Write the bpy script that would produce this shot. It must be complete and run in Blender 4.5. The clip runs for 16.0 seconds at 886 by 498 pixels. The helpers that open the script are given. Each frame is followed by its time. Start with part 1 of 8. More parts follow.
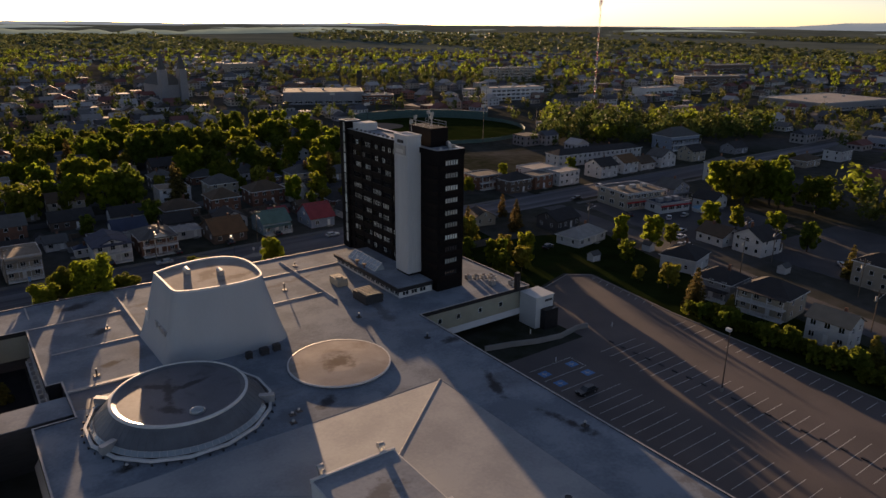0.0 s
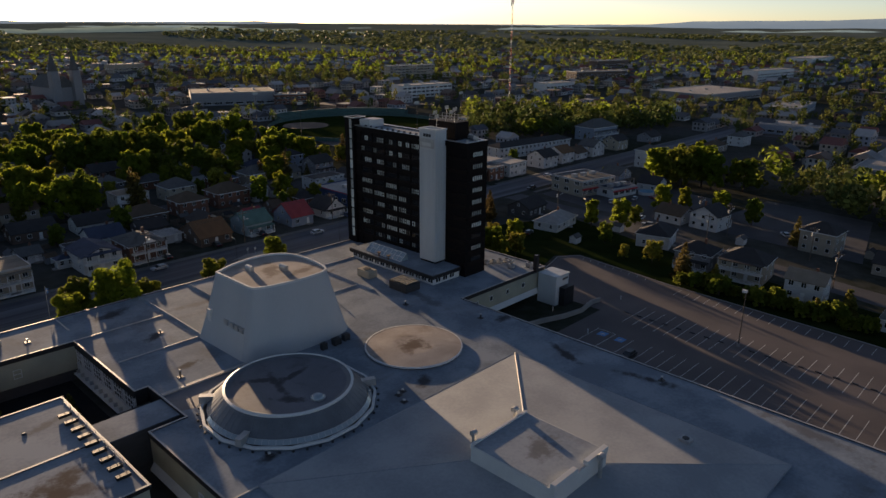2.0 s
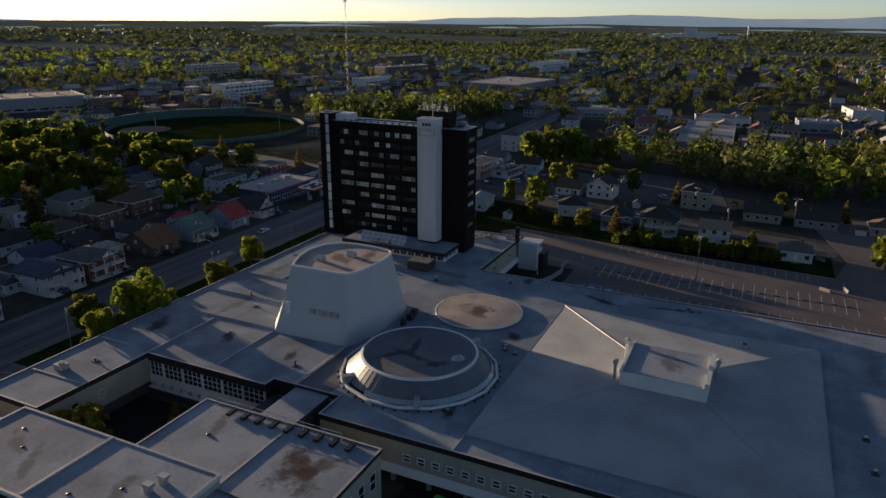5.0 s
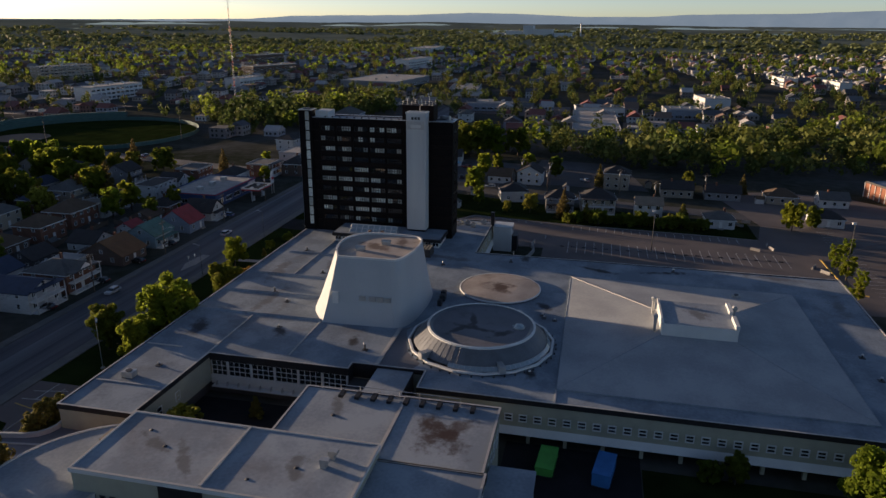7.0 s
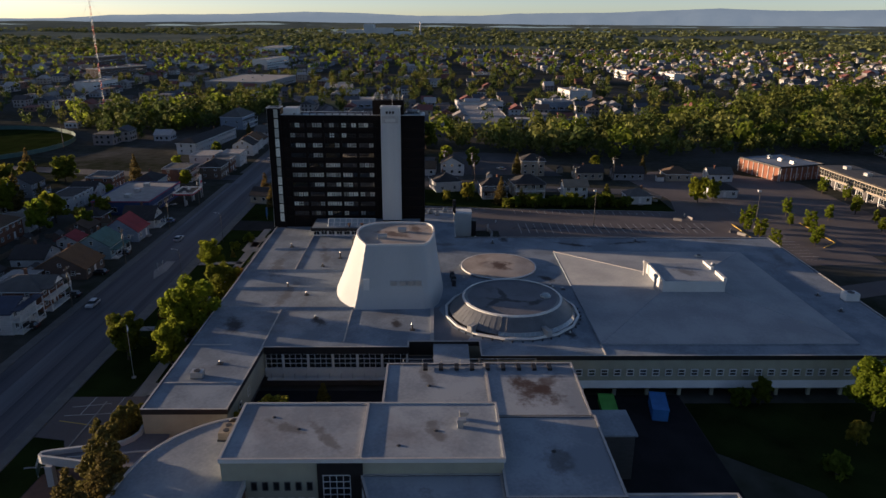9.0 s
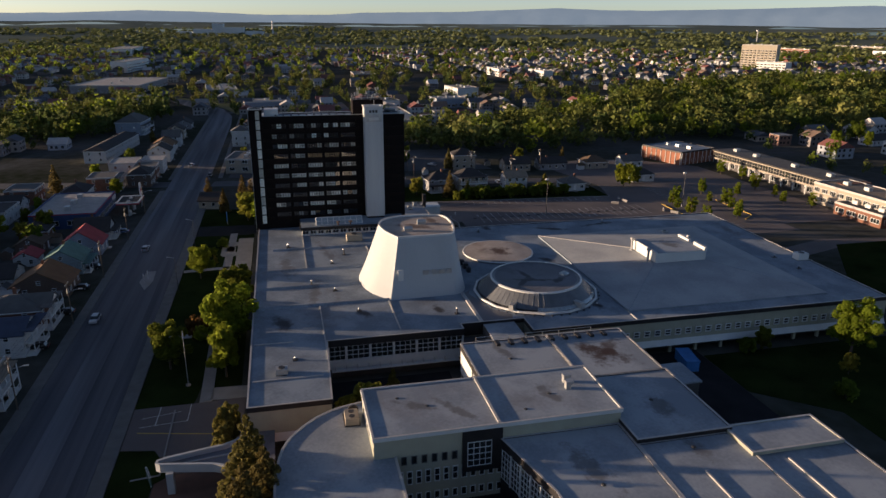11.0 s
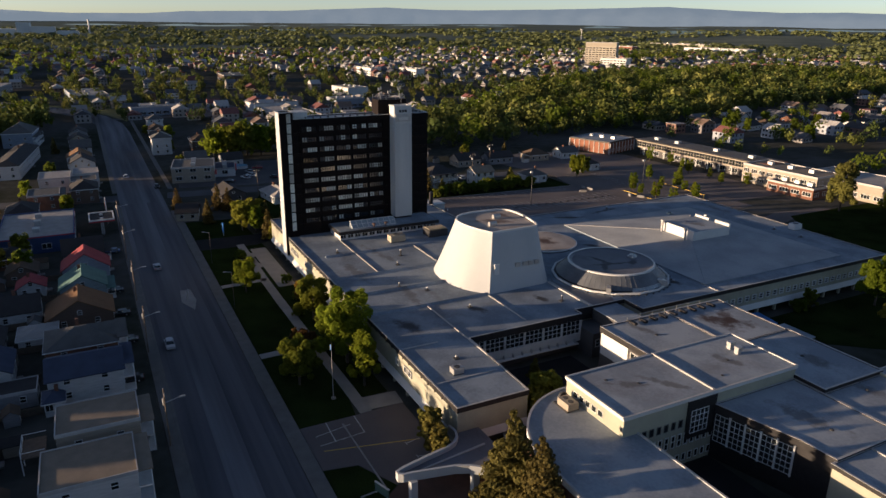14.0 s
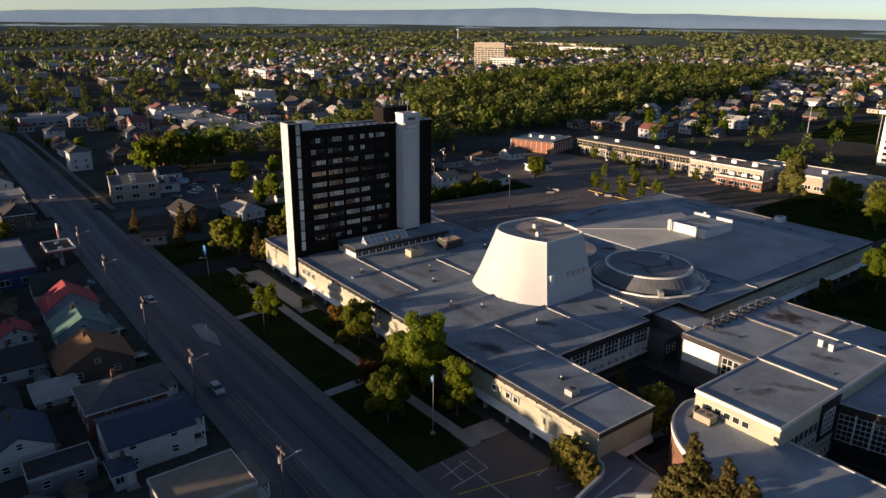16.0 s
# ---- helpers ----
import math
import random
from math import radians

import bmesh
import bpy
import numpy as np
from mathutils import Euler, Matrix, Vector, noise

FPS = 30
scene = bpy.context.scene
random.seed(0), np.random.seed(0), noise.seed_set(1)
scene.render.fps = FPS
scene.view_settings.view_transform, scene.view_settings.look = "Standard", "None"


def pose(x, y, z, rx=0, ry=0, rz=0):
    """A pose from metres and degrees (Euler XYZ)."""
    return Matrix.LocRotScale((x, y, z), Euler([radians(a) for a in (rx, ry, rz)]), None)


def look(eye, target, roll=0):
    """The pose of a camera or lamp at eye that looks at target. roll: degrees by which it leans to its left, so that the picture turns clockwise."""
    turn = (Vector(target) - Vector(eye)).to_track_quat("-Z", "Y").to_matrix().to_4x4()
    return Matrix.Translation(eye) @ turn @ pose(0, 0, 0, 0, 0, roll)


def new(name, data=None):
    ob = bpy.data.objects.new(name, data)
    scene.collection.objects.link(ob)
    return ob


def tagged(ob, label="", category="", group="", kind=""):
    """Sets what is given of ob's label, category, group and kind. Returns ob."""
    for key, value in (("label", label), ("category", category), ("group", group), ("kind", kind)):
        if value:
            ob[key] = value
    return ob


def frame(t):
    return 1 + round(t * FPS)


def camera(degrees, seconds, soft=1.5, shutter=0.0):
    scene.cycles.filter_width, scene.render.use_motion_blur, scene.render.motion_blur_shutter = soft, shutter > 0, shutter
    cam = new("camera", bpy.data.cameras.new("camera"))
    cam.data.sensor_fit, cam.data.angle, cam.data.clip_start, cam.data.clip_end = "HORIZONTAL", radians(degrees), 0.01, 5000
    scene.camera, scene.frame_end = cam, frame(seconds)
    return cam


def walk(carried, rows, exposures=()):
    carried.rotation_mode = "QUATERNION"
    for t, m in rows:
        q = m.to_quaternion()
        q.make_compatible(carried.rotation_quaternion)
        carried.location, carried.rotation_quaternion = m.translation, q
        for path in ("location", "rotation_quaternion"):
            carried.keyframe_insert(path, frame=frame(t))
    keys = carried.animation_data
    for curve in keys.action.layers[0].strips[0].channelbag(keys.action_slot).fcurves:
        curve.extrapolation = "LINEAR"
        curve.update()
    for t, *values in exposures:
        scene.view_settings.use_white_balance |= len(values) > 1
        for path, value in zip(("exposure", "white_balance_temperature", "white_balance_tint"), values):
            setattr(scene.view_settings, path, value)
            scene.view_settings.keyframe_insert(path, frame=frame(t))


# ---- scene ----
cam = camera(64.9, 16.0)
METRES, EYE, TILT, LEAN, TURN = 299.44, 66.4, 0.0, 0.0, -36.0
ROWS = [
    (0.0, 0.0, 0.0, 0.0, 0.14, -18.06, -0.43),
    (0.5, -0.0267, -0.0064, -0.0004, -2.37, -18.07, -0.43),
    (1.0, -0.0544, -0.0117, -0.001, -4.98, -18.09, -0.43),
    (1.5, -0.0836, -0.0159, -0.0009, -7.5, -18.11, -0.44),
    (2.0, -0.1138, -0.019, 0.0001, -10.05, -18.13, -0.43),
    (2.5, -0.1444, -0.0206, 0.0012, -13.19, -18.14, -0.43),
    (3.0, -0.1754, -0.0208, 0.0016, -16.49, -18.14, -0.4),
    (3.5, -0.2066, -0.0196, 0.0014, -19.63, -18.18, -0.4),
    (4.0, -0.2379, -0.0166, 0.0006, -22.72, -18.21, -0.42),
    (6.5, -0.3916, 0.0235, -0.0004, -38.26, -18.31, -0.43),
    (7.0, -0.4203, 0.0366, -0.0004, -41.57, -18.32, -0.44),
    (7.5, -0.4482, 0.0512, -0.0011, -44.94, -18.29, -0.45),
    (8.0, -0.4751, 0.067, -0.0016, -48.3, -18.28, -0.43),
    (8.5, -0.5006, 0.0845, -0.0023, -51.6, -18.29, -0.39),
    (9.0, -0.5251, 0.1037, -0.0022, -54.82, -18.31, -0.34),
    (11.5, -0.6295, 0.2188, -0.0001, -70.17, -18.34, -0.39),
    (12.0, -0.6444, 0.2466, 0.0005, -73.17, -18.39, -0.41),
    (12.5, -0.656, 0.2763, 0.0007, -75.05, -18.39, -0.45),
    (13.0, -0.6644, 0.3068, -0.0002, -77.07, -18.32, -0.49),
    (13.5, -0.6699, 0.3381, -0.0013, -78.91, -18.27, -0.5),
    (14.0, -0.6726, 0.3699, -0.0018, -80.9, -18.27, -0.5),
    (14.5, -0.6723, 0.4021, -0.0022, -83.31, -18.24, -0.52),
    (15.0, -0.6689, 0.4343, -0.0021, -85.96, -18.22, -0.55),
    (15.5, -0.6626, 0.4664, -0.001, -88.56, -18.2, -0.58),
    (16.0, -0.6541, 0.4982, -0.0003, -91.46, -18.18, -0.59),
]
EXPOSURES = [(0.0, 1.15, 7500, 26), (1.2, 1.12, 7400, 26), (2.0, 1.04, 6850, 19), (3.0, 1.02, 6750, 18), (3.5, 1.32, 7300, 46), (4.0, 0.96, 6400, 16), (9.0, 1.12, 6300, 20), (12.0, 1.15, 6350, 19), (16.0, 1.17, 6400, 18)]
walk(cam, [(t, pose(0, 0, EYE, TILT, LEAN, TURN) @ pose(METRES * x, METRES * y, METRES * z, 90 + pitch, roll, yaw)) for t, x, y, z, yaw, pitch, roll in ROWS],
     exposures=EXPOSURES)

# ---- world and sun ----
SUN_AZ, SUN_EL = 15.5, 4.6          # degrees: from +y towards +x, above the horizon
world = bpy.data.worlds.new("evening_sky")
scene.world = world
world.use_nodes = True
_wn, _wl = world.node_tree.nodes, world.node_tree.links
_sky = _wn.new("ShaderNodeTexSky")
_sky.sky_type = "NISHITA"
_sky.sun_disc = False
_sky.sun_elevation = radians(SUN_EL)
_sky.sun_rotation = radians(SUN_AZ)
_sky.air_density, _sky.dust_density, _sky.ozone_density = 0.45, 0.3, 0.8
_wl.new(_sky.outputs["Color"], _wn["Background"].inputs["Color"])
_wn["Background"].inputs["Strength"].default_value = 0.08

sun_data = bpy.data.lights.new("sun", "SUN")
sun_data.energy, sun_data.angle, sun_data.color = 4.7, radians(0.6), (1.0, 0.75, 0.47)
sun = new("sun", sun_data)
_a, _e = radians(SUN_AZ), radians(SUN_EL)
SUN_DIR = Vector((math.sin(_a) * math.cos(_e), math.cos(_a) * math.cos(_e), math.sin(_e)))
sun.matrix_world = look(SUN_DIR * 300, (0, 0, 0))

# ---- materials ----
def material(name, base, second=None, scale=0.4, rough=0.85, metal=0.0, bump=0.15, fine=8.0, stains=None,
             stain_scale=0.06, stain_amount=0.55, vary=0.0, island=False, streak=None, spec=0.3, tight=0.0):
    """A procedural surface: two colours mixed by noise at a coarse and a fine scale, optional dark stains
    with outlines of their own, and a tint that differs from object to object or from piece to piece."""
    m = bpy.data.materials.new(name)
    m.use_nodes = True
    n, l = m.node_tree.nodes, m.node_tree.links
    b = n["Principled BSDF"]
    b.inputs["Roughness"].default_value, b.inputs["Metallic"].default_value = rough, metal
    b.inputs["Specular IOR Level"].default_value = spec
    second = second or tuple(c * 0.75 for c in base)
    co = n.new("ShaderNodeTexCoord")
    source = co.outputs["Object"]
    if streak:
        mp = n.new("ShaderNodeMapping")
        mp.inputs["Scale"].default_value = streak
        l.new(source, mp.inputs["Vector"])
        source = mp.outputs["Vector"]
    big = n.new("ShaderNodeTexNoise")
    big.inputs["Scale"].default_value, big.inputs["Detail"].default_value = scale, 5
    l.new(source, big.inputs["Vector"])
    small = n.new("ShaderNodeTexNoise")
    small.inputs["Scale"].default_value, small.inputs["Detail"].default_value = fine, 3
    l.new(source, small.inputs["Vector"])
    add = n.new("ShaderNodeMath")
    add.operation = "MULTIPLY_ADD"
    add.inputs[1].default_value = 0.35
    l.new(small.outputs["Fac"], add.inputs[0])
    l.new(big.outputs["Fac"], add.inputs[2])
    ramp = n.new("ShaderNodeValToRGB")
    ramp.color_ramp.elements[0].position, ramp.color_ramp.elements[1].position = 0.45 + tight, 0.9 - tight
    ramp.color_ramp.elements[0].color, ramp.color_ramp.elements[1].color = (*second, 1), (*base, 1)
    l.new(add.outputs[0], ramp.inputs["Fac"])
    out = ramp.outputs["Color"]
    if stains:
        st = n.new("ShaderNodeTexNoise")
        st.inputs["Scale"].default_value, st.inputs["Detail"].default_value = stain_scale, 6
        st.inputs["Roughness"].default_value = 0.62
        st.inputs["Distortion"].default_value = 0.6
        l.new(co.outputs["Object"], st.inputs["Vector"])
        sr = n.new("ShaderNodeValToRGB")
        sr.color_ramp.elements[0].position, sr.color_ramp.elements[1].position = 0.56, 0.74
        l.new(st.outputs["Fac"], sr.inputs["Fac"])
        k = n.new("ShaderNodeMath")
        k.operation = "MULTIPLY"
        k.inputs[1].default_value = stain_amount
        l.new(sr.outputs["Color"], k.inputs[0])
        mx = n.new("ShaderNodeMixRGB")
        mx.inputs["Color2"].default_value = (*stains, 1)
        l.new(k.outputs[0], mx.inputs["Fac"])
        l.new(out, mx.inputs["Color1"])
        out = mx.outputs["Color"]
    if vary:
        rnd = n.new("ShaderNodeNewGeometry").outputs["Random Per Island"] if island else n.new("ShaderNodeObjectInfo").outputs["Random"]
        hs = n.new("ShaderNodeHueSaturation")
        mr = n.new("ShaderNodeMapRange")
        mr.inputs["To Min"].default_value, mr.inputs["To Max"].default_value = 1 - vary, 1 + vary
        l.new(rnd, mr.inputs["Value"])
        l.new(mr.outputs[0], hs.inputs["Value"])
        mh = n.new("ShaderNodeMapRange")
        mh.inputs["To Min"].default_value, mh.inputs["To Max"].default_value = 0.5 - 0.03 * vary, 0.5 + 0.03 * vary
        l.new(rnd, mh.inputs["Value"])
        l.new(mh.outputs[0], hs.inputs["Hue"])
        l.new(out, hs.inputs["Color"])
        out = hs.outputs["Color"]
    l.new(out, b.inputs["Base Color"])
    if bump:
        bp = n.new("ShaderNodeBump")
        bp.inputs["Strength"].default_value, bp.inputs["Distance"].default_value = bump, 0.05
        l.new(small.outputs["Fac"], bp.inputs["Height"])
        l.new(bp.outputs["Normal"], b.inputs["Normal"])
    return m


def palette(name, colours, rough=0.85, island=True, fine=3.0):
    """Paint or shingle that takes one of several colours for each piece (or object)."""
    m = material(name, (1, 1, 1), (0.8, 0.8, 0.8), 0.5, rough, fine=fine)
    n, l = m.node_tree.nodes, m.node_tree.links
    b = n["Principled BSDF"]
    old = b.inputs["Base Color"].links[0].from_socket
    rnd = n.new("ShaderNodeNewGeometry").outputs["Random Per Island"] if island else n.new("ShaderNodeObjectInfo").outputs["Random"]
    r = n.new("ShaderNodeValToRGB")
    r.color_ramp.interpolation = "CONSTANT"
    els = r.color_ramp.elements
    while len(els) < len(colours):
        els.new(0.5)
    for i, c in enumerate(colours):
        els[i].position, els[i].color = i / len(colours), (*c, 1)
    l.new(rnd, r.inputs["Fac"])
    mx = n.new("ShaderNodeMixRGB")
    mx.blend_type = "MULTIPLY"
    mx.inputs["Fac"].default_value = 1
    l.new(r.outputs["Color"], mx.inputs["Color1"])
    l.new(old, mx.inputs["Color2"])
    l.new(mx.outputs["Color"], b.inputs["Base Color"])
    return m


def foliage(name, light, dark, through_light=0.5):
    """Leaves: colour differs from clump to clump; light shines through them a little."""
    m = bpy.data.materials.new(name)
    m.use_nodes = True
    n, l = m.node_tree.nodes, m.node_tree.links
    b = n["Principled BSDF"]
    b.inputs["Roughness"].default_value = 0.7
    b.inputs["Specular IOR Level"].default_value = 0.05
    geo = n.new("ShaderNodeNewGeometry")
    inf = n.new("ShaderNodeObjectInfo")
    ramp = n.new("ShaderNodeValToRGB")
    ramp.color_ramp.elements[0].color, ramp.color_ramp.elements[1].color = (*dark, 1), (*light, 1)
    l.new(geo.outputs["Random Per Island"], ramp.inputs["Fac"])
    hs = n.new("ShaderNodeHueSaturation")
    co = n.new("ShaderNodeTexCoord")
    crowns = n.new("ShaderNodeTexNoise")
    crowns.inputs["Scale"].default_value, crowns.inputs["Detail"].default_value = 0.11, 2
    l.new(co.outputs["Object"], crowns.inputs["Vector"])
    depth = n.new("ShaderNodeMapRange")
    depth.inputs["From Min"].default_value, depth.inputs["From Max"].default_value = 0.3, 0.7
    depth.inputs["To Min"].default_value, depth.inputs["To Max"].default_value = 0.65, 1.25
    l.new(crowns.outputs["Fac"], depth.inputs["Value"])
    l.new(depth.outputs[0], hs.inputs["Value"])
    mr = n.new("ShaderNodeMapRange")
    mr.inputs["To Min"].default_value, mr.inputs["To Max"].default_value = 0.475, 0.512
    l.new(inf.outputs["Random"], mr.inputs["Value"])
    l.new(mr.outputs[0], hs.inputs["Hue"])
    hs.inputs["Saturation"].default_value = 1.0
    l.new(ramp.outputs["Color"], hs.inputs["Color"])
    l.new(hs.outputs["Color"], b.inputs["Base Color"])
    tr = n.new("ShaderNodeBsdfTranslucent")
    l.new(hs.outputs["Color"], tr.inputs["Color"])
    mix = n.new("ShaderNodeMixShader")
    mix.inputs["Fac"].default_value = through_light
    l.new(b.outputs["BSDF"], mix.inputs[1])
    l.new(tr.outputs["BSDF"], mix.inputs[2])
    l.new(mix.outputs["Shader"], n["Material Output"].inputs["Surface"])
    return m


def glass(name, tint, rough=0.05):
    m = bpy.data.materials.new(name)
    m.use_nodes = True
    b = m.node_tree.nodes["Principled BSDF"]
    b.inputs["Base Color"].default_value = (*tint, 1)
    b.inputs["Roughness"].default_value = rough
    b.inputs["Specular IOR Level"].default_value = 0.8
    b.inputs["Coat Weight"].default_value = 0.6
    b.inputs["Coat Roughness"].default_value = 0.03
    return m


M_ROOF = material("roof_membrane", (0.255, 0.295, 0.335), (0.172, 0.203, 0.238), 0.16, 0.9, fine=2.0, spec=0.1, tight=0.11, stains=(0.12, 0.10, 0.09), stain_scale=0.07, stain_amount=0.5)
M_ROOF2 = material("roof_membrane_pale", (0.315, 0.345, 0.375), (0.222, 0.248, 0.278), 0.14, 0.9, fine=2.0, spec=0.1, tight=0.11, stains=(0.16, 0.11, 0.08), stain_scale=0.05, stain_amount=0.35)
M_HIP = material("tan_grey_membrane", (0.36, 0.375, 0.385), (0.275, 0.29, 0.305), 0.12, 0.9, fine=2.0, spec=0.1, tight=0.08)
M_ROOFTAN = material("roof_gravel", (0.44, 0.38, 0.33), (0.28, 0.24, 0.21), 0.25, 0.9, fine=5.0, stains=(0.12, 0.07, 0.05), stain_scale=0.11, stain_amount=0.7)
M_DOMETOP = material("roof_bitumen", (0.17, 0.17, 0.19), (0.12, 0.12, 0.13), 0.15, 0.6, fine=3.0, stains=(0.05, 0.05, 0.05), stain_scale=0.12, stain_amount=0.8)
M_CURB = material("roof_curb_metal", (0.44, 0.42, 0.40), (0.33, 0.32, 0.31), 0.8, 0.5, fine=6.0)
M_FASCIA = material("black_fascia", (0.025, 0.023, 0.024), (0.015, 0.014, 0.015), 1.0, 0.5)
M_BEIGE = material("beige_concrete", (0.37, 0.36, 0.275), (0.30, 0.29, 0.23), 0.3, 0.85, fine=5.0, stains=(0.28, 0.25, 0.2), stain_scale=0.2, stain_amount=0.35)
M_WHITE = material("white_paint", (0.60, 0.60, 0.58), (0.51, 0.51, 0.50), 0.25, 0.6, fine=4.0)
M_CONE = material("white_stucco", (0.43, 0.445, 0.455), (0.38, 0.395, 0.405), 0.12, 0.7, fine=4.0, stains=(0.5, 0.5, 0.48), stain_scale=0.1, stain_amount=0.25, streak=(1, 1, 0.25))
M_SLAB = material("ribbed_white_metal", (0.56, 0.58, 0.58), (0.44, 0.46, 0.47), 0.3, 0.5, fine=6.0, streak=(1, 1, 0.1))
M_TOWER = material("dark_tower_cladding", (0.010, 0.008, 0.008), (0.006, 0.005, 0.006), 0.6, 0.6, fine=5.0, spec=0.08)
M_TOWERBAND = material("brown_black_spandrel", (0.015, 0.010, 0.009), (0.009, 0.007, 0.007), 0.5, 0.6, fine=5.0, spec=0.08)
M_METAL = material("galvanised_metal", (0.48, 0.48, 0.47), (0.36, 0.36, 0.36), 1.2, 0.45, metal=0.6, fine=8.0)
M_DOMESKIRT = material("standing_seam_metal", (0.155, 0.165, 0.18), (0.11, 0.118, 0.13), 0.4, 0.42, metal=0.25, fine=4.0)
M_DARKMETAL = material("dark_metal", (0.06, 0.06, 0.065), (0.04, 0.04, 0.04), 1.5, 0.5, metal=0.3)
M_GLASS = glass("window_glass", (0.02, 0.025, 0.028))
M_BLIND = material("window_with_pale_blind", (0.62, 0.64, 0.58), (0.34, 0.37, 0.35), 1.5, 0.25, vary=0.5, spec=0.8)
M_SKYGLASS = glass("skylight_glass", (0.25, 0.30, 0.33), 0.1)
M_FRAME = material("white_window_frame", (0.7, 0.7, 0.68), (0.6, 0.6, 0.58), 2.0, 0.5)
M_ASPHALT = material("asphalt", (0.085, 0.083, 0.087), (0.05, 0.049, 0.053), 0.10, 0.85, fine=4.0, stains=(0.14, 0.13, 0.125), stain_scale=0.05, stain_amount=0.5)
M_STREET = material("street_asphalt", (0.165, 0.162, 0.175), (0.06, 0.06, 0.067), 0.45, 0.85, fine=1.3, stains=(0.12, 0.115, 0.112), stain_scale=0.04, stain_amount=0.4, streak=(0.012, 0.36, 1), tight=0.08)
# far wooded ground, its colour lifted and blued to imitate haze
M_WOODED = material("hazed_hillside", (0.16, 0.185, 0.15), (0.095, 0.115, 0.10), 0.006, 0.95, fine=0.05, stains=(0.14, 0.14, 0.10), stain_scale=0.004, bump=0.0, spec=0.0)
M_STREETDARK = material("street_wear", (0.105, 0.103, 0.113), (0.055, 0.055, 0.062), 0.45, 0.85, fine=1.3, streak=(0.012, 0.5, 1), tight=0.1)
# darker copy of the asphalt; the shade of courts and yard is in its colour
M_YARD = material("shade_toned_asphalt", (0.030, 0.029, 0.031), (0.018, 0.018, 0.020), 0.2, 0.9, fine=4.0, spec=0.05)
M_HAY = material("dry_meadow", (0.16, 0.15, 0.05), (0.11, 0.11, 0.04), 0.05, 0.95, fine=1.0)
M_LOT = material("parking_asphalt", (0.145, 0.122, 0.117), (0.097, 0.084, 0.083), 0.08, 0.9, fine=4.0, stains=(0.145, 0.12, 0.108), stain_scale=0.045, stain_amount=0.5)
M_WALK = material("concrete_pavement", (0.30, 0.28, 0.26), (0.22, 0.21, 0.20), 0.3, 0.9, fine=6.0)
M_LINE = material("road_paint", (0.6, 0.6, 0.57), (0.35, 0.35, 0.33), 1.2, 0.8)
M_BLUELINE = material("blue_road_paint", (0.10, 0.28, 0.55), (0.08, 0.2, 0.4), 1.2, 0.8)
M_YELLOW = material("yellow_kerb_paint", (0.60, 0.40, 0.08), (0.42, 0.28, 0.06), 1.0, 0.8)
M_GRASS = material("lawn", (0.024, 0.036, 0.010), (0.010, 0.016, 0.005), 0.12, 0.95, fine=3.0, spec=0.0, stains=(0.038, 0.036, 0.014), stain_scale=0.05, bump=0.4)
M_GROUND = material("town_ground", (0.105, 0.10, 0.095), (0.024, 0.029, 0.015), 0.012, 0.95, fine=0.25, stains=(0.15, 0.145, 0.145), stain_scale=0.02, bump=0.3, spec=0.0)
M_BARK = material("bark", (0.09, 0.07, 0.055), (0.05, 0.04, 0.03), 2.0, 0.95, bump=0.5)
M_LEAF = foliage("leaves_spring_green", (0.25, 0.305, 0.03), (0.165, 0.21, 0.022), 0.74)
M_LEAF2 = foliage("leaves_green", (0.175, 0.22, 0.03), (0.105, 0.14, 0.02), 0.7)
M_LEAF3 = foliage("leaves_yellow_green", (0.27, 0.265, 0.037), (0.18, 0.18, 0.026))
M_NEEDLE = foliage("spruce_needles", (0.19, 0.155, 0.048), (0.075, 0.066, 0.024))
M_WOODLEAF = foliage("woodland_leaves_olive", (0.15, 0.165, 0.04), (0.09, 0.10, 0.026), 0.3)
M_WOODLEAF3 = foliage("woodland_leaves_pale", (0.25, 0.245, 0.07), (0.17, 0.165, 0.05), 0.28)
M_WOODLEAF2 = foliage("woodland_leaves_dark", (0.10, 0.125, 0.035), (0.065, 0.083, 0.024), 0.35)
# woodland leaves again, paler and bluer: distance haze put into the colour
M_FARLEAF = foliage("far_leaves_hazed", (0.15, 0.175, 0.07), (0.10, 0.12, 0.05), 0.3)
M_CEDAR = foliage("cedar_foliage", (0.205, 0.195, 0.042), (0.13, 0.125, 0.03), 0.45)
M_RUST = foliage("rusty_leaves", (0.13, 0.075, 0.025), (0.06, 0.035, 0.015))
M_COPPER = foliage("copper_leaves", (0.30, 0.17, 0.035), (0.15, 0.08, 0.02))
M_BRICK = material("brown_brick", (0.20, 0.095, 0.062), (0.13, 0.065, 0.045), 0.6, 0.9, fine=6.0)
M_ORANGE = material("orange_brick", (0.27, 0.11, 0.065), (0.19, 0.08, 0.05), 0.6, 0.9, fine=6.0)
M_SIDING = {k: material("siding_" + k, c, None, 0.6, 0.7, fine=5.0, streak=(1, 1, 6)) for k, c in {
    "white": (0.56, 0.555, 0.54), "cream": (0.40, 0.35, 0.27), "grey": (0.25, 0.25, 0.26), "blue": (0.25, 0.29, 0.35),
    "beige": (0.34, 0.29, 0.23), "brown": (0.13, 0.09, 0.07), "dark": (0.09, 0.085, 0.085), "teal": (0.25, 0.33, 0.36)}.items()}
M_SIDING["brick"] = M_BRICK
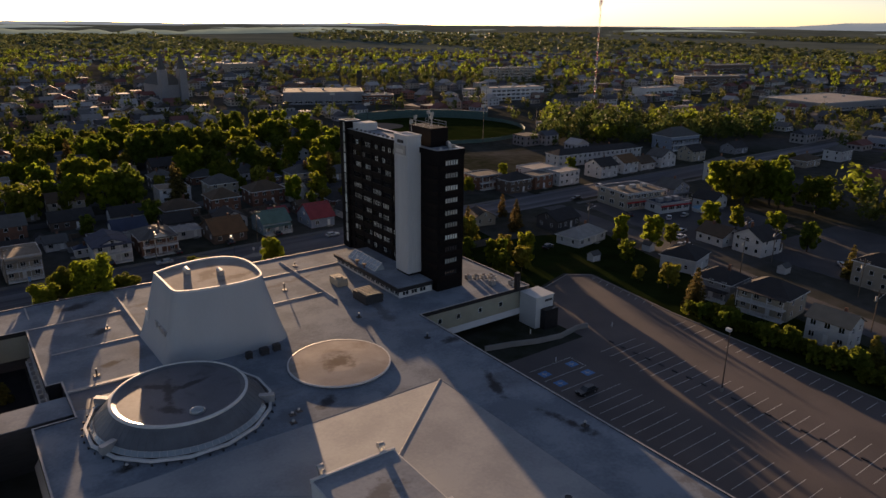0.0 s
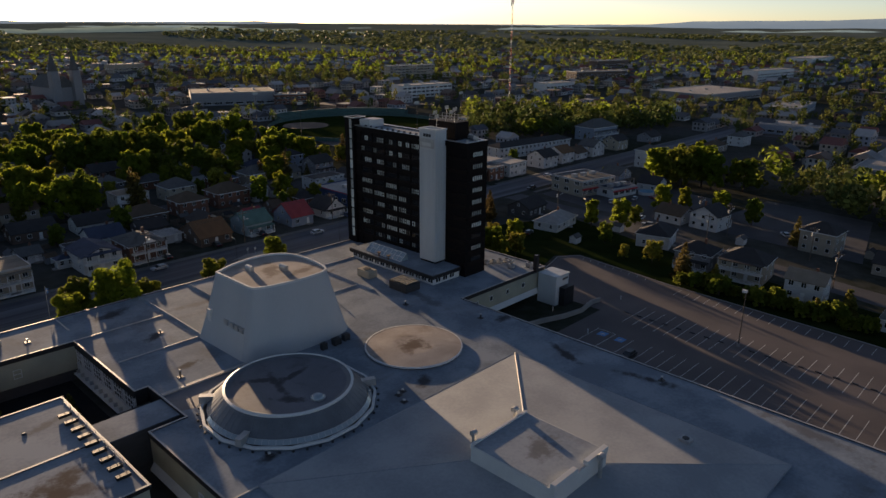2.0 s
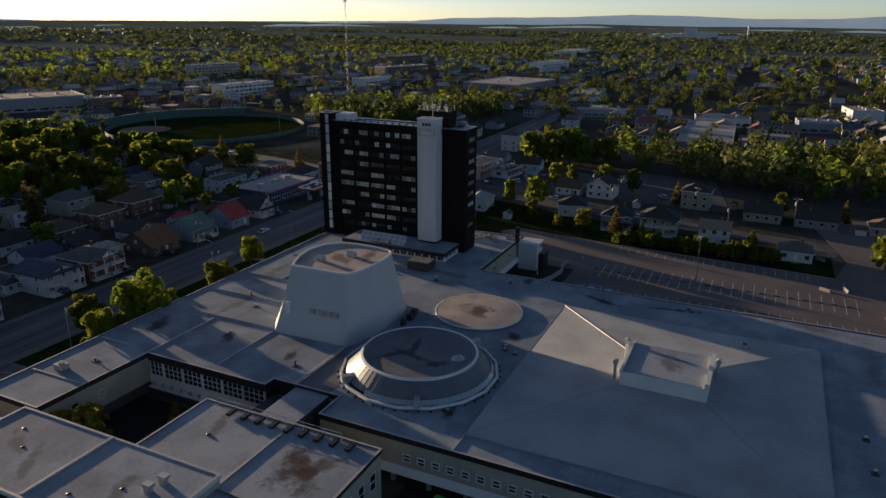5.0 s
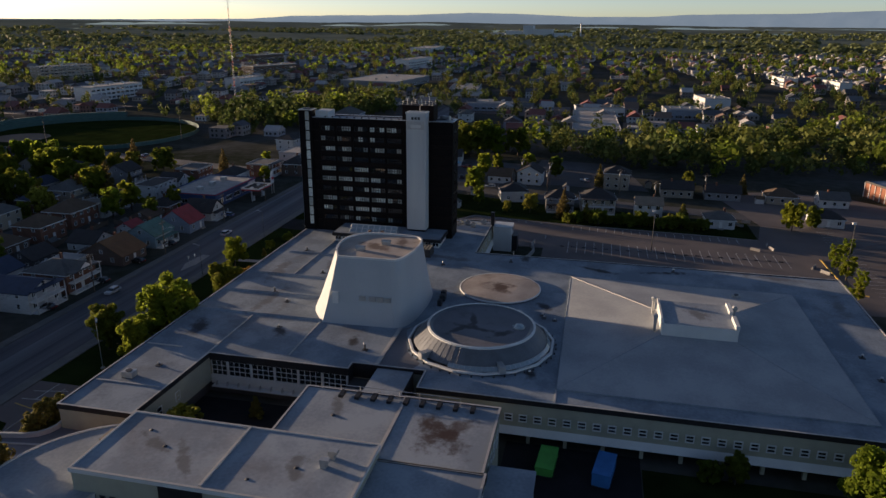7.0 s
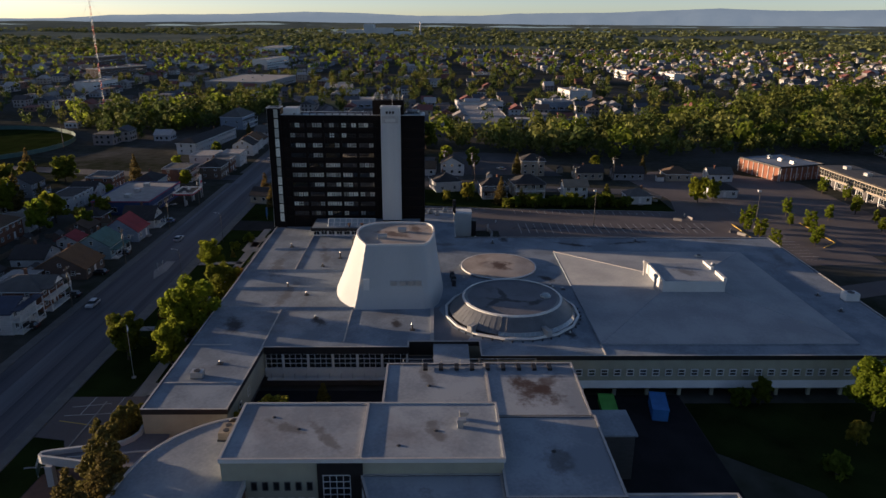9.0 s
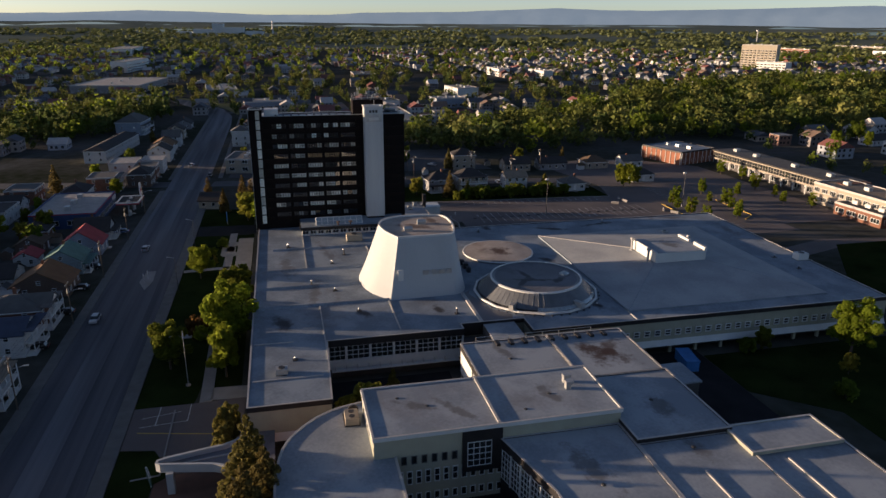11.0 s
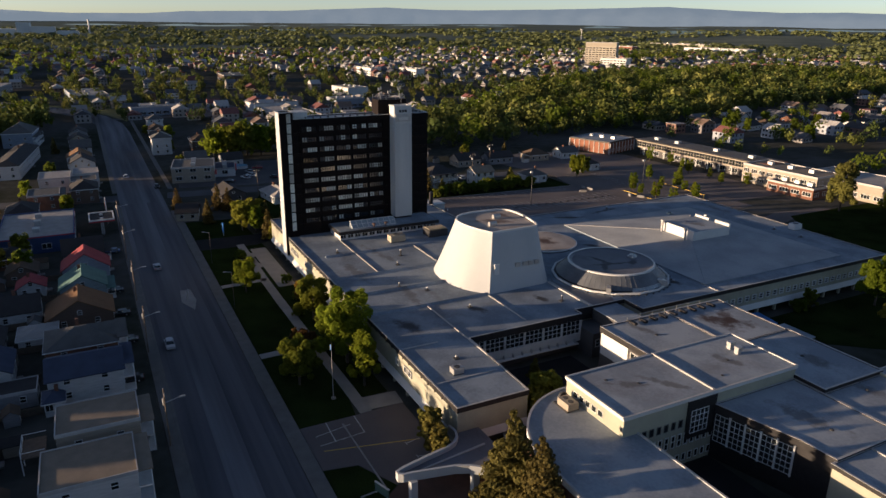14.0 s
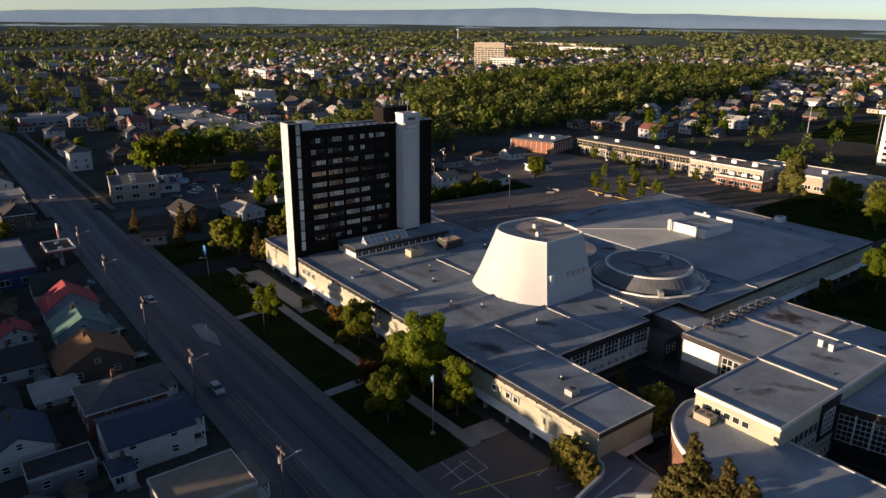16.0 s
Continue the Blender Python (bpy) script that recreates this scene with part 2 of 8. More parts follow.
M_SHINGLE = {k: material("shingle_" + k, c, None, 0.5, 0.9, fine=7.0, bump=0.4) for k, c in {
    "black": (0.045, 0.042, 0.042), "grey": (0.11, 0.108, 0.105), "brown": (0.11, 0.075, 0.05), "red": (0.32, 0.06, 0.065),
    "teal": (0.10, 0.19, 0.17), "orange": (0.185, 0.10, 0.05), "blue": (0.05, 0.065, 0.105), "pale": (0.36, 0.34, 0.32), "tan": (0.25, 0.2, 0.15)}.items()}
M_PAVE = material("grey_street_pavement", (0.15, 0.145, 0.138), (0.11, 0.106, 0.10), 0.5, 0.9, fine=5.0)
M_FARWALL = palette("far_house_walls", [(0.5, 0.49, 0.46), (0.33, 0.31, 0.3), (0.24, 0.14, 0.11), (0.42, 0.36, 0.3), (0.58, 0.57, 0.56), (0.2, 0.18, 0.18), (0.34, 0.36, 0.4)])
M_FARROOF = palette("far_house_roofs", [(0.08, 0.075, 0.075), (0.14, 0.14, 0.145), (0.19, 0.13, 0.10), (0.09, 0.095, 0.11), (0.28, 0.26, 0.25), (0.20, 0.08, 0.07), (0.42, 0.40, 0.39)])
M_FARWIN = material("far_windows", (0.03, 0.035, 0.04), (0.02, 0.022, 0.025), 1, 0.15, spec=0.8)
M_CARPAINT = {k: material("car_paint_" + k, c, c, 1, 0.3, bump=0, spec=0.6) for k, c in {
    "white": (0.7, 0.7, 0.7), "black": (0.015, 0.015, 0.017), "red": (0.30, 0.02, 0.02), "silver": (0.4, 0.41, 0.42), "blue": (0.04, 0.08, 0.2)}.items()}
M_TYRE = material("tyre_rubber", (0.02, 0.02, 0.02), (0.015, 0.015, 0.015), 3, 0.9)
M_GREENBOX = material("green_container_paint", (0.10, 0.42, 0.08), (0.08, 0.3, 0.06), 0.6, 0.6)
M_BLUEBOX = material("blue_container_paint", (0.05, 0.20, 0.48), (0.04, 0.15, 0.36), 0.6, 0.6)
M_SHOPBLUE = material("shop_blue_cladding", (0.035, 0.07, 0.17), (0.03, 0.055, 0.13), 0.6, 0.6)
M_POOL = material("pool_cover_blue", (0.10, 0.32, 0.46), (0.08, 0.26, 0.40), 0.8, 0.3)
M_WOODPOLE = material("weathered_wood", (0.16, 0.12, 0.09), (0.10, 0.08, 0.06), 1.5, 0.9)
M_SIGNBLUE = material("blue_sign", (0.05, 0.22, 0.55), None, 1, 0.5)
M_SIGNRED = material("red_sign", (0.5, 0.03, 0.04), None, 1, 0.5)
M_BRICKPAVE = material("red_paving", (0.16, 0.085, 0.06), (0.10, 0.06, 0.045), 0.5, 0.9, fine=6.0)
M_DIRT = material("infield_dirt", (0.20, 0.13, 0.085), (0.15, 0.1, 0.07), 0.1, 0.95)
M_GREENFENCE = material("green_fence_panels", (0.07, 0.13, 0.115), (0.05, 0.10, 0.09), 0.4, 0.8)


def add_stains(mat, spots, colour, amount=0.8, ragged=0.35, freq=0.35):
    """Old damp stains with ragged outlines at given places of a roof: (x, y, long radius, short radius, turn)."""
    n, l = mat.node_tree.nodes, mat.node_tree.links
    b = n["Principled BSDF"]
    out = b.inputs["Base Color"].links[0].from_socket
    co = n.new("ShaderNodeTexCoord")
    wob = n.new("ShaderNodeTexNoise")
    wob.inputs["Scale"].default_value, wob.inputs["Detail"].default_value = freq, 6
    wob.inputs["Roughness"].default_value = 0.7
    l.new(co.outputs["Object"], wob.inputs["Vector"])
    for x, y, rx, ry, turn in spots:
        mp = n.new("ShaderNodeMapping")
        mp.vector_type = "TEXTURE"
        mp.inputs["Location"].default_value = (x, y, 0)
        mp.inputs["Rotation"].default_value = (0, 0, radians(turn))
        mp.inputs["Scale"].default_value = (rx, ry, 1000)
        l.new(co.outputs["Object"], mp.inputs["Vector"])
        ln = n.new("ShaderNodeVectorMath")
        ln.operation = "LENGTH"
        l.new(mp.outputs["Vector"], ln.inputs[0])
        ad = n.new("ShaderNodeMath")
        ad.operation = "MULTIPLY_ADD"
        ad.inputs[1].default_value = ragged * 6
        l.new(wob.outputs["Fac"], ad.inputs[0])
        l.new(ln.outputs["Value"], ad.inputs[2])
        mr = n.new("ShaderNodeMapRange")
        mr.interpolation_type = "SMOOTHSTEP"
        mr.inputs["From Min"].default_value, mr.inputs["From Max"].default_value = 0.5 + ragged * 2.6, 1.1 + ragged * 3.2
        mr.inputs["To Min"].default_value, mr.inputs["To Max"].default_value = amount, 0.0
        l.new(ad.outputs[0], mr.inputs["Value"])
        mx = n.new("ShaderNodeMixRGB")
        mx.inputs["Color2"].default_value = (*colour, 1)
        l.new(mr.outputs[0], mx.inputs["Fac"])
        l.new(out, mx.inputs["Color1"])
        out = mx.outputs["Color"]
    l.new(out, b.inputs["Base Color"])


add_stains(M_ROOF, [(17.1, 156.4, 3.6, 2.2, 20), (18.8, 140.1, 3.0, 1.6, 30), (18.3, 124.8, 2.6, 1.2, 0), (68.8, 79.4, 5, 1.0, 70), (70.8, 64.1, 5.5, 1.4, 100), (43.2, 90.7, 2.4, 1.2, 40), (72.9, 97.8, 2.4, 1.4, 0), (12.6, 90.7, 2.4, 1.2, 0)], (0.04, 0.036, 0.036), 0.88, 0.45, 0.3)
add_stains(M_ROOF, [(51.5, 155.4, 8, 1.6, 5), (33.1, 149.3, 9, 1.2, -8), (61.7, 145.2, 7, 1.4, 12), (69.9, 118.6, 8, 1.5, 80), (72.9, 39.6, 9, 1.3, 85), (21.8, 88.6, 6, 1.4, 5), (57.5, 29.3, 8, 1.6, 0), (11.5, 60.0, 7, 1.2, 90)], (0.11, 0.10, 0.10), 0.6, 0.7, 0.35)
add_stains(M_ROOF2, [(-11, 101, 6.0, 2.0, 40), (-10, 100, 5.0, 1.8, -38), (-12, 102, 4.0, 3.0, 10)], (0.065, 0.043, 0.038), 0.75, 0.62, 0.4)
add_stains(M_ROOF2, [(-30, 100.5, 3.0, 2.2, 0), (-25.5, 117, 3.6, 1.2, 20), (-25, 137, 4, 1.0, 60), (-27, 132, 4.5, 0.9, 35), (-41, 117, 5.5, 2.0, 10), (-40, 101, 3.5, 1.4, 0), (-8, 118, 4, 1.0, 20), (36, 61, 3.4, 2.2, 30)], (0.10, 0.09, 0.085), 0.65, 0.6, 0.4)
add_stains(M_ROOFTAN, [(51.0, 101.2, 4.8, 1.6, 25), (50.4, 100.8, 3.8, 1.4, -50), (51.4, 101.8, 2.6, 2.4, 0), (37, 126, 4.5, 1.6, 60), (41, 121.5, 3.5, 1.4, 10)], (0.085, 0.052, 0.042), 0.8, 0.5, 0.5)
add_stains(M_DOMETOP, [(22, 102.5, 6.0, 0.8, 75), (25.5, 103, 3.8, 0.7, 15), (21, 105, 3.6, 0.7, -35), (20.5, 97, 2.8, 1.0, 130)], (0.03, 0.03, 0.032), 0.9, 0.5, 0.45)

# ---- building tools ----
class MB:
    """Collects vertices and faces for one mesh."""
    def __init__(self):
        self.v, self.f = [], []

    def add(self, verts, faces):
        o = len(self.v)
        self.v += [tuple(p) for p in verts]
        self.f += [tuple(i + o for i in f) for f in faces]
        return self

    def box(self, x0, y0, z0, x1, y1, z1):
        return self.add([(x0, y0, z0), (x1, y0, z0), (x1, y1, z0), (x0, y1, z0), (x0, y0, z1), (x1, y0, z1), (x1, y1, z1), (x0, y1, z1)],
                        [(3, 2, 1, 0), (4, 5, 6, 7), (0, 1, 5, 4), (1, 2, 6, 5), (2, 3, 7, 6), (3, 0, 4, 7)])

    def prism(self, poly, z0, z1, top=None):
        n = len(poly)
        top = top or poly
        return self.add([(*p, z0) for p in poly] + [(*p, z1) for p in top],
                        [tuple(range(n - 1, -1, -1)), tuple(range(n, 2 * n))] + [(i, (i + 1) % n, n + (i + 1) % n, n + i) for i in range(n)])

    def ring(self, cx, cy, r0, z0, r1, z1, n=64):
        """An open band between two circles."""
        a = [2 * math.pi * i / n for i in range(n)]
        return self.add([(cx + r0 * math.cos(t), cy + r0 * math.sin(t), z0) for t in a] + [(cx + r1 * math.cos(t), cy + r1 * math.sin(t), z1) for t in a],
                        [(i, (i + 1) % n, n + (i + 1) % n, n + i) for i in range(n)])

    def tube(self, a, b, r0, r1=None, n=8):
        a, b = Vector(a), Vector(b)
        r1 = r0 if r1 is None else r1
        q = (b - a).to_track_quat("Z", "Y")
        ring = [Vector((math.cos(2 * math.pi * i / n), math.sin(2 * math.pi * i / n), 0)) for i in range(n)]
        return self.add([a + q @ (p * r0) for p in ring] + [b + q @ (p * r1) for p in ring],
                        [tuple(range(n - 1, -1, -1)), tuple(range(n, 2 * n))] + [(i, (i + 1) % n, n + (i + 1) % n, n + i) for i in range(n)])

    def pipe(self, pts, r, n=4):
        """One unbroken thin tube along a line of points."""
        o = len(self.v)
        pts = [Vector(p) for p in pts]
        for i, p in enumerate(pts):
            d = (pts[min(i + 1, len(pts) - 1)] - pts[max(i - 1, 0)]).normalized()
            s = d.cross(Vector((0, 0, 1))).normalized()
            u = s.cross(d)
            self.v += [tuple(p + (s * math.cos(2 * math.pi * k / n) + u * math.sin(2 * math.pi * k / n)) * r) for k in range(n)]
        for i in range(len(pts) - 1):
            self.f += [(o + i * n + k, o + i * n + (k + 1) % n, o + (i + 1) * n + (k + 1) % n, o + (i + 1) * n + k) for k in range(n)]
        return self

    def cap(self, cx, cy, r, z, n=64):
        return self.add([(cx + r * math.cos(2 * math.pi * i / n), cy + r * math.sin(2 * math.pi * i / n), z) for i in range(n)], [tuple(range(n))])

    def dome(self, cx, cy, cz, rx, ry, rz, n=20, m=6):
        vs, fs = [], []
        for j in range(m):
            t = math.pi / 2 * j / m
            vs += [(cx + rx * math.cos(t) * math.cos(2 * math.pi * i / n), cy + ry * math.cos(t) * math.sin(2 * math.pi * i / n), cz + rz * math.sin(t)) for i in range(n)]
        vs.append((cx, cy, cz + rz))
        for j in range(m - 1):
            fs += [(j * n + i, j * n + (i + 1) % n, (j + 1) * n + (i + 1) % n, (j + 1) * n + i) for i in range(n)]
        fs += [((m - 1) * n + i, (m - 1) * n + (i + 1) % n, m * n) for i in range(n)]
        return self.add(vs, fs)

    def mesh(self, name):
        me = bpy.data.meshes.new(name)
        me.from_pydata(self.v, [], self.f)
        me.update()
        return me


def part(name, mb, mat, parent, label="", smooth=False):
    """Links what mb holds as one mesh object under a thing or a part."""
    me = mb.mesh(name) if isinstance(mb, MB) else mb
    if not me.materials:
        me.materials.append(mat)
    if smooth:
        me.polygons.foreach_set("use_smooth", [True] * len(me.polygons))
    ob = new(name, me)
    ob.parent = parent
    return tagged(ob, label)


def thing(name, label, category, group="", kind="", at=(0, 0, 0), turn=0.0):
    """An Empty at a thing's base."""
    ob = new(name)
    ob.empty_display_size = 0.5
    ob.matrix_basis = pose(*at, 0, 0, turn)
    return tagged(ob, label, category, group, kind)


def solid(name, mb, mat, label, category="", group="", kind="", at=None, smooth=False):
    """A thing that is one mesh."""
    ob = part(name, mb, mat, None, smooth=smooth)
    if at:
        ob.matrix_basis = pose(*at) if len(at) == 3 else pose(*at[:3], 0, 0, at[3])
    return tagged(ob, label, category, group, kind)


def rect(x0, y0, x1, y1):
    return [(x0, y0), (x1, y0), (x1, y1), (x0, y1)]


def edge_band(poly, z0, z1, out=0.12, inn=0.35):
    """A closed coping or fascia that follows a counter-clockwise outline."""
    n = len(poly)
    def offset(d):
        pts = []
        for i in range(n):
            p, a, b = Vector(poly[i]), Vector(poly[i - 1]), Vector(poly[(i + 1) % n])
            e0, e1 = (p - a).normalized(), (b - p).normalized()
            n0, n1 = Vector((e0.y, -e0.x)), Vector((e1.y, -e1.x))
            k = (n0 + n1)
            pts.append(p + k * (d / max(0.3, 1 + n0.dot(n1))))
        return pts
    o, i_ = offset(out), offset(-inn)
    mb = MB()
    vs = [(*p, z0) for p in o] + [(*p, z1) for p in o] + [(*p, z1) for p in i_] + [(*p, z0) for p in i_]
    fs = []
    for i in range(n):
        j = (i + 1) % n
        for k in range(4):
            a, b = k * n, ((k + 1) % 4) * n
            fs.append((a + i, a + j, b + j, b + i))
    return mb.add(vs, fs)


def window_mesh(w, h, cols, rows, bar, depth, frame_mat, glass_mat, panes=True):
    """Frame, bars and panes as one joined sheet: bars stand proud, panes lie back between them."""
    xs, zs = [], []
    for i in range(cols + 1):
        c = -w / 2 + w * i / cols
        xs += [c - bar / 2, c + bar / 2]
    for j in range(rows + 1):
        c = h * j / rows
        zs += [c - bar / 2, c + bar / 2]
    nx, nz = len(xs), len(zs)
    mb = MB()
    mb.v = [(x, -depth, z) for z in zs for x in xs] + [(x, -0.012, z) for z in zs for x in xs]
    pane = lambda i, j: i % 2 == 1 and j % 2 == 1
    mats = []
    v = lambda i, j, k: k * nx * nz + j * nx + i
    for j in range(nz - 1):
        for i in range(nx - 1):
            k = 1 if pane(i, j) else 0
            if panes or not k:
                mb.f.append((v(i, j, k), v(i + 1, j, k), v(i + 1, j + 1, k), v(i, j + 1, k)))
                mats.append(k)
            if k:
                for a, b in (((i, j), (i + 1, j)), ((i + 1, j), (i + 1, j + 1)), ((i + 1, j + 1), (i, j + 1)), ((i, j + 1), (i, j))):
                    mb.f.append((v(*a, 0), v(*b, 0), v(*b, 1), v(*a, 1)))
                    mats.append(0)
    for a, b in [((i, 0), (i + 1, 0)) for i in range(nx - 1)] + [((i + 1, nz - 1), (i, nz - 1)) for i in range(nx - 1)] + [((nx - 1, j), (nx - 1, j + 1)) for j in range(nz - 1)] + [((0, j + 1), (0, j)) for j in range(nz - 1)]:
        mb.f.append((v(*a, 1), v(*b, 1), v(*b, 0), v(*a, 0)))
        mats.append(0)
    me = mb.mesh("window")
    me.materials.append(frame_mat)
    me.materials.append(glass_mat)
    me.polygons.foreach_set("material_index", mats)
    return me


WINDOWS = {}
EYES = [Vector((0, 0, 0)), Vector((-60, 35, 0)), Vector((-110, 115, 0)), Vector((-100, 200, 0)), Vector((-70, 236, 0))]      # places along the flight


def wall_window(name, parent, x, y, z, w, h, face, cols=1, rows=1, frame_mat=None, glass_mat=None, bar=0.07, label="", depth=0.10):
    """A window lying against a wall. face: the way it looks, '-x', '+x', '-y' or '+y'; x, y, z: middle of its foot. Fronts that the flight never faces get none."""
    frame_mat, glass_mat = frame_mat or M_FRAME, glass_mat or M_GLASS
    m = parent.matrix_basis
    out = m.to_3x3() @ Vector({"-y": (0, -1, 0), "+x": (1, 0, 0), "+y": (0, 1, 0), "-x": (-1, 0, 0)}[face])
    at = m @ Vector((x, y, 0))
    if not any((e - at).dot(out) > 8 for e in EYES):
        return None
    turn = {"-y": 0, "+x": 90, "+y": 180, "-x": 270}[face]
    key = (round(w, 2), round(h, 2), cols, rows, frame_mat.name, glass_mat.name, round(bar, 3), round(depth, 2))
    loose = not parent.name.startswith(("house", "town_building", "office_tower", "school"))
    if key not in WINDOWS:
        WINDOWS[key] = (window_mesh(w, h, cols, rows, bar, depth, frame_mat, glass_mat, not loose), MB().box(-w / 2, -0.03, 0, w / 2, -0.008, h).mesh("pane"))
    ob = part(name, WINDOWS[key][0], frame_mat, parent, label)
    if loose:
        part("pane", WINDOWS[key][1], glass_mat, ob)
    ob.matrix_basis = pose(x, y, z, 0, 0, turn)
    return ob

# ---- the college building ----
R = 8.15                                    # height of the main flat roof
YN, XW, XC, XE = 162.4, 3.7, 7.3, 75.0      # north front, long west front, courtyard front, east edge
MAIN = [(-14.1, YN), (-14.1, 149.3), (XC, 148.6), (XC, 122), (9.6, 122), (9.6, 108.6), (XW, 108.6), (XW, 25.6), (XE, 24.2), (XE, 111.2), (105.4, 111.0), (105.0, YN)]
GROUNDFLOOR = [(-13, YN - 3), (-13, 150.2), (XC + 0.6, 149.6), (XC + 0.6, 117), (10.4, 117), (10.4, 107.5), (XW + 2.6, 107.5), (XW + 2.6, 28), (XE - 2.4, 27), (XE - 2.4, 113.8), (102.5, 113.8), (102.5, YN - 3)]


def campus_main():
    b = thing("college_building", "low beige concrete college building with grey flat roof", "building")
    part("wall", MB().prism(MAIN, 2.6, R - 0.05), M_BEIGE, b, "beige concrete upper storeys overhanging the ground floor")
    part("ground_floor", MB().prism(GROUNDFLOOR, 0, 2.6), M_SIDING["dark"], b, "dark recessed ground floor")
    roof = MB().add([(*p, R) for p in MAIN], [tuple(range(len(MAIN)))])
    part("roof", roof, M_ROOF, b, "grey membrane roof with dark stains")
    part("fascia", edge_band(MAIN, R - 0.75, R + 0.14, 0.14, 0.12), M_FASCIA, b, "black metal fascia")
    part("coping", edge_band(MAIN, R + 0.14, R + 0.2, 0.16, 0.14), M_CURB, b, "pale metal roof edge")
    # deep black fascia on the courtyard, deeper still at its set-back corner
    part("fascia", MB().box(XC - 0.2, 122, 6.9, XC - 0.02, 148.5, R + 0.1), M_FASCIA, b)
    part("fascia", MB().box(9.35, 117.4, 5.6, 9.58, 121.9, R + 0.1), M_FASCIA, b)
    part("fascia", MB().box(XC, 121.8, 5.6, 9.5, 121.98, R + 0.1), M_FASCIA, b)
    # white sloping skirt under the overhang
    for (xa, ya), (xb, yb), (ox, oy) in [((-14.1, YN), (104, YN), (0, 1)), ((XW, 108.4), (XW, 25.6), (-1, 0)), ((XE + 0.8, 111), (105.4, 111), (0, -1)), ((-14.1, YN), (-14.1, 149.3), (-1, 0))]:
        s = MB()
        q = [(xa, ya, 3.25), (xb, yb, 3.25), (xb + ox * 0.7, yb + oy * 0.7, 2.1), (xa + ox * 0.7, ya + oy * 0.7, 2.1)]
        q2 = [(x - ox * 0.9, y - oy * 0.9, z - 0.2) for x, y, z in q[2:]]
        s.add(q + q2, [(0, 1, 2, 3), (3, 2, 4, 5), (1, 0, 5, 4)])
        s.add([q[0], q[3], q2[1]], [(0, 1, 2)]).add([q[1], q[2], q2[0]], [(0, 2, 1)])
        part("skirt", s, M_WHITE, b, "white sloping skirt below the windows")
    # piers of the open ground floor
    for x in range(-12, 103, 6):
        part("pier", MB().box(x - 0.3, YN - 0.8, 0, x + 0.3, YN - 0.2, 2.6), M_BEIGE, b)
    for y in range(30, 107, 6):
        part("pier", MB().box(XW + 0.3, y - 0.3, 0, XW + 0.9, y + 0.3, 2.6), M_BEIGE, b)
    # small square windows of the north front, and its row of rain spouts
    for x in (9.1, 5.5, 3.6, 27.4, 29.3, 46.0, 47.9, 66.0, 68.5, 76.6, 79.1, 81.6):
        wall_window("window", b, x, YN, 5.05, 1.15, 1.15, "+y", 1, 1, M_WHITE, bar=0.16, depth=0.3)
    for i in range(44):
        x = -11.7 + i * 2.61
        part("scupper", MB().box(x - 0.12, YN + 0.02, 7.3, x + 0.12, YN + 0.3, 7.62), M_DARKMETAL, b)
    # square windows of the long west front, two panes one above the other
    for i in range(29):
        wall_window("window", b, XW, 93.3 - i * 2.345, 4.3, 1.2, 1.2, "-x", 1, 2, M_WHITE, bar=0.15, depth=0.2)
    # tall window wall on the courtyard, between white mullions
    bays = [148.4, 145.06, 140.45, 135.88, 131.36, 126.8, 122.1]
    for y1, y0 in zip(bays, bays[1:]):
        wall_window("window", b, XC, (y0 + y1) / 2, 4.05, y1 - y0 - 0.4, 2.8, "-x", 4 if y1 - y0 > 4 else 3, 3, M_FRAME, bar=0.07, depth=0.12)
        part("mullion", MB().box(XC - 0.3, y0 - 0.14, 3.9, XC, y0 + 0.14, 6.9), M_WHITE, b)
    part("spandrel", MB().box(XC - 0.25, 122, 2.3, XC - 0.02, 148.5, 3.95), M_WHITE, b, "white panels below the courtyard windows")
    part("canopy", MB().box(XC - 1.2, 123, 2.0, XC - 0.1, 148, 2.22), M_WHITE, b, "white courtyard canopy")
    for i in range(12):
        part("canopy_strut", MB().box(XC - 0.9, 123.6 + i * 2.15, 2.22, XC - 0.2, 123.72 + i * 2.15, 2.95), M_METAL, b)
    for i in range(3):
        wall_window("window", b, -8 + i * 5.2, 149.0, 4.2, 1.3, 1.6, "-y", 1, 2)
    for x in (80, 85, 91, 97):
        wall_window("window", b, x, 111.05, 4.9, 1.0, 1.1, "-y", 1, 1, M_FRAME)
    # raised joints that divide the roof: pale metal curbs, and membrane-covered ridges that run north to south
    for x0, y0, x1, y1 in [(48.7, 150.5, 79.5, 150.5), (50.2, 134.2, 64.7, 134.2), (-0.5, 148.85, 24.6, 148.85), (9.8, 134.1, 24.6, 134.1),
                           (-5.8, 150.2, -5.8, 161.8), (8.4, 154.8, 8.4, 161.8), (XW + 0.3, 86.1, 8.1, 86.1)]:
        part("roof_joint", MB().box(min(x0, x1) - 0.13, min(y0, y1) - 0.13, R, max(x0, x1) + 0.13, max(y0, y1) + 0.13, R + 0.16), M_CURB, b)
    for x, y0, y1, h in ((64.4, 129, 158.5, 0.35), (48.2, 135, 161.5, 0.4), (36.6, 139, 161.5, 0.45), (25.4, 134, 161.5, 0.4)):
        part("roof_ridge", MB().add([(x - 0.6, y0, R), (x + 0.6, y0, R), (x + 0.6, y1, R), (x - 0.6, y1, R), (x, y0, R + h), (x, y1, R + h)], [(0, 4, 5, 3), (1, 2, 5, 4), (0, 1, 4), (2, 3, 5)]), M_ROOF, b)
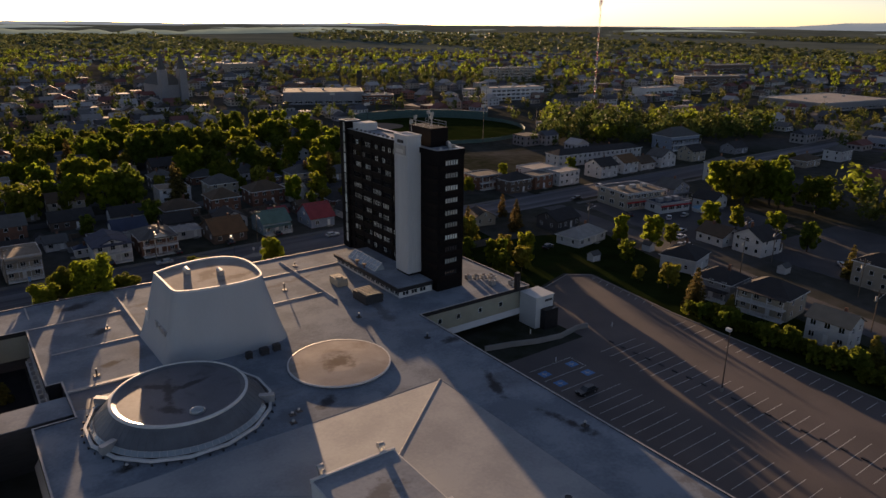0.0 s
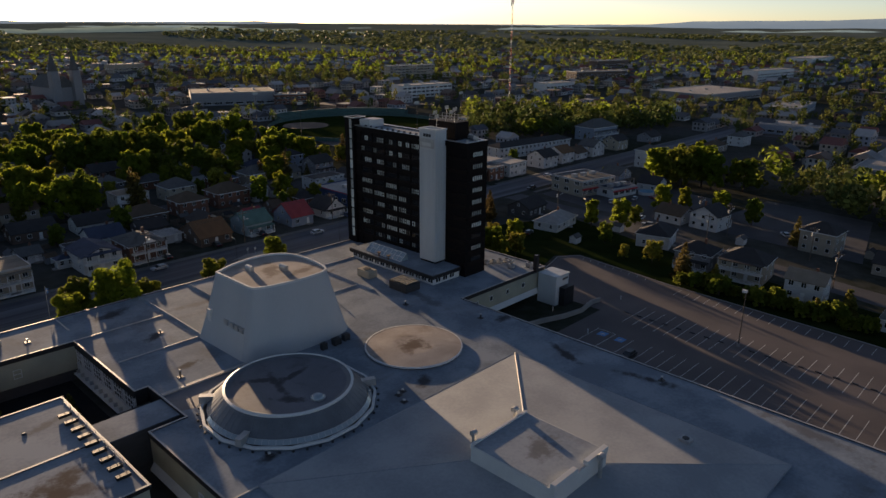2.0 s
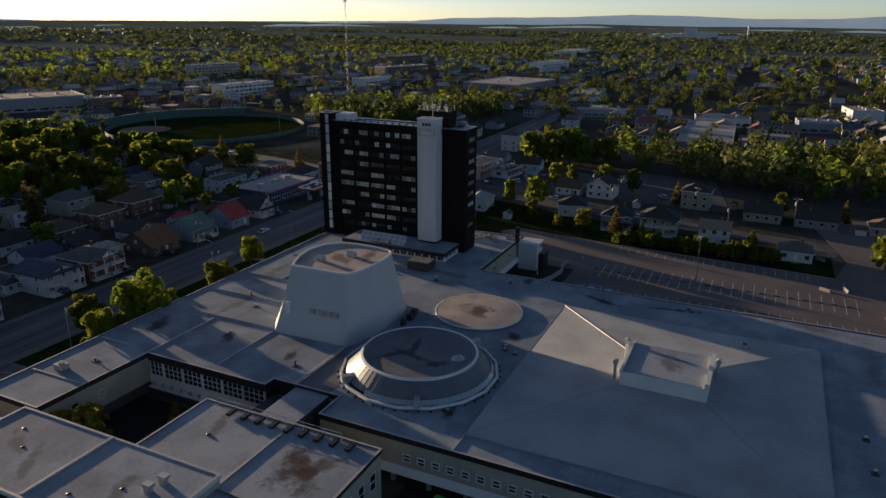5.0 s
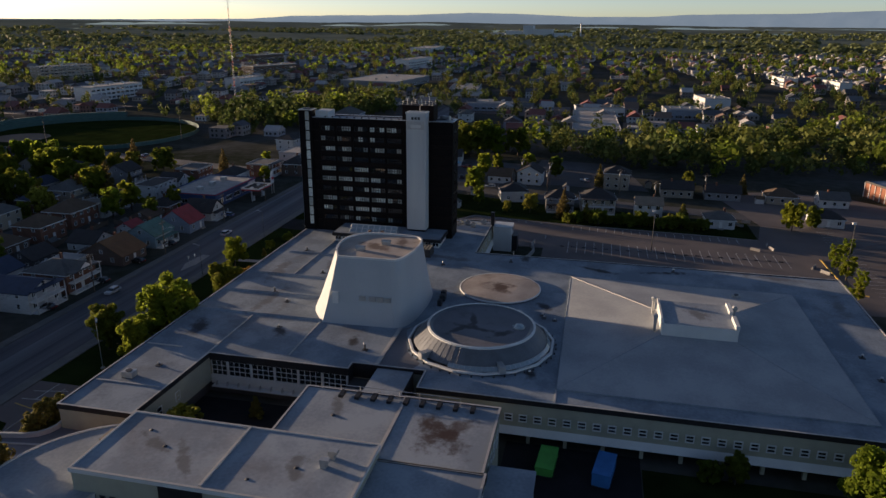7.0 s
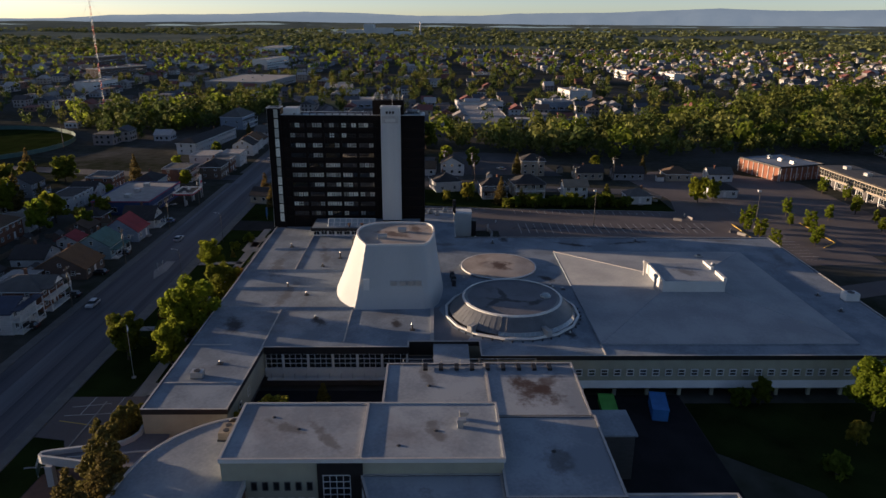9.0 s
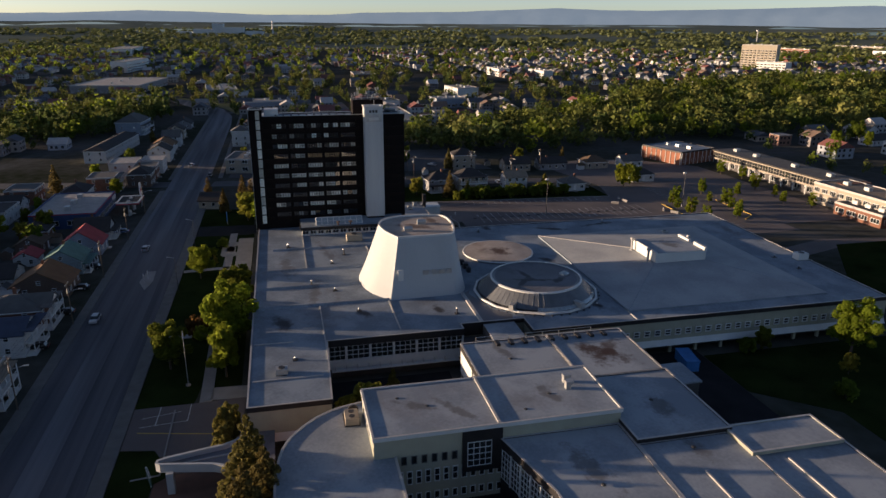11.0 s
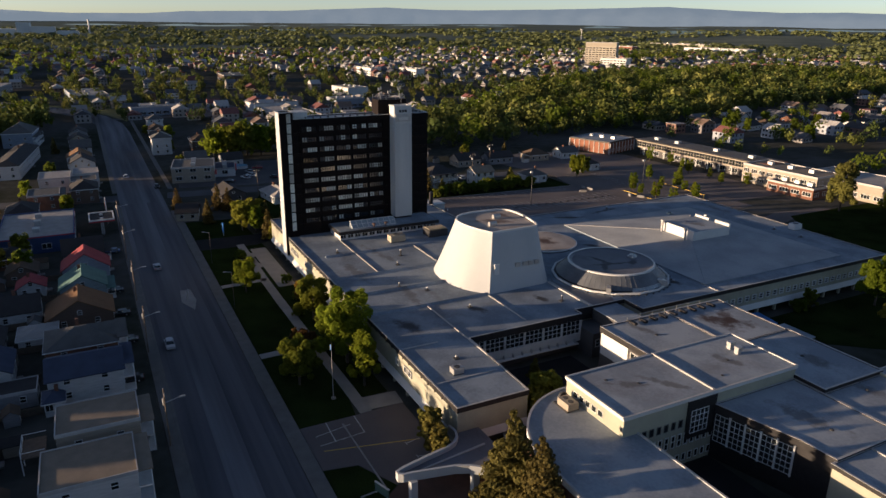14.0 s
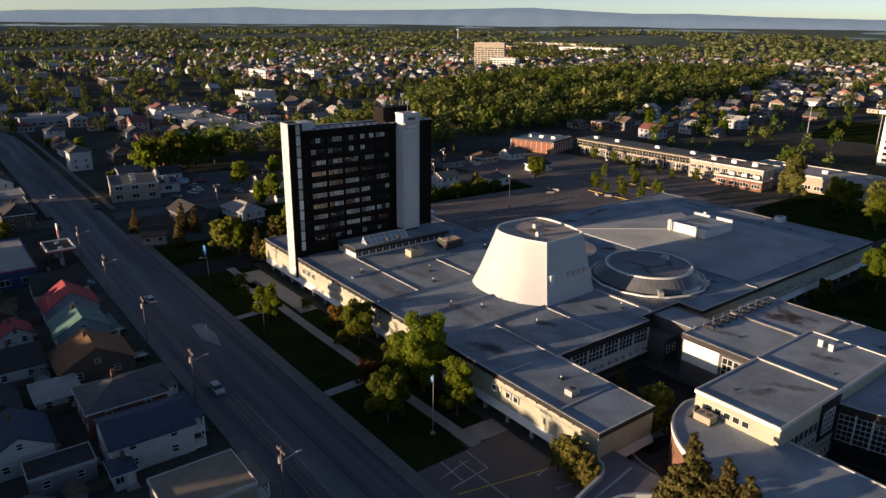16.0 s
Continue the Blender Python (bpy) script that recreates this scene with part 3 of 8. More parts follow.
    # step down to the round hall's roof; the strip along it paints both gravel and auditorium shadow
    part("roof_step", MB().prism([(9.8, 117.2), (25.4, 117.2), (25.2, 117.9), (9.8, 117.9)], R, R + 0.3), M_CURB, b)
    part("gravel_strip", MB().prism([(9.9, 117.15), (25.5, 117.15), (27, 115.4), (31, 114.3), (25, 116.2), (16, 113.6), (12.0, 110.2), (9.9, 111)], R, R + 0.012), M_DOMETOP, b, "dark strip of gravel and painted auditorium shadow at the foot of the step")
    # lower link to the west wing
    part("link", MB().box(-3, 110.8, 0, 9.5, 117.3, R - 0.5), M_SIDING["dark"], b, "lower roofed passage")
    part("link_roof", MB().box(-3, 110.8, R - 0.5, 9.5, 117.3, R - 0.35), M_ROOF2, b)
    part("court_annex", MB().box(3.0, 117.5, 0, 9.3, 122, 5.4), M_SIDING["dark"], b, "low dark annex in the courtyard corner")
    for y in (118.8, 120.8):
        wall_window("window", b, 3.0, y, 2.4, 1.0, 1.6, "-x", 1, 2)
    return b


campus_main()


def outline(points, steps=8):
    """A closed smooth outline through the points; a third value of 0 keeps a corner sharp."""
    n, out = len(points), []
    for i in range(n):
        p0, p1, p2, p3 = (points[(i + k - 1) % n] for k in range(4))
        if p1[2] == 0 and p2[2] == 0:
            out.append(p1[:2])
            continue
        a, b, c, d = (Vector(p[:2]) for p in (p0, p1, p2, p3))
        if p1[2] == 0:
            a = b + (b - c) * 0.6
        if p2[2] == 0:
            d = c + (c - b) * 0.6
        for s in range(steps):
            t = s / steps
            out.append(tuple(0.5 * (2 * b + (c - a) * t + (2 * a - 5 * b + 4 * c - d) * t * t + (3 * b - a - 3 * c + d) * t ** 3)))
    return out


CONE_BASE = [(24.8, 133.7, 0), (25.2, 119.0, 0), (26.2, 117.2, 1), (29.6, 115.9, 1), (38, 115.1, 1), (46, 116.0, 1), (48.8, 119.6, 1), (49.2, 130, 1), (46.6, 136.4, 1), (39.4, 138.9, 1), (31, 137.7, 1)]
CONE_TOP = [(28.3, 131.3, 0), (28.5, 120.4, 0), (29.1, 119.0, 1), (32, 117.9, 1), (38, 117.1, 1), (43.4, 117.8, 1), (45.0, 121.0, 1), (45.2, 128.2, 1), (43.2, 132.3, 1), (39.3, 134.0, 1), (33.5, 133.4, 1)]
CONE_H = 21.2


def auditorium():
    b = thing("auditorium_tower", "white stucco fan-shaped auditorium tower tapering upwards from the roof", "tower")
    lo, hi = outline(CONE_BASE), outline(CONE_TOP)
    n, mb = len(lo), MB()
    rows = 6
    for k in range(rows + 1):
        t = k / rows
        s = t ** 0.9
        mb.v += [(p[0] + (q[0] - p[0]) * s, p[1] + (q[1] - p[1]) * s, R + (CONE_H - R) * t) for p, q in zip(lo, hi)]
    for k in range(rows):
        mb.f += [(k * n + i, k * n + (i + 1) % n, (k + 1) * n + (i + 1) % n, (k + 1) * n + i) for i in range(n)]
    w = part("wall", mb, M_CONE, b)
    part("roof", MB().add([(*p, CONE_H - 0.25) for p in hi], [tuple(range(n))]), M_ROOFTAN, b, "brown gravel roof with dark stains")
    part("coping", edge_band(hi, CONE_H - 0.3, CONE_H + 0.12, 0.08, 0.3), M_WHITE, b)
    # lettering on the west face stands as plain grey bars; a small hatch box beside the edge
    def west(y, z):
        t = (z - R) / (CONE_H - R)
        return 24.9 + (28.3 - 24.9) * t ** 0.9
    for i, y in enumerate((125.6, 123.6, 122.0, 120.4)):
        part("sign_bar", MB().box(west(y, 13.4) - 0.12, y - 0.62, 12.9, west(y, 13.4) + 0.5, y + 0.62, 13.9), M_METAL, b, "grey sign element")
    part("hatch_box", MB().box(west(131.4, 13.8) - 0.5, 130.6, 12.0, west(131.4, 13.8) + 0.6, 131.8, 14.4), M_WHITE, b)
    for x, y in ((33.5, 128.2), (38.5, 124.2)):
        v = MB().box(x - 0.45, y - 0.9, CONE_H - 0.25, x + 0.45, y + 0.9, CONE_H + 0.35)
        v.tube((x, y - 0.95, CONE_H + 0.35), (x, y + 0.95, CONE_H + 0.35), 0.5, n=12)
        part("roof_vent", v, M_METAL, b, "hooded metal roof vent")


auditorium()


def round_hall():
    cx, cy = 23.4, 101.2
    b = thing("round_hall", "low round hall with metal skirt roof and dark top", "pavilion")
    part("drum", MB().ring(cx, cy, 12.3, R, 12.3, R + 0.9, 64), M_DARKMETAL, b, smooth=False)
    part("skirt_roof", MB().ring(cx, cy, 12.75, R + 0.75, 10.0, R + 3.45, 64), M_DOMESKIRT, b, "grey standing-seam skirt roof")
    for i in range(64):
        a = 2 * math.pi * i / 64
        c, s = math.cos(a), math.sin(a)
        part("seam", MB().tube((cx + 12.75 * c, cy + 12.75 * s, R + 0.77), (cx + 10.0 * c, cy + 10.0 * s, R + 3.47), 0.02, n=4), M_DOMESKIRT, b)
    rim = MB().ring(cx, cy, 10.15, R + 3.32, 10.2, R + 3.6).ring(cx, cy, 10.2, R + 3.6, 9.8, R + 3.7).ring(cx, cy, 9.8, R + 3.7, 9.75, R + 3.55)
    part("upper_rim", rim, M_FRAME, b, "pale metal upper rim")
    part("inner_slope", MB().ring(cx, cy, 9.76, R + 3.57, 8.95, R + 3.3), M_DOMESKIRT, b)
    part("top", MB().cap(cx, cy, 9.1, R + 3.34), M_DOMETOP, b, "dark flat top with cracked tar lines")
    bub = part("skylight", MB().dome(23.9, 94.2, R + 3.55, 1.0, 1.0, 0.55), M_SKYGLASS, b, "clear bubble skylight", smooth=True)
    part("skylight_curb", MB().tube((23.9, 94.2, R + 3.3), (23.9, 94.2, R + 3.6), 1.15, n=24), M_METAL, bub)
    # glazed strip at the foot of the skirt and the white sixteen-sided eave
    pane = window_mesh(1.0, 0.8, 1, 1, 0.05, 0.05, M_METAL, M_SKYGLASS)
    for i in range(36):
        a = radians(165 + 165 * i / 36)
        ob = part("strip_window", pane, M_METAL, b)
        ob.matrix_basis = pose(cx + 12.95 * math.cos(a), cy + 12.95 * math.sin(a), R + 0.55, -40, 0, math.degrees(a) + 90)
    n = 16
    pts = lambda r: [(cx + r * math.cos(2 * math.pi * (i + 0.5) / n), cy + r * math.sin(2 * math.pi * (i + 0.5) / n)) for i in range(n)]
    part("eave", edge_band(pts(13.85), R + 0.22, R + 0.6, 0.0, 0.42), M_FRAME, b, "white polygonal eave")
    part("eave_gutter", edge_band(pts(13.3), R + 0.15, R + 0.4, 0.0, 1.0), M_DARKMETAL, b)
    for a in (139, 205, 335):
        ra = radians(a)
        ob = part("buttress", MB().box(-0.5, -1.2, 0, 0.5, 1.3, 1.25), M_METAL, b)
        ob.matrix_basis = pose(cx + 12.8 * math.cos(ra), cy + 12.8 * math.sin(ra), R + 0.5, 0, 0, a - 90)
    for i in range(30):
        a = radians(120 + 235 * i / 30)
        part("eave_foot", MB().box(cx + 14.1 * math.cos(a) - 0.13, cy + 14.1 * math.sin(a) - 0.13, R, cx + 14.1 * math.cos(a) + 0.13, cy + 14.1 * math.sin(a) + 0.13, R + 0.3), M_DARKMETAL, b)


round_hall()

disc = thing("roof_disc", "round low roof drum with tan gravel and brown stains", "roof")
_d = MB().ring(51.0, 101.4, 8.95, R, 8.95, R + 0.4, 72)
part("drum", _d, M_DARKMETAL, disc)
_d = MB().ring(51.0, 101.4, 9.15, R + 0.22, 9.15, R + 0.5, 72).ring(51.0, 101.4, 9.15, R + 0.5, 8.9, R + 0.52, 72)
part("rim", _d, M_FRAME, disc, "pale metal rim")
_d = MB().ring(51.0, 101.4, 8.92, R + 0.49, 4.0, R + 0.62, 72).cap(51.0, 101.4, 4.0, R + 0.62, 72)
part("top", _d, M_ROOFTAN, disc)


def hip_roof():
    b = thing("hipped_roof", "broad shallow hipped roof of tan-grey membrane", "roof")
    x0, y0, x1, y1 = 8.1, 37.5, 62.1, 86.05
    bx0, by0, bx1, by1, h = 30.4, 55.4, 41.4, 67.8, R + 2.1
    lo = [(x0, y0, R + 0.3), (x1, y0, R + 0.3), (x1, y1, R + 0.3), (x0, y1, R + 0.3)]
    hi = [(bx0, by0, h), (bx1, by0, h), (bx1, by1, h), (bx0, by1, h)]
    for i in range(4):
        j = (i + 1) % 4
        part("roof_slope", MB().add([lo[i], lo[j], hi[j], hi[i]], [(0, 1, 2, 3)]), M_HIP, b)
        part("hip_seam", MB().tube(lo[i], hi[i], 0.12 if i == 2 else 0.05, n=6), M_CURB if i == 2 else M_ROOF2, b)
        part("eave_seam", MB().tube(lo[i], lo[j], 0.06, n=6), M_ROOF2, b)
        part("eave_riser", MB().add([(*lo[i][:2], R), (*lo[j][:2], R), lo[j], lo[i]], [(0, 1, 2, 3)]), M_ROOF, b)
    p = thing("roof_penthouse", "white-walled rectangular rooftop plant room with grey roof", "penthouse")
    out = rect(29.7, 54.6, 41.6, 68.1)
    part("wall", MB().prism(out, R + 0.9, 12.55), M_WHITE, p)
    part("roof", MB().prism(rect(29.9, 54.8, 41.4, 67.9), 12.5, 12.62), M_ROOF2, p)
    part("parapet", MB().box(29.6, 67.8, 12.3, 41.7, 68.2, 12.85), M_WHITE, p)
    part("parapet", MB().box(29.6, 54.5, 12.3, 34.5, 55.2, 13.4), M_WHITE, p)
    part("parapet", MB().box(36.8, 54.5, 12.3, 41.7, 55.2, 13.2), M_WHITE, p)
    for x, y, s in ((40.2, 69.0, 0.55), (39.0, 53.9, 0.5), (31.5, 69.2, 0.5)):
        v = MB().tube((x, y, R + 1.2), (x, y, 13.2), 0.28, n=10).tube((x - 0.8 * s, y, 13.2), (x + 0.8 * s, y, 13.2), 0.45, n=10)
        solid("roof_vent", v, M_METAL, "galvanised hooded vent beside the plant room", "vent", "roof vents")


hip_roof()


# ---- the black tower ----
def tower():
    b = thing("office_tower", "ten-storey black office tower with a ribbed white service shaft", "tower")
    TX0, TX1, TY0, TY1, TOP = 85.3, 92.6, 119.8, 159.4, 39.9
    part("body", MB().box(TX0 + 0.25, TY0, 3, TX1, TY1, TOP), M_TOWER, b)
    part("roof", MB().box(TX0 + 0.6, TY0 + 0.4, TOP, TX1 - 0.4, TY1 - 0.2, TOP + 0.1), M_ROOF2, b)
    part("parapet", edge_band(rect(TX0, TY0, TX1, TY1), TOP - 0.9, TOP + 0.35, 0.1, 0.35), M_TOWER, b)
    part("roof_edge", edge_band(rect(TX0, TY0, TX1, TY1), TOP + 0.35, TOP + 0.42, 0.12, 0.9), M_METAL, b)
    pitch = 2.8
    for j in range(10):
        z = 11.6 + j * pitch
        part("spandrel", MB().box(TX0, 132.4, z - 0.95, TX0 + 0.4, TY1, z - 0.05), M_TOWERBAND, b)
        part("spandrel", MB().box(TX0 + 1.0, TY0 - 0.12, z - 0.95, TX1 - 0.3, TY0 + 0.2, z - 0.05), M_TOWERBAND, b)
        part("spandrel", MB().box(TX0 + 0.05, TY0, z - 0.95, TX0 + 0.4, 126, z - 0.05), M_TOWERBAND, b)
        shut = (0.45, 0.85, 0.75, 0.8, 0.85, 0.85, 0.8, 0.75, 0.12, 0.6)[j]
        for k in range(5):
            r = random.Random(j * 17 + k * 5 + 3)
            whole = r.random() < 0.82
            for q in (-1, 0, 1):
                g = M_BLIND if whole and r.random() < shut else M_GLASS
                wall_window("window", b, TX0 + 0.24, 136.0 + k * 4.75 + q * 1.36, z + 0.05, 1.34, 1.25, "-x", 2, 1 if r.random() < 0.5 else 2, M_TOWERBAND, g, 0.11, depth=0.12)
        r = random.Random(j + 900)
        wall_window("window", b, 89.2, TY0, z + 0.05, 3.4, 1.15, "-y", 5, 1, M_TOWERBAND, M_BLIND if r.random() < 0.8 else M_GLASS, 0.12, depth=0.1)
    for k in range(6):
        y = 133.6 + k * 4.75
        part("pier", MB().box(TX0 - 0.06, y - 0.22, 9.4, TX0 + 0.4, y + 0.22, TOP - 0.6), M_TOWER, b)
    # ribbed white service shaft with its sign
    SX0, SX1, SY0, SY1, ST = 82.0, 85.6, 126.4, 131.6, 42.7
    sh = part("service_shaft", MB().box(SX0, SY0, 11.2, SX1, SY1, ST), M_SLAB, b, "ribbed white metal shaft")
    for k in range(13):
        y = SY0 + 0.2 + k * 0.4
        part("rib", MB().box(SX0 - 0.1, y - 0.07, 11.2, SX0, y + 0.07, ST - 4.6), M_SLAB, sh)
    for k in range(6):
        x = SX0 + 0.3 + k * 0.5
        part("rib", MB().box(x - 0.06, SY0 - 0.09, 11.2, x + 0.06, SY0, ST - 1.2), M_SLAB, sh)
    part("plinth", MB().box(SX0 + 0.2, SY0 + 0.15, 10.6, SX1, SY1 - 0.15, 11.2), M_TOWER, sh, "black plinth")
    part("cap", edge_band(rect(SX0, SY0, SX1, SY1), ST - 0.1, ST + 0.25, 0.15, 0.5), M_WHITE, sh)
    for k in range(3):
        part("sign_bar", MB().box(SX0 - 0.16, 127.9 + k * 0.85, ST - 1.6, SX0 - 0.02, 128.5 + k * 0.85, ST - 0.9), M_DARKMETAL, sh, "dark sign mark")
    part("sign_board", MB().box(SX0 - 0.3, 126.8, ST - 4.1, SX0 - 0.02, 131.3, ST - 2.0), M_METAL, sh, "grey sign panel with a plain wing shape")
    part("sign_shape", MB().prism([(0, 0), (1, 0), (1, 1), (0, 1)], 0, 0.1), M_WHITE, sh).matrix_basis = Matrix.Translation((SX0 - 0.36, 127.6, ST - 3.7)) @ Matrix.Diagonal((0.04, 2.8, 8.0, 1))
    # stair core at the north end: white north face, glazed strip on its west side
    part("stair_core", MB().box(TX0 - 0.4, TY1, 3, 89.0, 163.0, 42.2), M_TOWER, b, "black stair core")
    part("stair_face", MB().box(TX0 - 0.2, 163.0, 3.2, 88.9, 163.12, 42.1), M_CONE, b, "pale north wall of the stair core")
    part("stair_cap", edge_band(rect(TX0 - 0.4, TY1, 89.0, 163.1), 42.1, 42.3, 0.08, 0.3), M_METAL, b)
    for j in range(12):
        z = 9.9 + j * 2.68
        wall_window("stair_window", b, TX0 - 0.4, 160.6, z, 1.25, 2.5, "-x", 1, 1, M_TOWERBAND, M_BLIND, 0.1)
    # penthouse with antennas, chimney cowls
    p = part("lift_house", MB().box(87.6, 125.5, TOP, 92.3, 134.2, TOP + 4.2), M_TOWERBAND, b, "dark brick lift house")
    rail = MB()
    for y in (126, 128.8, 131.6, 134):
        for x in (87.8, 92.1):
            rail.tube((x, y, TOP + 4.2), (x, y, TOP + 5.4), 0.05, n=5)
    for z in (4.8, 5.4):
        for x in (87.8, 92.1):
            rail.tube((x, 126, TOP + z), (x, 134, TOP + z), 0.05, n=5)
    part("railing", rail, M_METAL, p)
    for x, y, h in ((89, 127, 3.2), (90.5, 129.5, 2.2), (91.5, 132, 3.0), (88.6, 133, 2.0), (84.5, 128.5, 1.8)):
        a = MB().tube((x, y, TOP + 3.2), (x, y, TOP + 4.2 + h), 0.07, 0.04, 6)
        a.box(x - 0.15, y - 0.5, TOP + 3.6 + h, x + 0.15, y - 0.2, TOP + 4.4 + h).box(x - 0.15, y + 0.2, TOP + 3.4 + h, x + 0.15, y + 0.5, TOP + 4.2 + h)
        part("antenna", a, M_METAL, p)
    part("roof_hut", MB().box(86.6, 155.0, TOP, 91.5, 158.8, TOP + 2.0), M_WHITE, b, "small white roof hut")
    for k in range(11):
        part("roof_stub", MB().box(85.8, 134.5 + k * 2.1, TOP + 0.1, 86.2, 134.9 + k * 2.1, TOP + 0.75), M_DARKMETAL, b)
    part("duct", MB().tube((90, 121.5, TOP + 0.9), (91.6, 124.5, TOP + 0.9), 0.5, n=12), M_METAL, b)
    for x, y in ((87, 121), (89.5, 120.8), (91.8, 122.5)):
        part("roof_stub", MB().box(x - 0.3, y - 0.3, TOP, x + 0.3, y + 0.3, TOP + 0.8), M_METAL, b)
    return b


tower()


def podium():
    b = thing("podium", "black one-storey podium with window strip beneath the tower", "annex")
    x0, y0, x1, y1, t = 75.6, 120.8, 85.2, 151.0, 10.7
    part("wall", MB().box(x0 + 0.8, y0 + 0.6, R, x1, y1 - 0.6, 9.8), M_WHITE, b)
    part("roof", MB().box(x0, y0, 9.8, x1, y1, t - 0.05), M_FASCIA, b)
    part("roof_surface", MB().box(x0 + 0.3, y0 + 0.3, t - 0.05, x1, y1 - 0.3, t), M_ROOF, b)
    for k in range(14):
        wall_window("window", b, x0 + 0.8, 122.3 + k * 2.1, 8.6, 1.6, 0.95, "-x", 2, 1)
    for k in range(3):
        wall_window("window", b, 78.0 + k * 2.3, y0 + 0.6, 8.6, 1.6, 0.95, "-y", 2, 1)
    s = part("skylight", MB().add([(77.3, 133.5, t), (80.0, 133.5, t), (80.0, 146.5, t), (77.3, 146.5, t), (79.3, 133.5, t + 1.7), (79.3, 146.5, t + 1.7)],
                                  [(0, 3, 5, 4), (1, 4, 5, 2), (0, 4, 1), (2, 5, 3)]), M_SKYGLASS, b, "sloping glass skylight")
    for k in range(9):
        y = 133.5 + k * 13 / 8
        part("glazing_bar", MB().tube((77.3, y, t + 0.03), (79.3, y, t + 1.73), 0.09, n=5), M_WHITE, s)
    part("glazing_bar", MB().tube((79.3, 133.5, t + 1.72), (79.3, 146.5, t + 1.72), 0.1, n=5), M_WHITE, s)
    part("glazing_bar", MB().tube((77.3, 133.5, t + 0.05), (77.3, 146.5, t + 0.05), 0.1, n=5), M_WHITE, s)
    part("glazing_bar", MB().tube((78.3, 133.5, t + 0.9), (78.3, 146.5, t + 0.9), 0.06, n=5), M_WHITE, s)
    for y in (137, 140.5):
        part("mushroom_vent", MB().tube((76.5, y, t - 0.1), (76.5, y, t + 0.8), 0.2, n=8).tube((76.5, y, t + 0.8), (76.5, y, t + 1.1), 0.5, n=10), M_RUSTVENT, b)


M_RUSTVENT = material("rusty_metal", (0.16, 0.09, 0.06), (0.1, 0.06, 0.05), 2, 0.8)
podium()


def roof_units():
    def unit(x, y, w, d, h, label, mat=M_METAL, z=R):
        u = thing("rooftop_unit", label, "air handler", "rooftop units", at=(x, y, z))
        part("casing", MB().box(-w / 2, -d / 2, 0.15, w / 2, d / 2, h), mat, u)
        part("top_fan", MB().tube((0, 0, h), (0, 0, h + 0.12), min(w, d) * 0.35, n=14), M_DARKMETAL, u)
        for sx in (-1, 1):
            part("skid", MB().box(sx * w * 0.4 - 0.08, -d / 2, 0, sx * w * 0.4 + 0.08, d / 2, 0.15), M_DARKMETAL, u)
    unit(69.5, 136.8, 2.6, 4.2, 1.9, "cream rooftop air handler beside the podium", M_SIDING["cream"])
    unit(70.3, 124.6, 4.4, 5.6, 2.0, "long dark rooftop cooling unit with slatted top", M_DARKMETAL)
    for k in range(7):
        solid("unit_slat", MB().box(68.4, 122.0 + k * 0.8, R + 2.12, 72.2, 122.4 + k * 0.8, R + 2.27), M_SIDING["cream"], "pale slat on top of the dark cooling unit", "slat", "cooling unit slats")
    unit(-3.7, 157.0, 1.6, 2.0, 1.15, "small grey rooftop air unit on the north wing")
    unit(30.0, 26.9, 2.2, 3.0, 1.8, "white rooftop air unit at the south edge", M_WHITE)
    unit(56.4, 50.3, 1.4, 1.6, 1.3, "small rooftop vent unit near the roof edge", M_METAL)
    for x, y in ((98.5, 116), (100.5, 118), (102.5, 113.5)):
        unit(x, y, 1.3, 1.3, 1.2, "round-topped grey rooftop fan on the annex")
    for k in range(4):
        unit(96.5 + k * 1.6, 122.5 - k * 0.9, 1.2, 1.2, 1.0, "row of grey rooftop fans on the annex")
    for x, y, h in ((57.7, 140.7, 1.5), (14.9, 121.4, 1.2), (37.4, 149.9, 1.1), (51.5, 144.2, 0.7), (66.6, 154.6, 0.8), (20.5, 141, 0.5), (1, 154.6, 0.5), (33, 145, 0.6),
                    (70.0, 101.3, 0.9), (72, 62, 0.7), (32.6, 32.5, 0.6), (23.9, 32.2, 0.6), (38.3, 90.8, 0.35), (37.0, 90.4, 0.4), (36.2, 88.2, 0.35), (13, 91, 0.4), (64, 117.5, 0.8)):
        v = thing("vent_pipe", "galvanised vent pipe on the flat roof", "vent", "vent pipes", at=(x, y, R))
        part("flashing", MB().box(-0.5, -0.5, 0, 0.5, 0.5, 0.1), M_DARKMETAL, v)
        part("pipe", MB().tube((0, 0, 0.1), (0, 0, h), 0.15, n=10), M_DARKMETAL, v)
        part("cowl", MB().tube((0, 0, h), (0, 0, h + 0.22), 0.26, 0.17, n=10), M_METAL, v)
    # plant behind the auditorium
    for x, y, w in ((41.5, 112.6, 1.5), (44, 112.9, 1.3), (38.6, 112.6, 1.1)):
        unit(x, y, w, w * 0.8, 1.3, "dark roof fan between the auditorium and the round hall", M_DARKMETAL)


roof_units()


# ---- the west wing ----
def block(name, poly, z, label, wall=None, roof=None, fascia=None, drop=0.5, z0=0.0):
    b = thing(name, label, "building wing", "west wing blocks")
    part("wall", MB().prism(poly, z0, z - 0.05), wall or M_BEIGE, b)
    part("roof", MB().add([(*p, z) for p in poly], [tuple(range(len(poly)))]), roof or M_ROOF2, b, "grey membrane roof with stains")
    part("fascia", edge_band(poly, z - drop, z + 0.12, 0.2, 0.10), fascia or M_FASCIA, b)
    part("coping", edge_band(poly, z + 0.12, z + 0.17, 0.22, 0.12), M_CURB, b)
    return b


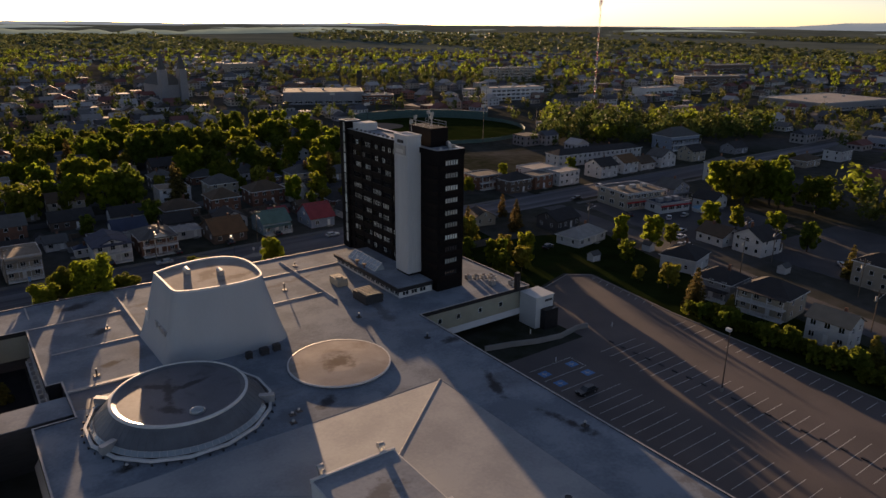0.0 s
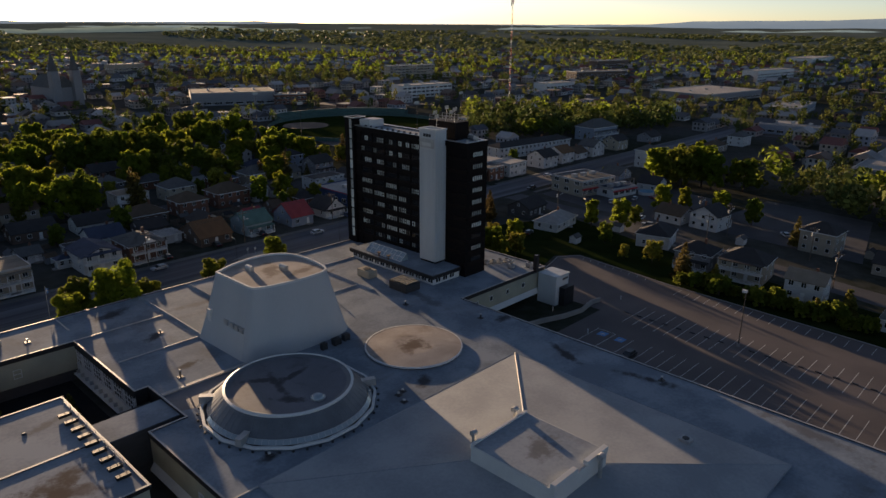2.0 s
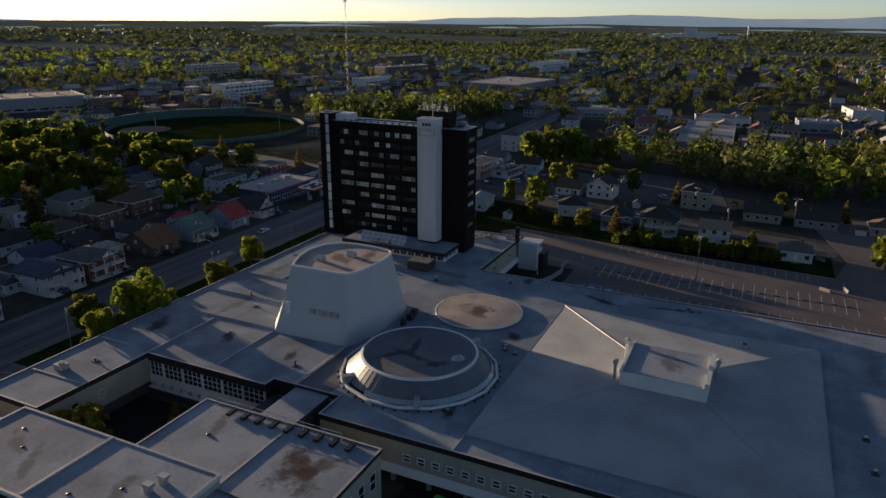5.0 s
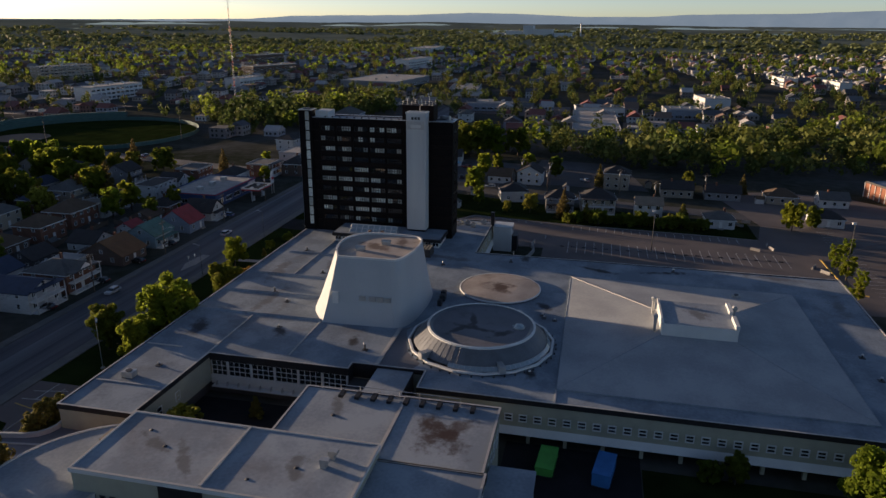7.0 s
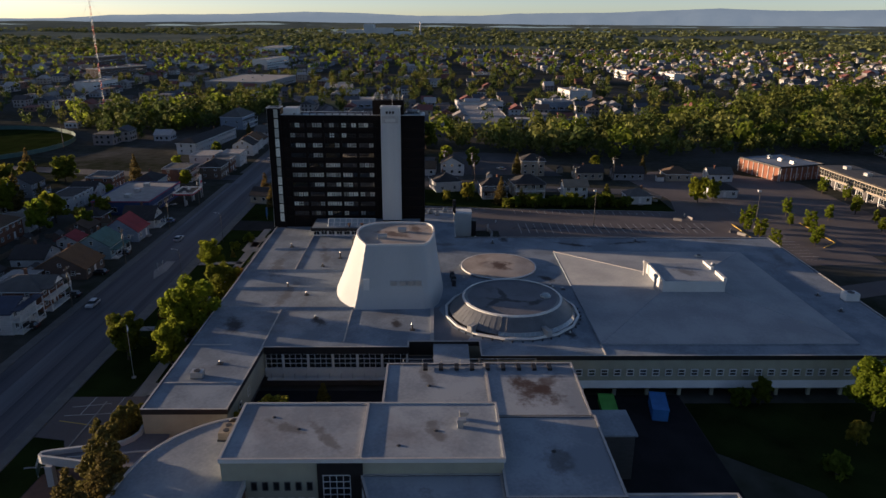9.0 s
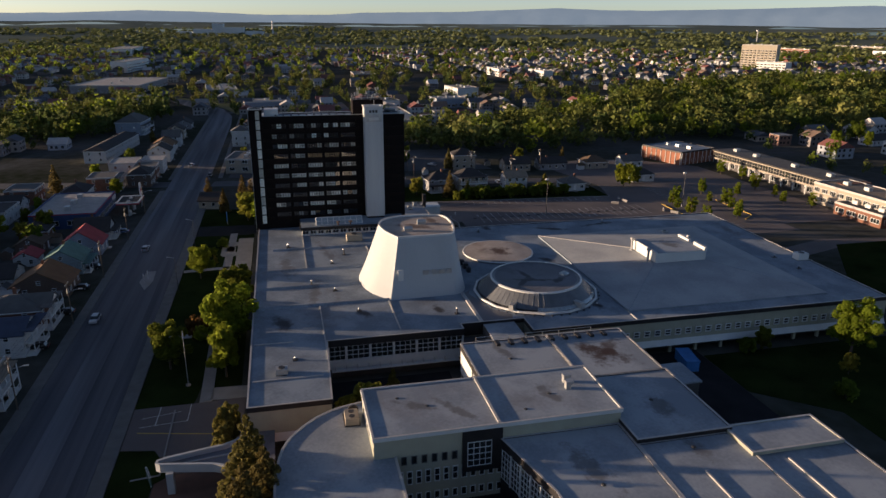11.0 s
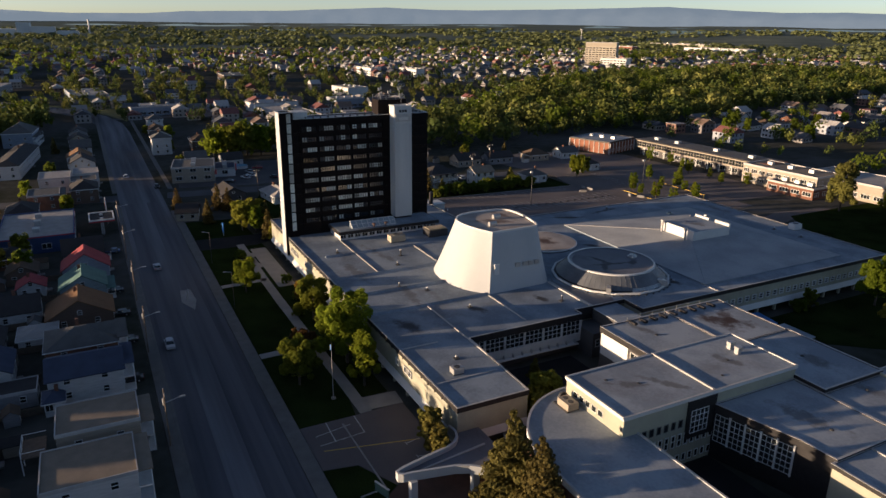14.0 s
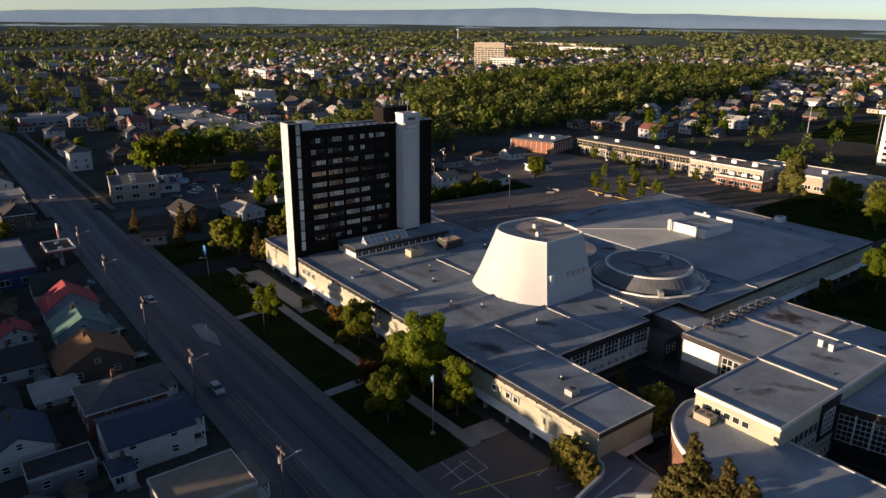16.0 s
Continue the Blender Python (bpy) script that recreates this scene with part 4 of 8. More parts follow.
A = block("wing_block", rect(-18, 108.8, -2.7, 125), 9.9, "flat-roofed wing block with a white gable panel beside the courtyard", wall=M_SIDING["dark"], roof=M_ROOF2, drop=1.0)
part("white_panel", MB().box(-10.5, 125.02, 4.6, -3.0, 125.15, 9.0), M_WHITE, A)
for i in range(3):
    wall_window("window", A, -12.2 - i * 2.2, 125.0, 4.8, 2.0, 3.6, "+y", 2, 3, M_FRAME, bar=0.08, depth=0.12)
B = block("wing_block", rect(-19.3, 94, -2.7, 108.5), 10.0, "flat-roofed wing block with a rusty brown cross-shaped stain")
for i in range(5):
    wall_window("window", B, -17 + i * 3, 94, 5, 1.4, 2.6, "-y", 1, 2)
C = block("wing_block", rect(-32, 108.2, -18.4, 144.9), 11.7, "higher flat-roofed wing block with a pale metal edge", fascia=M_WHITE, drop=0.45)
part("roof_joint", MB().box(-31.7, 126.7, 11.6, -18.3, 127.1, 11.95), M_CURB, C)
for i in range(7):
    wall_window("window", C, -32, 142.2 - i * 1.45, 7.0, 0.72, 1.25, "-x", 1, 1, M_SIDING["dark"], bar=0.1)
for i in range(13):
    y = 142.6 - i * 1.32
    wall_window("window", C, -32, y, 3.7, 0.72, 2.1, "-x", 1, 2, M_FRAME, bar=0.1)
    wall_window("window", C, -32, y, 0.8, 0.72, 1.25, "-x", 1, 1, M_FRAME, bar=0.1)
for i in range(5):
    wall_window("window", C, -20.9 - i * 1.5, 144.9, 9.2, 1.1, 1.0, "+y", 1, 1, M_FRAME)
part("window_bay", MB().box(-32.3, 126.5, 4.6, -32.02, 132.4, 11.2), M_FASCIA, C, "black window bay")
wall_window("window", C, -32.3, 129.9, 5.6, 3.5, 3.9, "-x", 4, 4, M_FRAME, bar=0.08)
E_ = block("wing_block", rect(-37.5, 93.6, -19.3, 108.2), 10.0, "flat-roofed wing block with a round dark stain")
for i in range(4):
    wall_window("window", E_, -35 + i * 4.4, 93.6, 4.0, 1.6, 5.0, "-y", 2, 6, M_FRAME, bar=0.1)
E2 = block("wing_block", [(-50, 108.6), (-32.2, 108.6), (-32.2, 126.6), (-44.8, 123.3), (-50, 123.0)], 9.3, "flat-roofed wing block with a gridded window wall on the rear court", wall=M_FASCIA, drop=1.0)
wall_grid = window_mesh(2.2, 4.6, 3, 5, 0.05, 0.12, M_FRAME, M_GLASS)
for i in range(5):                                        # gridded windows along the slanting wall
    t = (i + 0.62) / 5.4
    part("window", wall_grid, M_FRAME, E2).matrix_basis = pose(-32.2 - 12.6 * t, 126.6 - 3.3 * t + 0.04, 3.2, 0, 0, 180 + 14.7)
    part("mullion", MB().box(-0.14, -0.22, 0, 0.14, 0, 5.2), M_WHITE, E2).matrix_basis = pose(-32.2 - 12.6 * (t + 0.093), 126.6 - 3.3 * (t + 0.093) + 0.03, 3.0, 0, 0, 180 + 14.7)
G1 = block("wing_block", rect(-66, 79, -37.7, 93.4), 9.2, "flat-roofed wing block beyond the rear court")
G2 = block("wing_block", rect(-43.4, 79.6, -36.9, 94.0), 9.75, "raised roof strip with a pale edge", fascia=M_BEIGE, drop=0.4, z0=8)
G3 = block("wing_block", rect(-75, 93.6, -37.7, 108.2), 9.3, "wide flat-roofed wing block beyond the rear court")
G4 = block("wing_block", rect(-80, 108.4, -50.2, 124), 9.0, "flat-roofed wing block at the end of the rear court")
part("roof_joint", MB().box(-74, 102.2, 9.3, -45.2, 102.5, 9.5), M_CURB, G3)
part("roof_joint", MB().box(-64, 89.3, 9.2, -45, 89.6, 9.4), M_CURB, G1)
part("roof_joint", MB().box(-79, 115.6, 9.0, -50.4, 115.9, 9.2), M_CURB, G4)
for x, y, z in ((-22.6, 113.2, 11.68), (-24.6, 113.6, 11.68)):
    v = thing("goose_neck_vent", "galvanised goose-neck vent on the wing roof", "vent", "goose-neck vents", at=(x, y, z))
    part("stem", MB().box(-0.4, -0.4, 0, 0.4, 0.4, 0.9), M_METAL, v)
    part("hood", MB().box(-0.45, -0.8, 0.9, 0.45, 0.45, 1.35), M_METAL, v)
for x, y in ((-25, 136), (-25.5, 117), (-22, 140), (-29, 122), (-45, 117), (-40, 101), (-10, 118), (-28, 101)):
    v = thing("roof_drain", "small roof drain with a dark wet ring", "drain", "roof drains", at=(x, y, 11.62 if -32 < x < -18 and y > 108.2 else (9.92 if x > -18 else (10.02 if x > -37.5 and y < 108.2 else 9.42))))
    part("grate", MB().dome(0, 0, 0, 0.35, 0.35, 0.2, 12, 3), M_DARKMETAL, v)
# walkway pipes and black pads across the joint of the wings
for k in range(9):
    solid("roof_pad", MB().box(-5.2, 97.5 + k * 2.6, 10.05, -3.4, 98.2 + k * 2.6, 10.5), M_FASCIA, "short black roof sleeper at the edge of the wing", "roof pad", "roof sleepers")
rl = thing("roof_railing", "thin galvanised railing along the roof edge", "railing")
for k in range(8):
    part("post", MB().tube((-3.2, 100 + k * 3.2, 9.9), (-3.2, 100 + k * 3.2, 11.2), 0.05, n=5), M_METAL, rl)
part("rail", MB().tube((-3.2, 100, 11.2), (-3.2, 122.4, 11.2), 0.05, n=5), M_METAL, rl)
part("rail", MB().tube((-3.2, 100, 10.6), (-3.2, 122.4, 10.6), 0.04, n=5), M_METAL, rl)

# low block with a rounded corner
FPOLY = outline([(-70, 142, 0), (-17, 142, 0), (-16.6, 145, 1), (-18.2, 150, 1), (-21.5, 154, 1), (-26, 156.8, 1), (-32, 158, 1), (-38, 158.2, 0), (-70, 158.2, 0)])
F = block("rounded_wing", FPOLY, 8.4, "low wing with a rounded corner and grey roof", wall=M_BRICK, fascia=M_WHITE, drop=0.8)
u = thing("rooftop_unit", "pinkish rooftop air unit with a round fan on the rounded wing", "air handler", "rooftop units", at=(-21.6, 146.9, 8.4))
part("casing", MB().box(-1.4, -1.0, 0.2, 1.4, 1.0, 1.35), M_SIDING["beige"], u)
for k in range(5):
    part("louvre", MB().box(-1.2, -1.05, 0.4 + k * 0.18, 1.2, -0.99, 0.5 + k * 0.18), M_DARKMETAL, u)
for sx in (-0.65, 0.65):
    part("top_fan", MB().tube((sx, 0, 1.35), (sx, 0, 1.45), 0.45, n=16), M_DARKMETAL, u)
part("fan", MB().tube((1.7, -0.4, 0.9), (2.1, -0.4, 0.9), 0.8, n=16), M_DARKMETAL, u)
part("base", MB().box(-1.4, -1.2, 0, 2.2, 1.2, 0.2), M_DARKMETAL, u)

# ramp walls and entrance canopy by the street
def wall_line(pts, h, w, z=0.0):
    b = MB()
    n = len(pts)
    L, Rr = [], []
    for i in range(n):
        d = (Vector(pts[min(i + 1, n - 1)]) - Vector(pts[max(i - 1, 0)])).normalized()
        o = Vector((-d.y, d.x)) * w / 2
        L.append(Vector(pts[i]) + o)
        Rr.append(Vector(pts[i]) - o)
    b.v = [(*p, z) for p in L] + [(*p, z + h) for p in L] + [(*p, z + h) for p in Rr] + [(*p, z) for p in Rr]
    for i in range(n - 1):
        for k in range(4):
            a, c = k * n, ((k + 1) % 4) * n
            b.f.append((a + i, a + i + 1, c + i + 1, c + i))
    b.f += [(0, n, 2 * n, 3 * n), (4 * n - 1, 3 * n - 1, 2 * n - 1, n - 1)]
    return b


def curved_wall(name, pts, h, w, mat, label):
    return solid(name, wall_line(pts, h, w), mat, label, "wall")


def arc(cx, cy, r, a0, a1, n=14):
    return [(cx + r * math.cos(radians(a0 + (a1 - a0) * i / n)), cy + r * math.sin(radians(a0 + (a1 - a0) * i / n))) for i in range(n + 1)]


curved_wall("ramp_wall", outline([(-12.9, 142.8, 0), (-12.1, 148.0, 1), (-12.9, 151.8, 1), (-14.2, 153.6, 1), (-16.6, 154.5, 1), (-19.3, 154.9, 1), (-22.0, 156.4, 0)]), 1.4, 0.35, M_CONE, "white winding parapet of the entrance ramp")
can = thing("entrance_canopy", "low entrance canopy with dark roof and white curved edge", "canopy")
CANOPY_N = [(-20.9, 174.6), (-20.5, 175.2), (-19.9, 175.2), (-19.4, 174.0), (-18.4, 169.6), (-17.7, 166.0), (-17.0, 164.4), (-15.9, 163.4), (-14.4, 162.9), (-12.6, 163.1)]
CANOPY_S = [(-20.9, 174.6), (-21.0, 173.6), (-21.5, 171.2), (-22.3, 167.2), (-23.2, 165.2), (-24.6, 163.4)]
part("roof", MB().prism(CANOPY_N + [(-12.6, 158.5), (-24.6, 158.5)] + CANOPY_S[:0:-1], 3.5, 3.85), M_DOMETOP, can)
part("roof_strip", MB().prism([(-20.4, 171.5), (-20.1, 171.5), (-18.4, 160), (-18.8, 160)], 3.85, 3.98), M_CURB, can)
for line_ in (CANOPY_N, CANOPY_S):
    part("edge", wall_line(line_, 1.35, 0.42, 3.3), M_CONE, can, "white curved concrete edge")
part("column", MB().box(-22.0, 172.9, 0, -21.0, 173.9, 3.5), M_CONE, can)
part("column", MB().box(-23.8, 163.8, 0, -22.8, 164.8, 3.5), M_CONE, can)
part("column", MB().box(-17.6, 159.2, 0, -16.8, 160.0, 3.5), M_CONE, can)

# annex entrance hut and its loading ramp
hut = thing("entrance_hut", "white entrance hut with a black porch at the annex", "hut")
part("body", MB().box(102.5, 105.2, 0, 107.8, 110.6, 7.4), M_WHITE, hut)
part("roof", MB().box(102.3, 105.0, 7.4, 108.0, 110.6, 7.6), M_SLAB, hut)
part("porch", MB().box(104.0, 103.6, 0, 108.0, 105.2, 4.6), M_FASCIA, hut)
part("sign_bar", MB().box(105.2, 105.1, 6.1, 107.4, 105.19, 6.6), M_DARKMETAL, hut)
part("chimney", MB().box(101.0, 110.2, 8.0, 102.0, 111.2, 12.2), M_FASCIA, hut, "black chimney stack")
curved_wall("retaining_wall", [(113, 99.0), (110, 99.5), (104, 98.4), (98, 99.4), (92, 101.5), (86, 103)], 1.1, 0.5, M_WALK, "pale concrete retaining wall of the loading ramp")

# ---- ground, roads and lots ----
def ground_height(x, y):
    """Level round the college, then rolling, and rising slowly beyond the town."""
    d = math.hypot(x, y - 130)
    k = max(0.0, min(1.0, (d - 1000) / 2500))
    rise = max(0.0, min(1.0, (d - 1600) / 3200))
    return k * (noise.noise(Vector((x * 0.0011, y * 0.0011, 3.1))) * 14 + noise.noise(Vector((x * 0.004, y * 0.004, 7.7))) * 5) - k * 6 + 46 * rise


def ground_sheet():
    """One sheet to the horizon."""
    radii = [0, 60, 120, 200, 300, 420, 560, 720, 900, 1100, 1350, 1600, 1800, 2000, 2200, 2400, 2650, 2900, 3200, 3500, 3800, 4100, 4400, 4700, 4850]
    n, mb = 240, MB()
    for r in radii:
        for i in range(n):
            a = 2 * math.pi * i / n
            x, y = r * math.sin(a), 130 + r * math.cos(a)
            mb.v.append((x, y, ground_height(x, y) - 0.02))
    for k in range(len(radii) - 1):
        mb.f += [(k * n + i, (k + 1) * n + i, (k + 1) * n + (i + 1) % n, k * n + (i + 1) % n) for i in range(n)]
    mb.f = [tuple(reversed(f)) for f in mb.f]
    ob = solid("ground", mb, M_GROUND, "level town ground of grass and bare earth rolling off to wooded hills", "ground", kind="structure", smooth=True)
    # the outer rings take the hillside colour with haze painted in
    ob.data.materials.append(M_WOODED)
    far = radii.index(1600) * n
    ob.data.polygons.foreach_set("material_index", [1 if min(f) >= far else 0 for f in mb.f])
    return ob


ground_sheet()


def strip(name, pts, width, z, mat, label, category="road"):
    """A ribbon of paving along a line, a little above the ground, with edges down into it."""
    n = len(pts)
    L, Rr = [], []
    for i in range(n):
        d = (Vector(pts[min(i + 1, n - 1)]) - Vector(pts[max(i - 1, 0)])).normalized()
        o = Vector((-d.y, d.x)) * width / 2
        L.append(Vector(pts[i]) + o)
        Rr.append(Vector(pts[i]) - o)
    mb = MB()
    mb.v = [(*p, z) for p in L] + [(*p, z) for p in Rr] + [(*p, -0.1) for p in L] + [(*p, -0.1) for p in Rr]
    for i in range(n - 1):
        mb.f += [(i, n + i, n + i + 1, i + 1), (2 * n + i, i, i + 1, 2 * n + i + 1), (n + i, 3 * n + i, 3 * n + i + 1, n + i + 1)]
    mb.f += [(0, 2 * n, 3 * n, n), (n - 1, 2 * n - 1, 4 * n - 1, 3 * n - 1)]
    return solid(name, mb, mat, label, category, kind="structure")


def patch(name, poly, z, mat, label, category):
    return solid(name, MB().prism(poly, -0.1, z), mat, label, category, kind="structure")


strip("road", [(-400, 193.2), (360, 193.4), (400, 195), (440, 203), (500, 231), (600, 300)], 15.4, 0.03, M_STREET, "wide asphalt main street, worn and patched", "road")
strip("road", [(155, -40), (160, 20), (166, 60), (174, 105), (180, 140), (185, 183.8)], 9.5, 0.026, M_ASPHALT, "asphalt side street behind the parking lot")
strip("road", [(187, 200.8), (196, 260), (210, 330), (230, 420)], 10, 0.022, M_ASPHALT, "asphalt side street north of the main street")
strip("road", [(-150, 262), (185, 262)], 7.5, 0.018, M_ASPHALT, "narrow asphalt back street between houses")
strip("road", [(-150, 335), (200, 335)], 7.5, 0.018, M_ASPHALT, "narrow asphalt back street between houses")
for yy, ww in ((198.0, 3.4), (190.2, 3.8)):
    strip("road_wear", [(-400, yy), (176, yy)], ww, 0.034, M_STREETDARK, "dark worn lane of the main street", "road")
strip("pavement", [(-400, 184.25), (160, 184.25)], 2.5, 0.16, M_PAVE, "grey concrete pavement along the main street", "pavement")
strip("pavement", [(-400, 202.05), (176, 202.05)], 2.2, 0.16, M_PAVE, "grey concrete pavement along the houses", "pavement")
strip("pavement", [(196, 201.8), (440, 201.8)], 1.8, 0.16, M_PAVE, "grey concrete pavement along the houses", "pavement")
strip("pavement", [(196, 181.4), (440, 181.4)], 1.8, 0.16, M_PAVE, "grey concrete pavement along the far street", "pavement")
LOT = [(74.5, 24), (76, -12), (150, -12), (150, 26), (132, 30), (133.4, 45), (136.1, 93), (139.8, 122.5), (134, 126.5), (108.5, 118), (108.5, 96), (84, 96), (74.5, 104)]
patch("parking_lot", LOT, 0.035, M_LOT, "wide worn asphalt parking lot with faded white bays", "parking lot")
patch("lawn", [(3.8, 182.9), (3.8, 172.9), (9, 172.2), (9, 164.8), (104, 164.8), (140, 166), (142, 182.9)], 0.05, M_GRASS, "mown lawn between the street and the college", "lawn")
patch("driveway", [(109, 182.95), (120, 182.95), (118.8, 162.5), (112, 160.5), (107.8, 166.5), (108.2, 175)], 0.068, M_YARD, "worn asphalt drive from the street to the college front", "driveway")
patch("driveway", [(3.7, 182.9), (-9, 182.9), (-10, 177.5), (-17, 174), (-17, 163.9), (4.2, 163.9), (3.7, 172.8)], 0.065, M_LOT, "reddish asphalt driveway with a painted court", "driveway")
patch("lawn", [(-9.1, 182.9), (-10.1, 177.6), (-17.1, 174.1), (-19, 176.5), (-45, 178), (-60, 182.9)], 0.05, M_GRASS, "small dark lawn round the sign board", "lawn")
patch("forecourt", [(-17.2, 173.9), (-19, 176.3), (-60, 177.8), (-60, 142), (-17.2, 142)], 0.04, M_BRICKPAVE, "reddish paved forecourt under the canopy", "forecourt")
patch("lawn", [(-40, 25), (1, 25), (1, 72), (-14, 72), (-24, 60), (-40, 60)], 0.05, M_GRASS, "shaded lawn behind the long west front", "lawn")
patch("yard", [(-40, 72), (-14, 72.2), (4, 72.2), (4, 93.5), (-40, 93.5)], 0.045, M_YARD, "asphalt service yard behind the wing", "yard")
patch("courtyard", [(-15, 125.2), (5.8, 125.2), (5.8, 150), (-15, 150)], 0.05, M_YARD, "inner courtyard paved in asphalt with shade put into its colour", "courtyard")
patch("rear_court", [(-70, 126.6), (-32.3, 126.6), (-32.3, 141.8), (-70, 141.8)], 0.05, M_YARD, "rear court paved in asphalt with shade put into its colour", "courtyard")
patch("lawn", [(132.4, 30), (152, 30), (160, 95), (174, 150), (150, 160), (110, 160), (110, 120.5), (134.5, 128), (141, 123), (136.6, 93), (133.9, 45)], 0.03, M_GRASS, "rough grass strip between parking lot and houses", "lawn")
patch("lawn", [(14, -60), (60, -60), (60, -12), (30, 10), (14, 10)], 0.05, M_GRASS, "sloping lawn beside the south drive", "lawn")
patch("school_forecourt", [(84, -12.2), (84, -38), (100, -42), (178, -38), (200, -14), (204, 10), (196, 36), (150.2, 26), (150.2, -12.2)], 0.028, M_LOT, "worn asphalt forecourt of the school", "parking lot")
patch("clearing", [(192, 60), (245, 70), (250, 108), (196, 112)], 0.03, M_ASPHALT, "gravel clearing used for parking", "lot")
for pts, w in (([(3.9, 170.9), (7, 170.9), (60, 171.6), (80, 171.6), (110, 171.2)], 2.2), ([(33, 182.8), (33.5, 172)], 2.2), ([(76, 182.8), (77, 171)], 2.0), ([(6.6, 170), (6.2, 163.6)], 4.4), ([(88, 172), (96, 172)], 4)):
    strip("path", pts, w, 0.085, M_WALK, "pale concrete garden path", "path")
for x, y in ((98.6, 171.4), (88.9, 171.6)):
    patch("path", [(x + 2.5 * math.cos(2 * math.pi * i / 24), y + 2.5 * math.sin(2 * math.pi * i / 24)) for i in range(24)], 0.091, M_WALK, "round paved spot in the garden path", "path")
patch("lot", [(190, 118), (236, 116), (242, 150), (224, 176), (196, 178), (190, 150)], 0.024, M_ASPHALT, "worn asphalt yard behind the shops", "parking lot")
patch("terrace", rect(70, 165, 104, 169.5), 0.10, M_WALK, "paved terrace under the overhang", "terrace")


def kerb(pts, mat=None, label="pale concrete kerb", h=0.16, w=0.25):
    mb = MB()
    for a, c in zip(pts, pts[1:]):
        a, c = Vector(a), Vector(c)
        d = (c - a).normalized()
        o = Vector((-d.y, d.x)) * w / 2
        q = [a + o, a - o, c - o, c + o]
        mb.prism([tuple(p) for p in q], 0, h)
    solid("kerb", mb, mat or M_WALK, label, "kerb", kind="structure")


kerb([(74.5, 24), (74.5, 96)])
kerb([(132.1, 30), (133.5, 45), (136.2, 93), (139.9, 122.6), (134.1, 126.6), (110, 119)])
kerb([(-17.5, 179.9), (-17, 175.8), (2, 175.9)])
kerb([(91.2, -2), (96, -8), (118, -8)], M_YELLOW, "yellow-painted kerb of a planted island", 0.2, 0.35)
kerb([(88, 12), (90, 16), (116, 16)], M_YELLOW, "yellow-painted kerb of a planted island", 0.2, 0.35)


def bay_lines():
    mb = MB()
    def line(x0, y0, x1, y1, w=0.13):
        d = Vector((x1 - x0, y1 - y0)).normalized()
        o = Vector((-d.y, d.x)) * w / 2
        mb.add([(x0 + o.x, y0 + o.y, 0.041), (x0 - o.x, y0 - o.y, 0.041), (x1 - o.x, y1 - o.y, 0.041), (x1 + o.x, y1 + o.y, 0.041)], [(0, 1, 2, 3)])
    for k in range(21):
        y = 77.0 - k * 2.6
        line(87.1, y, 98.7, y)
    for y in (90.5, 86.0, 81.5):
        line(87.2, y, 98.7, y)
    line(98.7, 86.0, 98.7, 90.5)
    for k in range(25):
        y = 88.6 - k * 2.6
        line(106.0, y, 117.2, y)
    for k in range(9):
        y = 120 - k * 2.7
        line(134.2 + 0.125 * (y - 93), y, 139.0 + 0.125 * (y - 93) - 3.2, y + 0.6)
    for k in range(20):
        y = 88 - k * 2.7
        line(129.6 + 0.055 * (y - 76), y, 133.9 + 0.055 * (y - 76), y)
    for k in range(24):
        x = 80 + k * 2.9
        line(x, 4, x, 9.5)
    solid("pavement_marking", mb, M_LINE, "faded white painted bay and lane lines", "road marking", kind="structure")


bay_lines()


def court_lines():
    mb, tan = MB(), MB()
    def line(m, x0, y0, x1, y1, w=0.14):
        d = Vector((x1 - x0, y1 - y0)).normalized()
        o = Vector((-d.y, d.x)) * w / 2
        m.add([(x0 + o.x, y0 + o.y, 0.072), (x0 - o.x, y0 - o.y, 0.072), (x1 - o.x, y1 - o.y, 0.072), (x1 + o.x, y1 + o.y, 0.072)], [(0, 1, 2, 3)])
    line(mb, -1.9, 173.4, 3.6, 173.3), line(mb, -1.9, 173.4, -2.6, 181.2), line(mb, 3.6, 178.4, -2.2, 178.6), line(mb, 1.4, 174.8, 0.2, 181.2)
    line(mb, -8.0, 168.5, -7.5, 165.9), line(mb, -8.4, 168.5, -7.6, 168.5), line(mb, -12.0, 168.3, -12.6, 165.4), line(mb, -12.4, 168.3, -11.6, 168.3)
    line(tan, -4.2, 181.2, -7.7, 166.0, 0.22)
    solid("pavement_marking", mb, M_LINE, "thin white court lines painted on the driveway", "road marking", kind="structure")
    solid("pavement_marking", tan, M_YELLOW, "thin orange line across the driveway", "road marking", kind="structure")


court_lines()
for x, y in ((89.3, 88.2), (89.3, 83.8), (96.9, 88.2), (96.9, 83.8)):
    s = thing("accessible_bay_sign", "blue painted accessible parking square with white strokes", "road marking", "accessible bay squares", at=(x, y, 0))
    part("field", MB().box(-1.1, -1.0, 0.02, 1.1, 1.0, 0.043), M_BLUELINE, s)
    part("stroke", MB().box(-0.7, -0.12, 0.03, 0.6, 0.12, 0.047), M_LINE, s)
    part("stroke", MB().box(-0.2, -0.7, 0.03, 0.0, 0.7, 0.049), M_LINE, s)
for k in range(20):
    y = 90.5 - k * 3.3
    if abs(y - 64.0) > 1.0:
        solid("wheel_stop", MB().box(111.3, y - 0.6, 0.035, 111.7, y + 0.6, 0.25), M_DARKMETAL, "low dark wheel stop between parking rows", "wheel stop", "wheel stops")

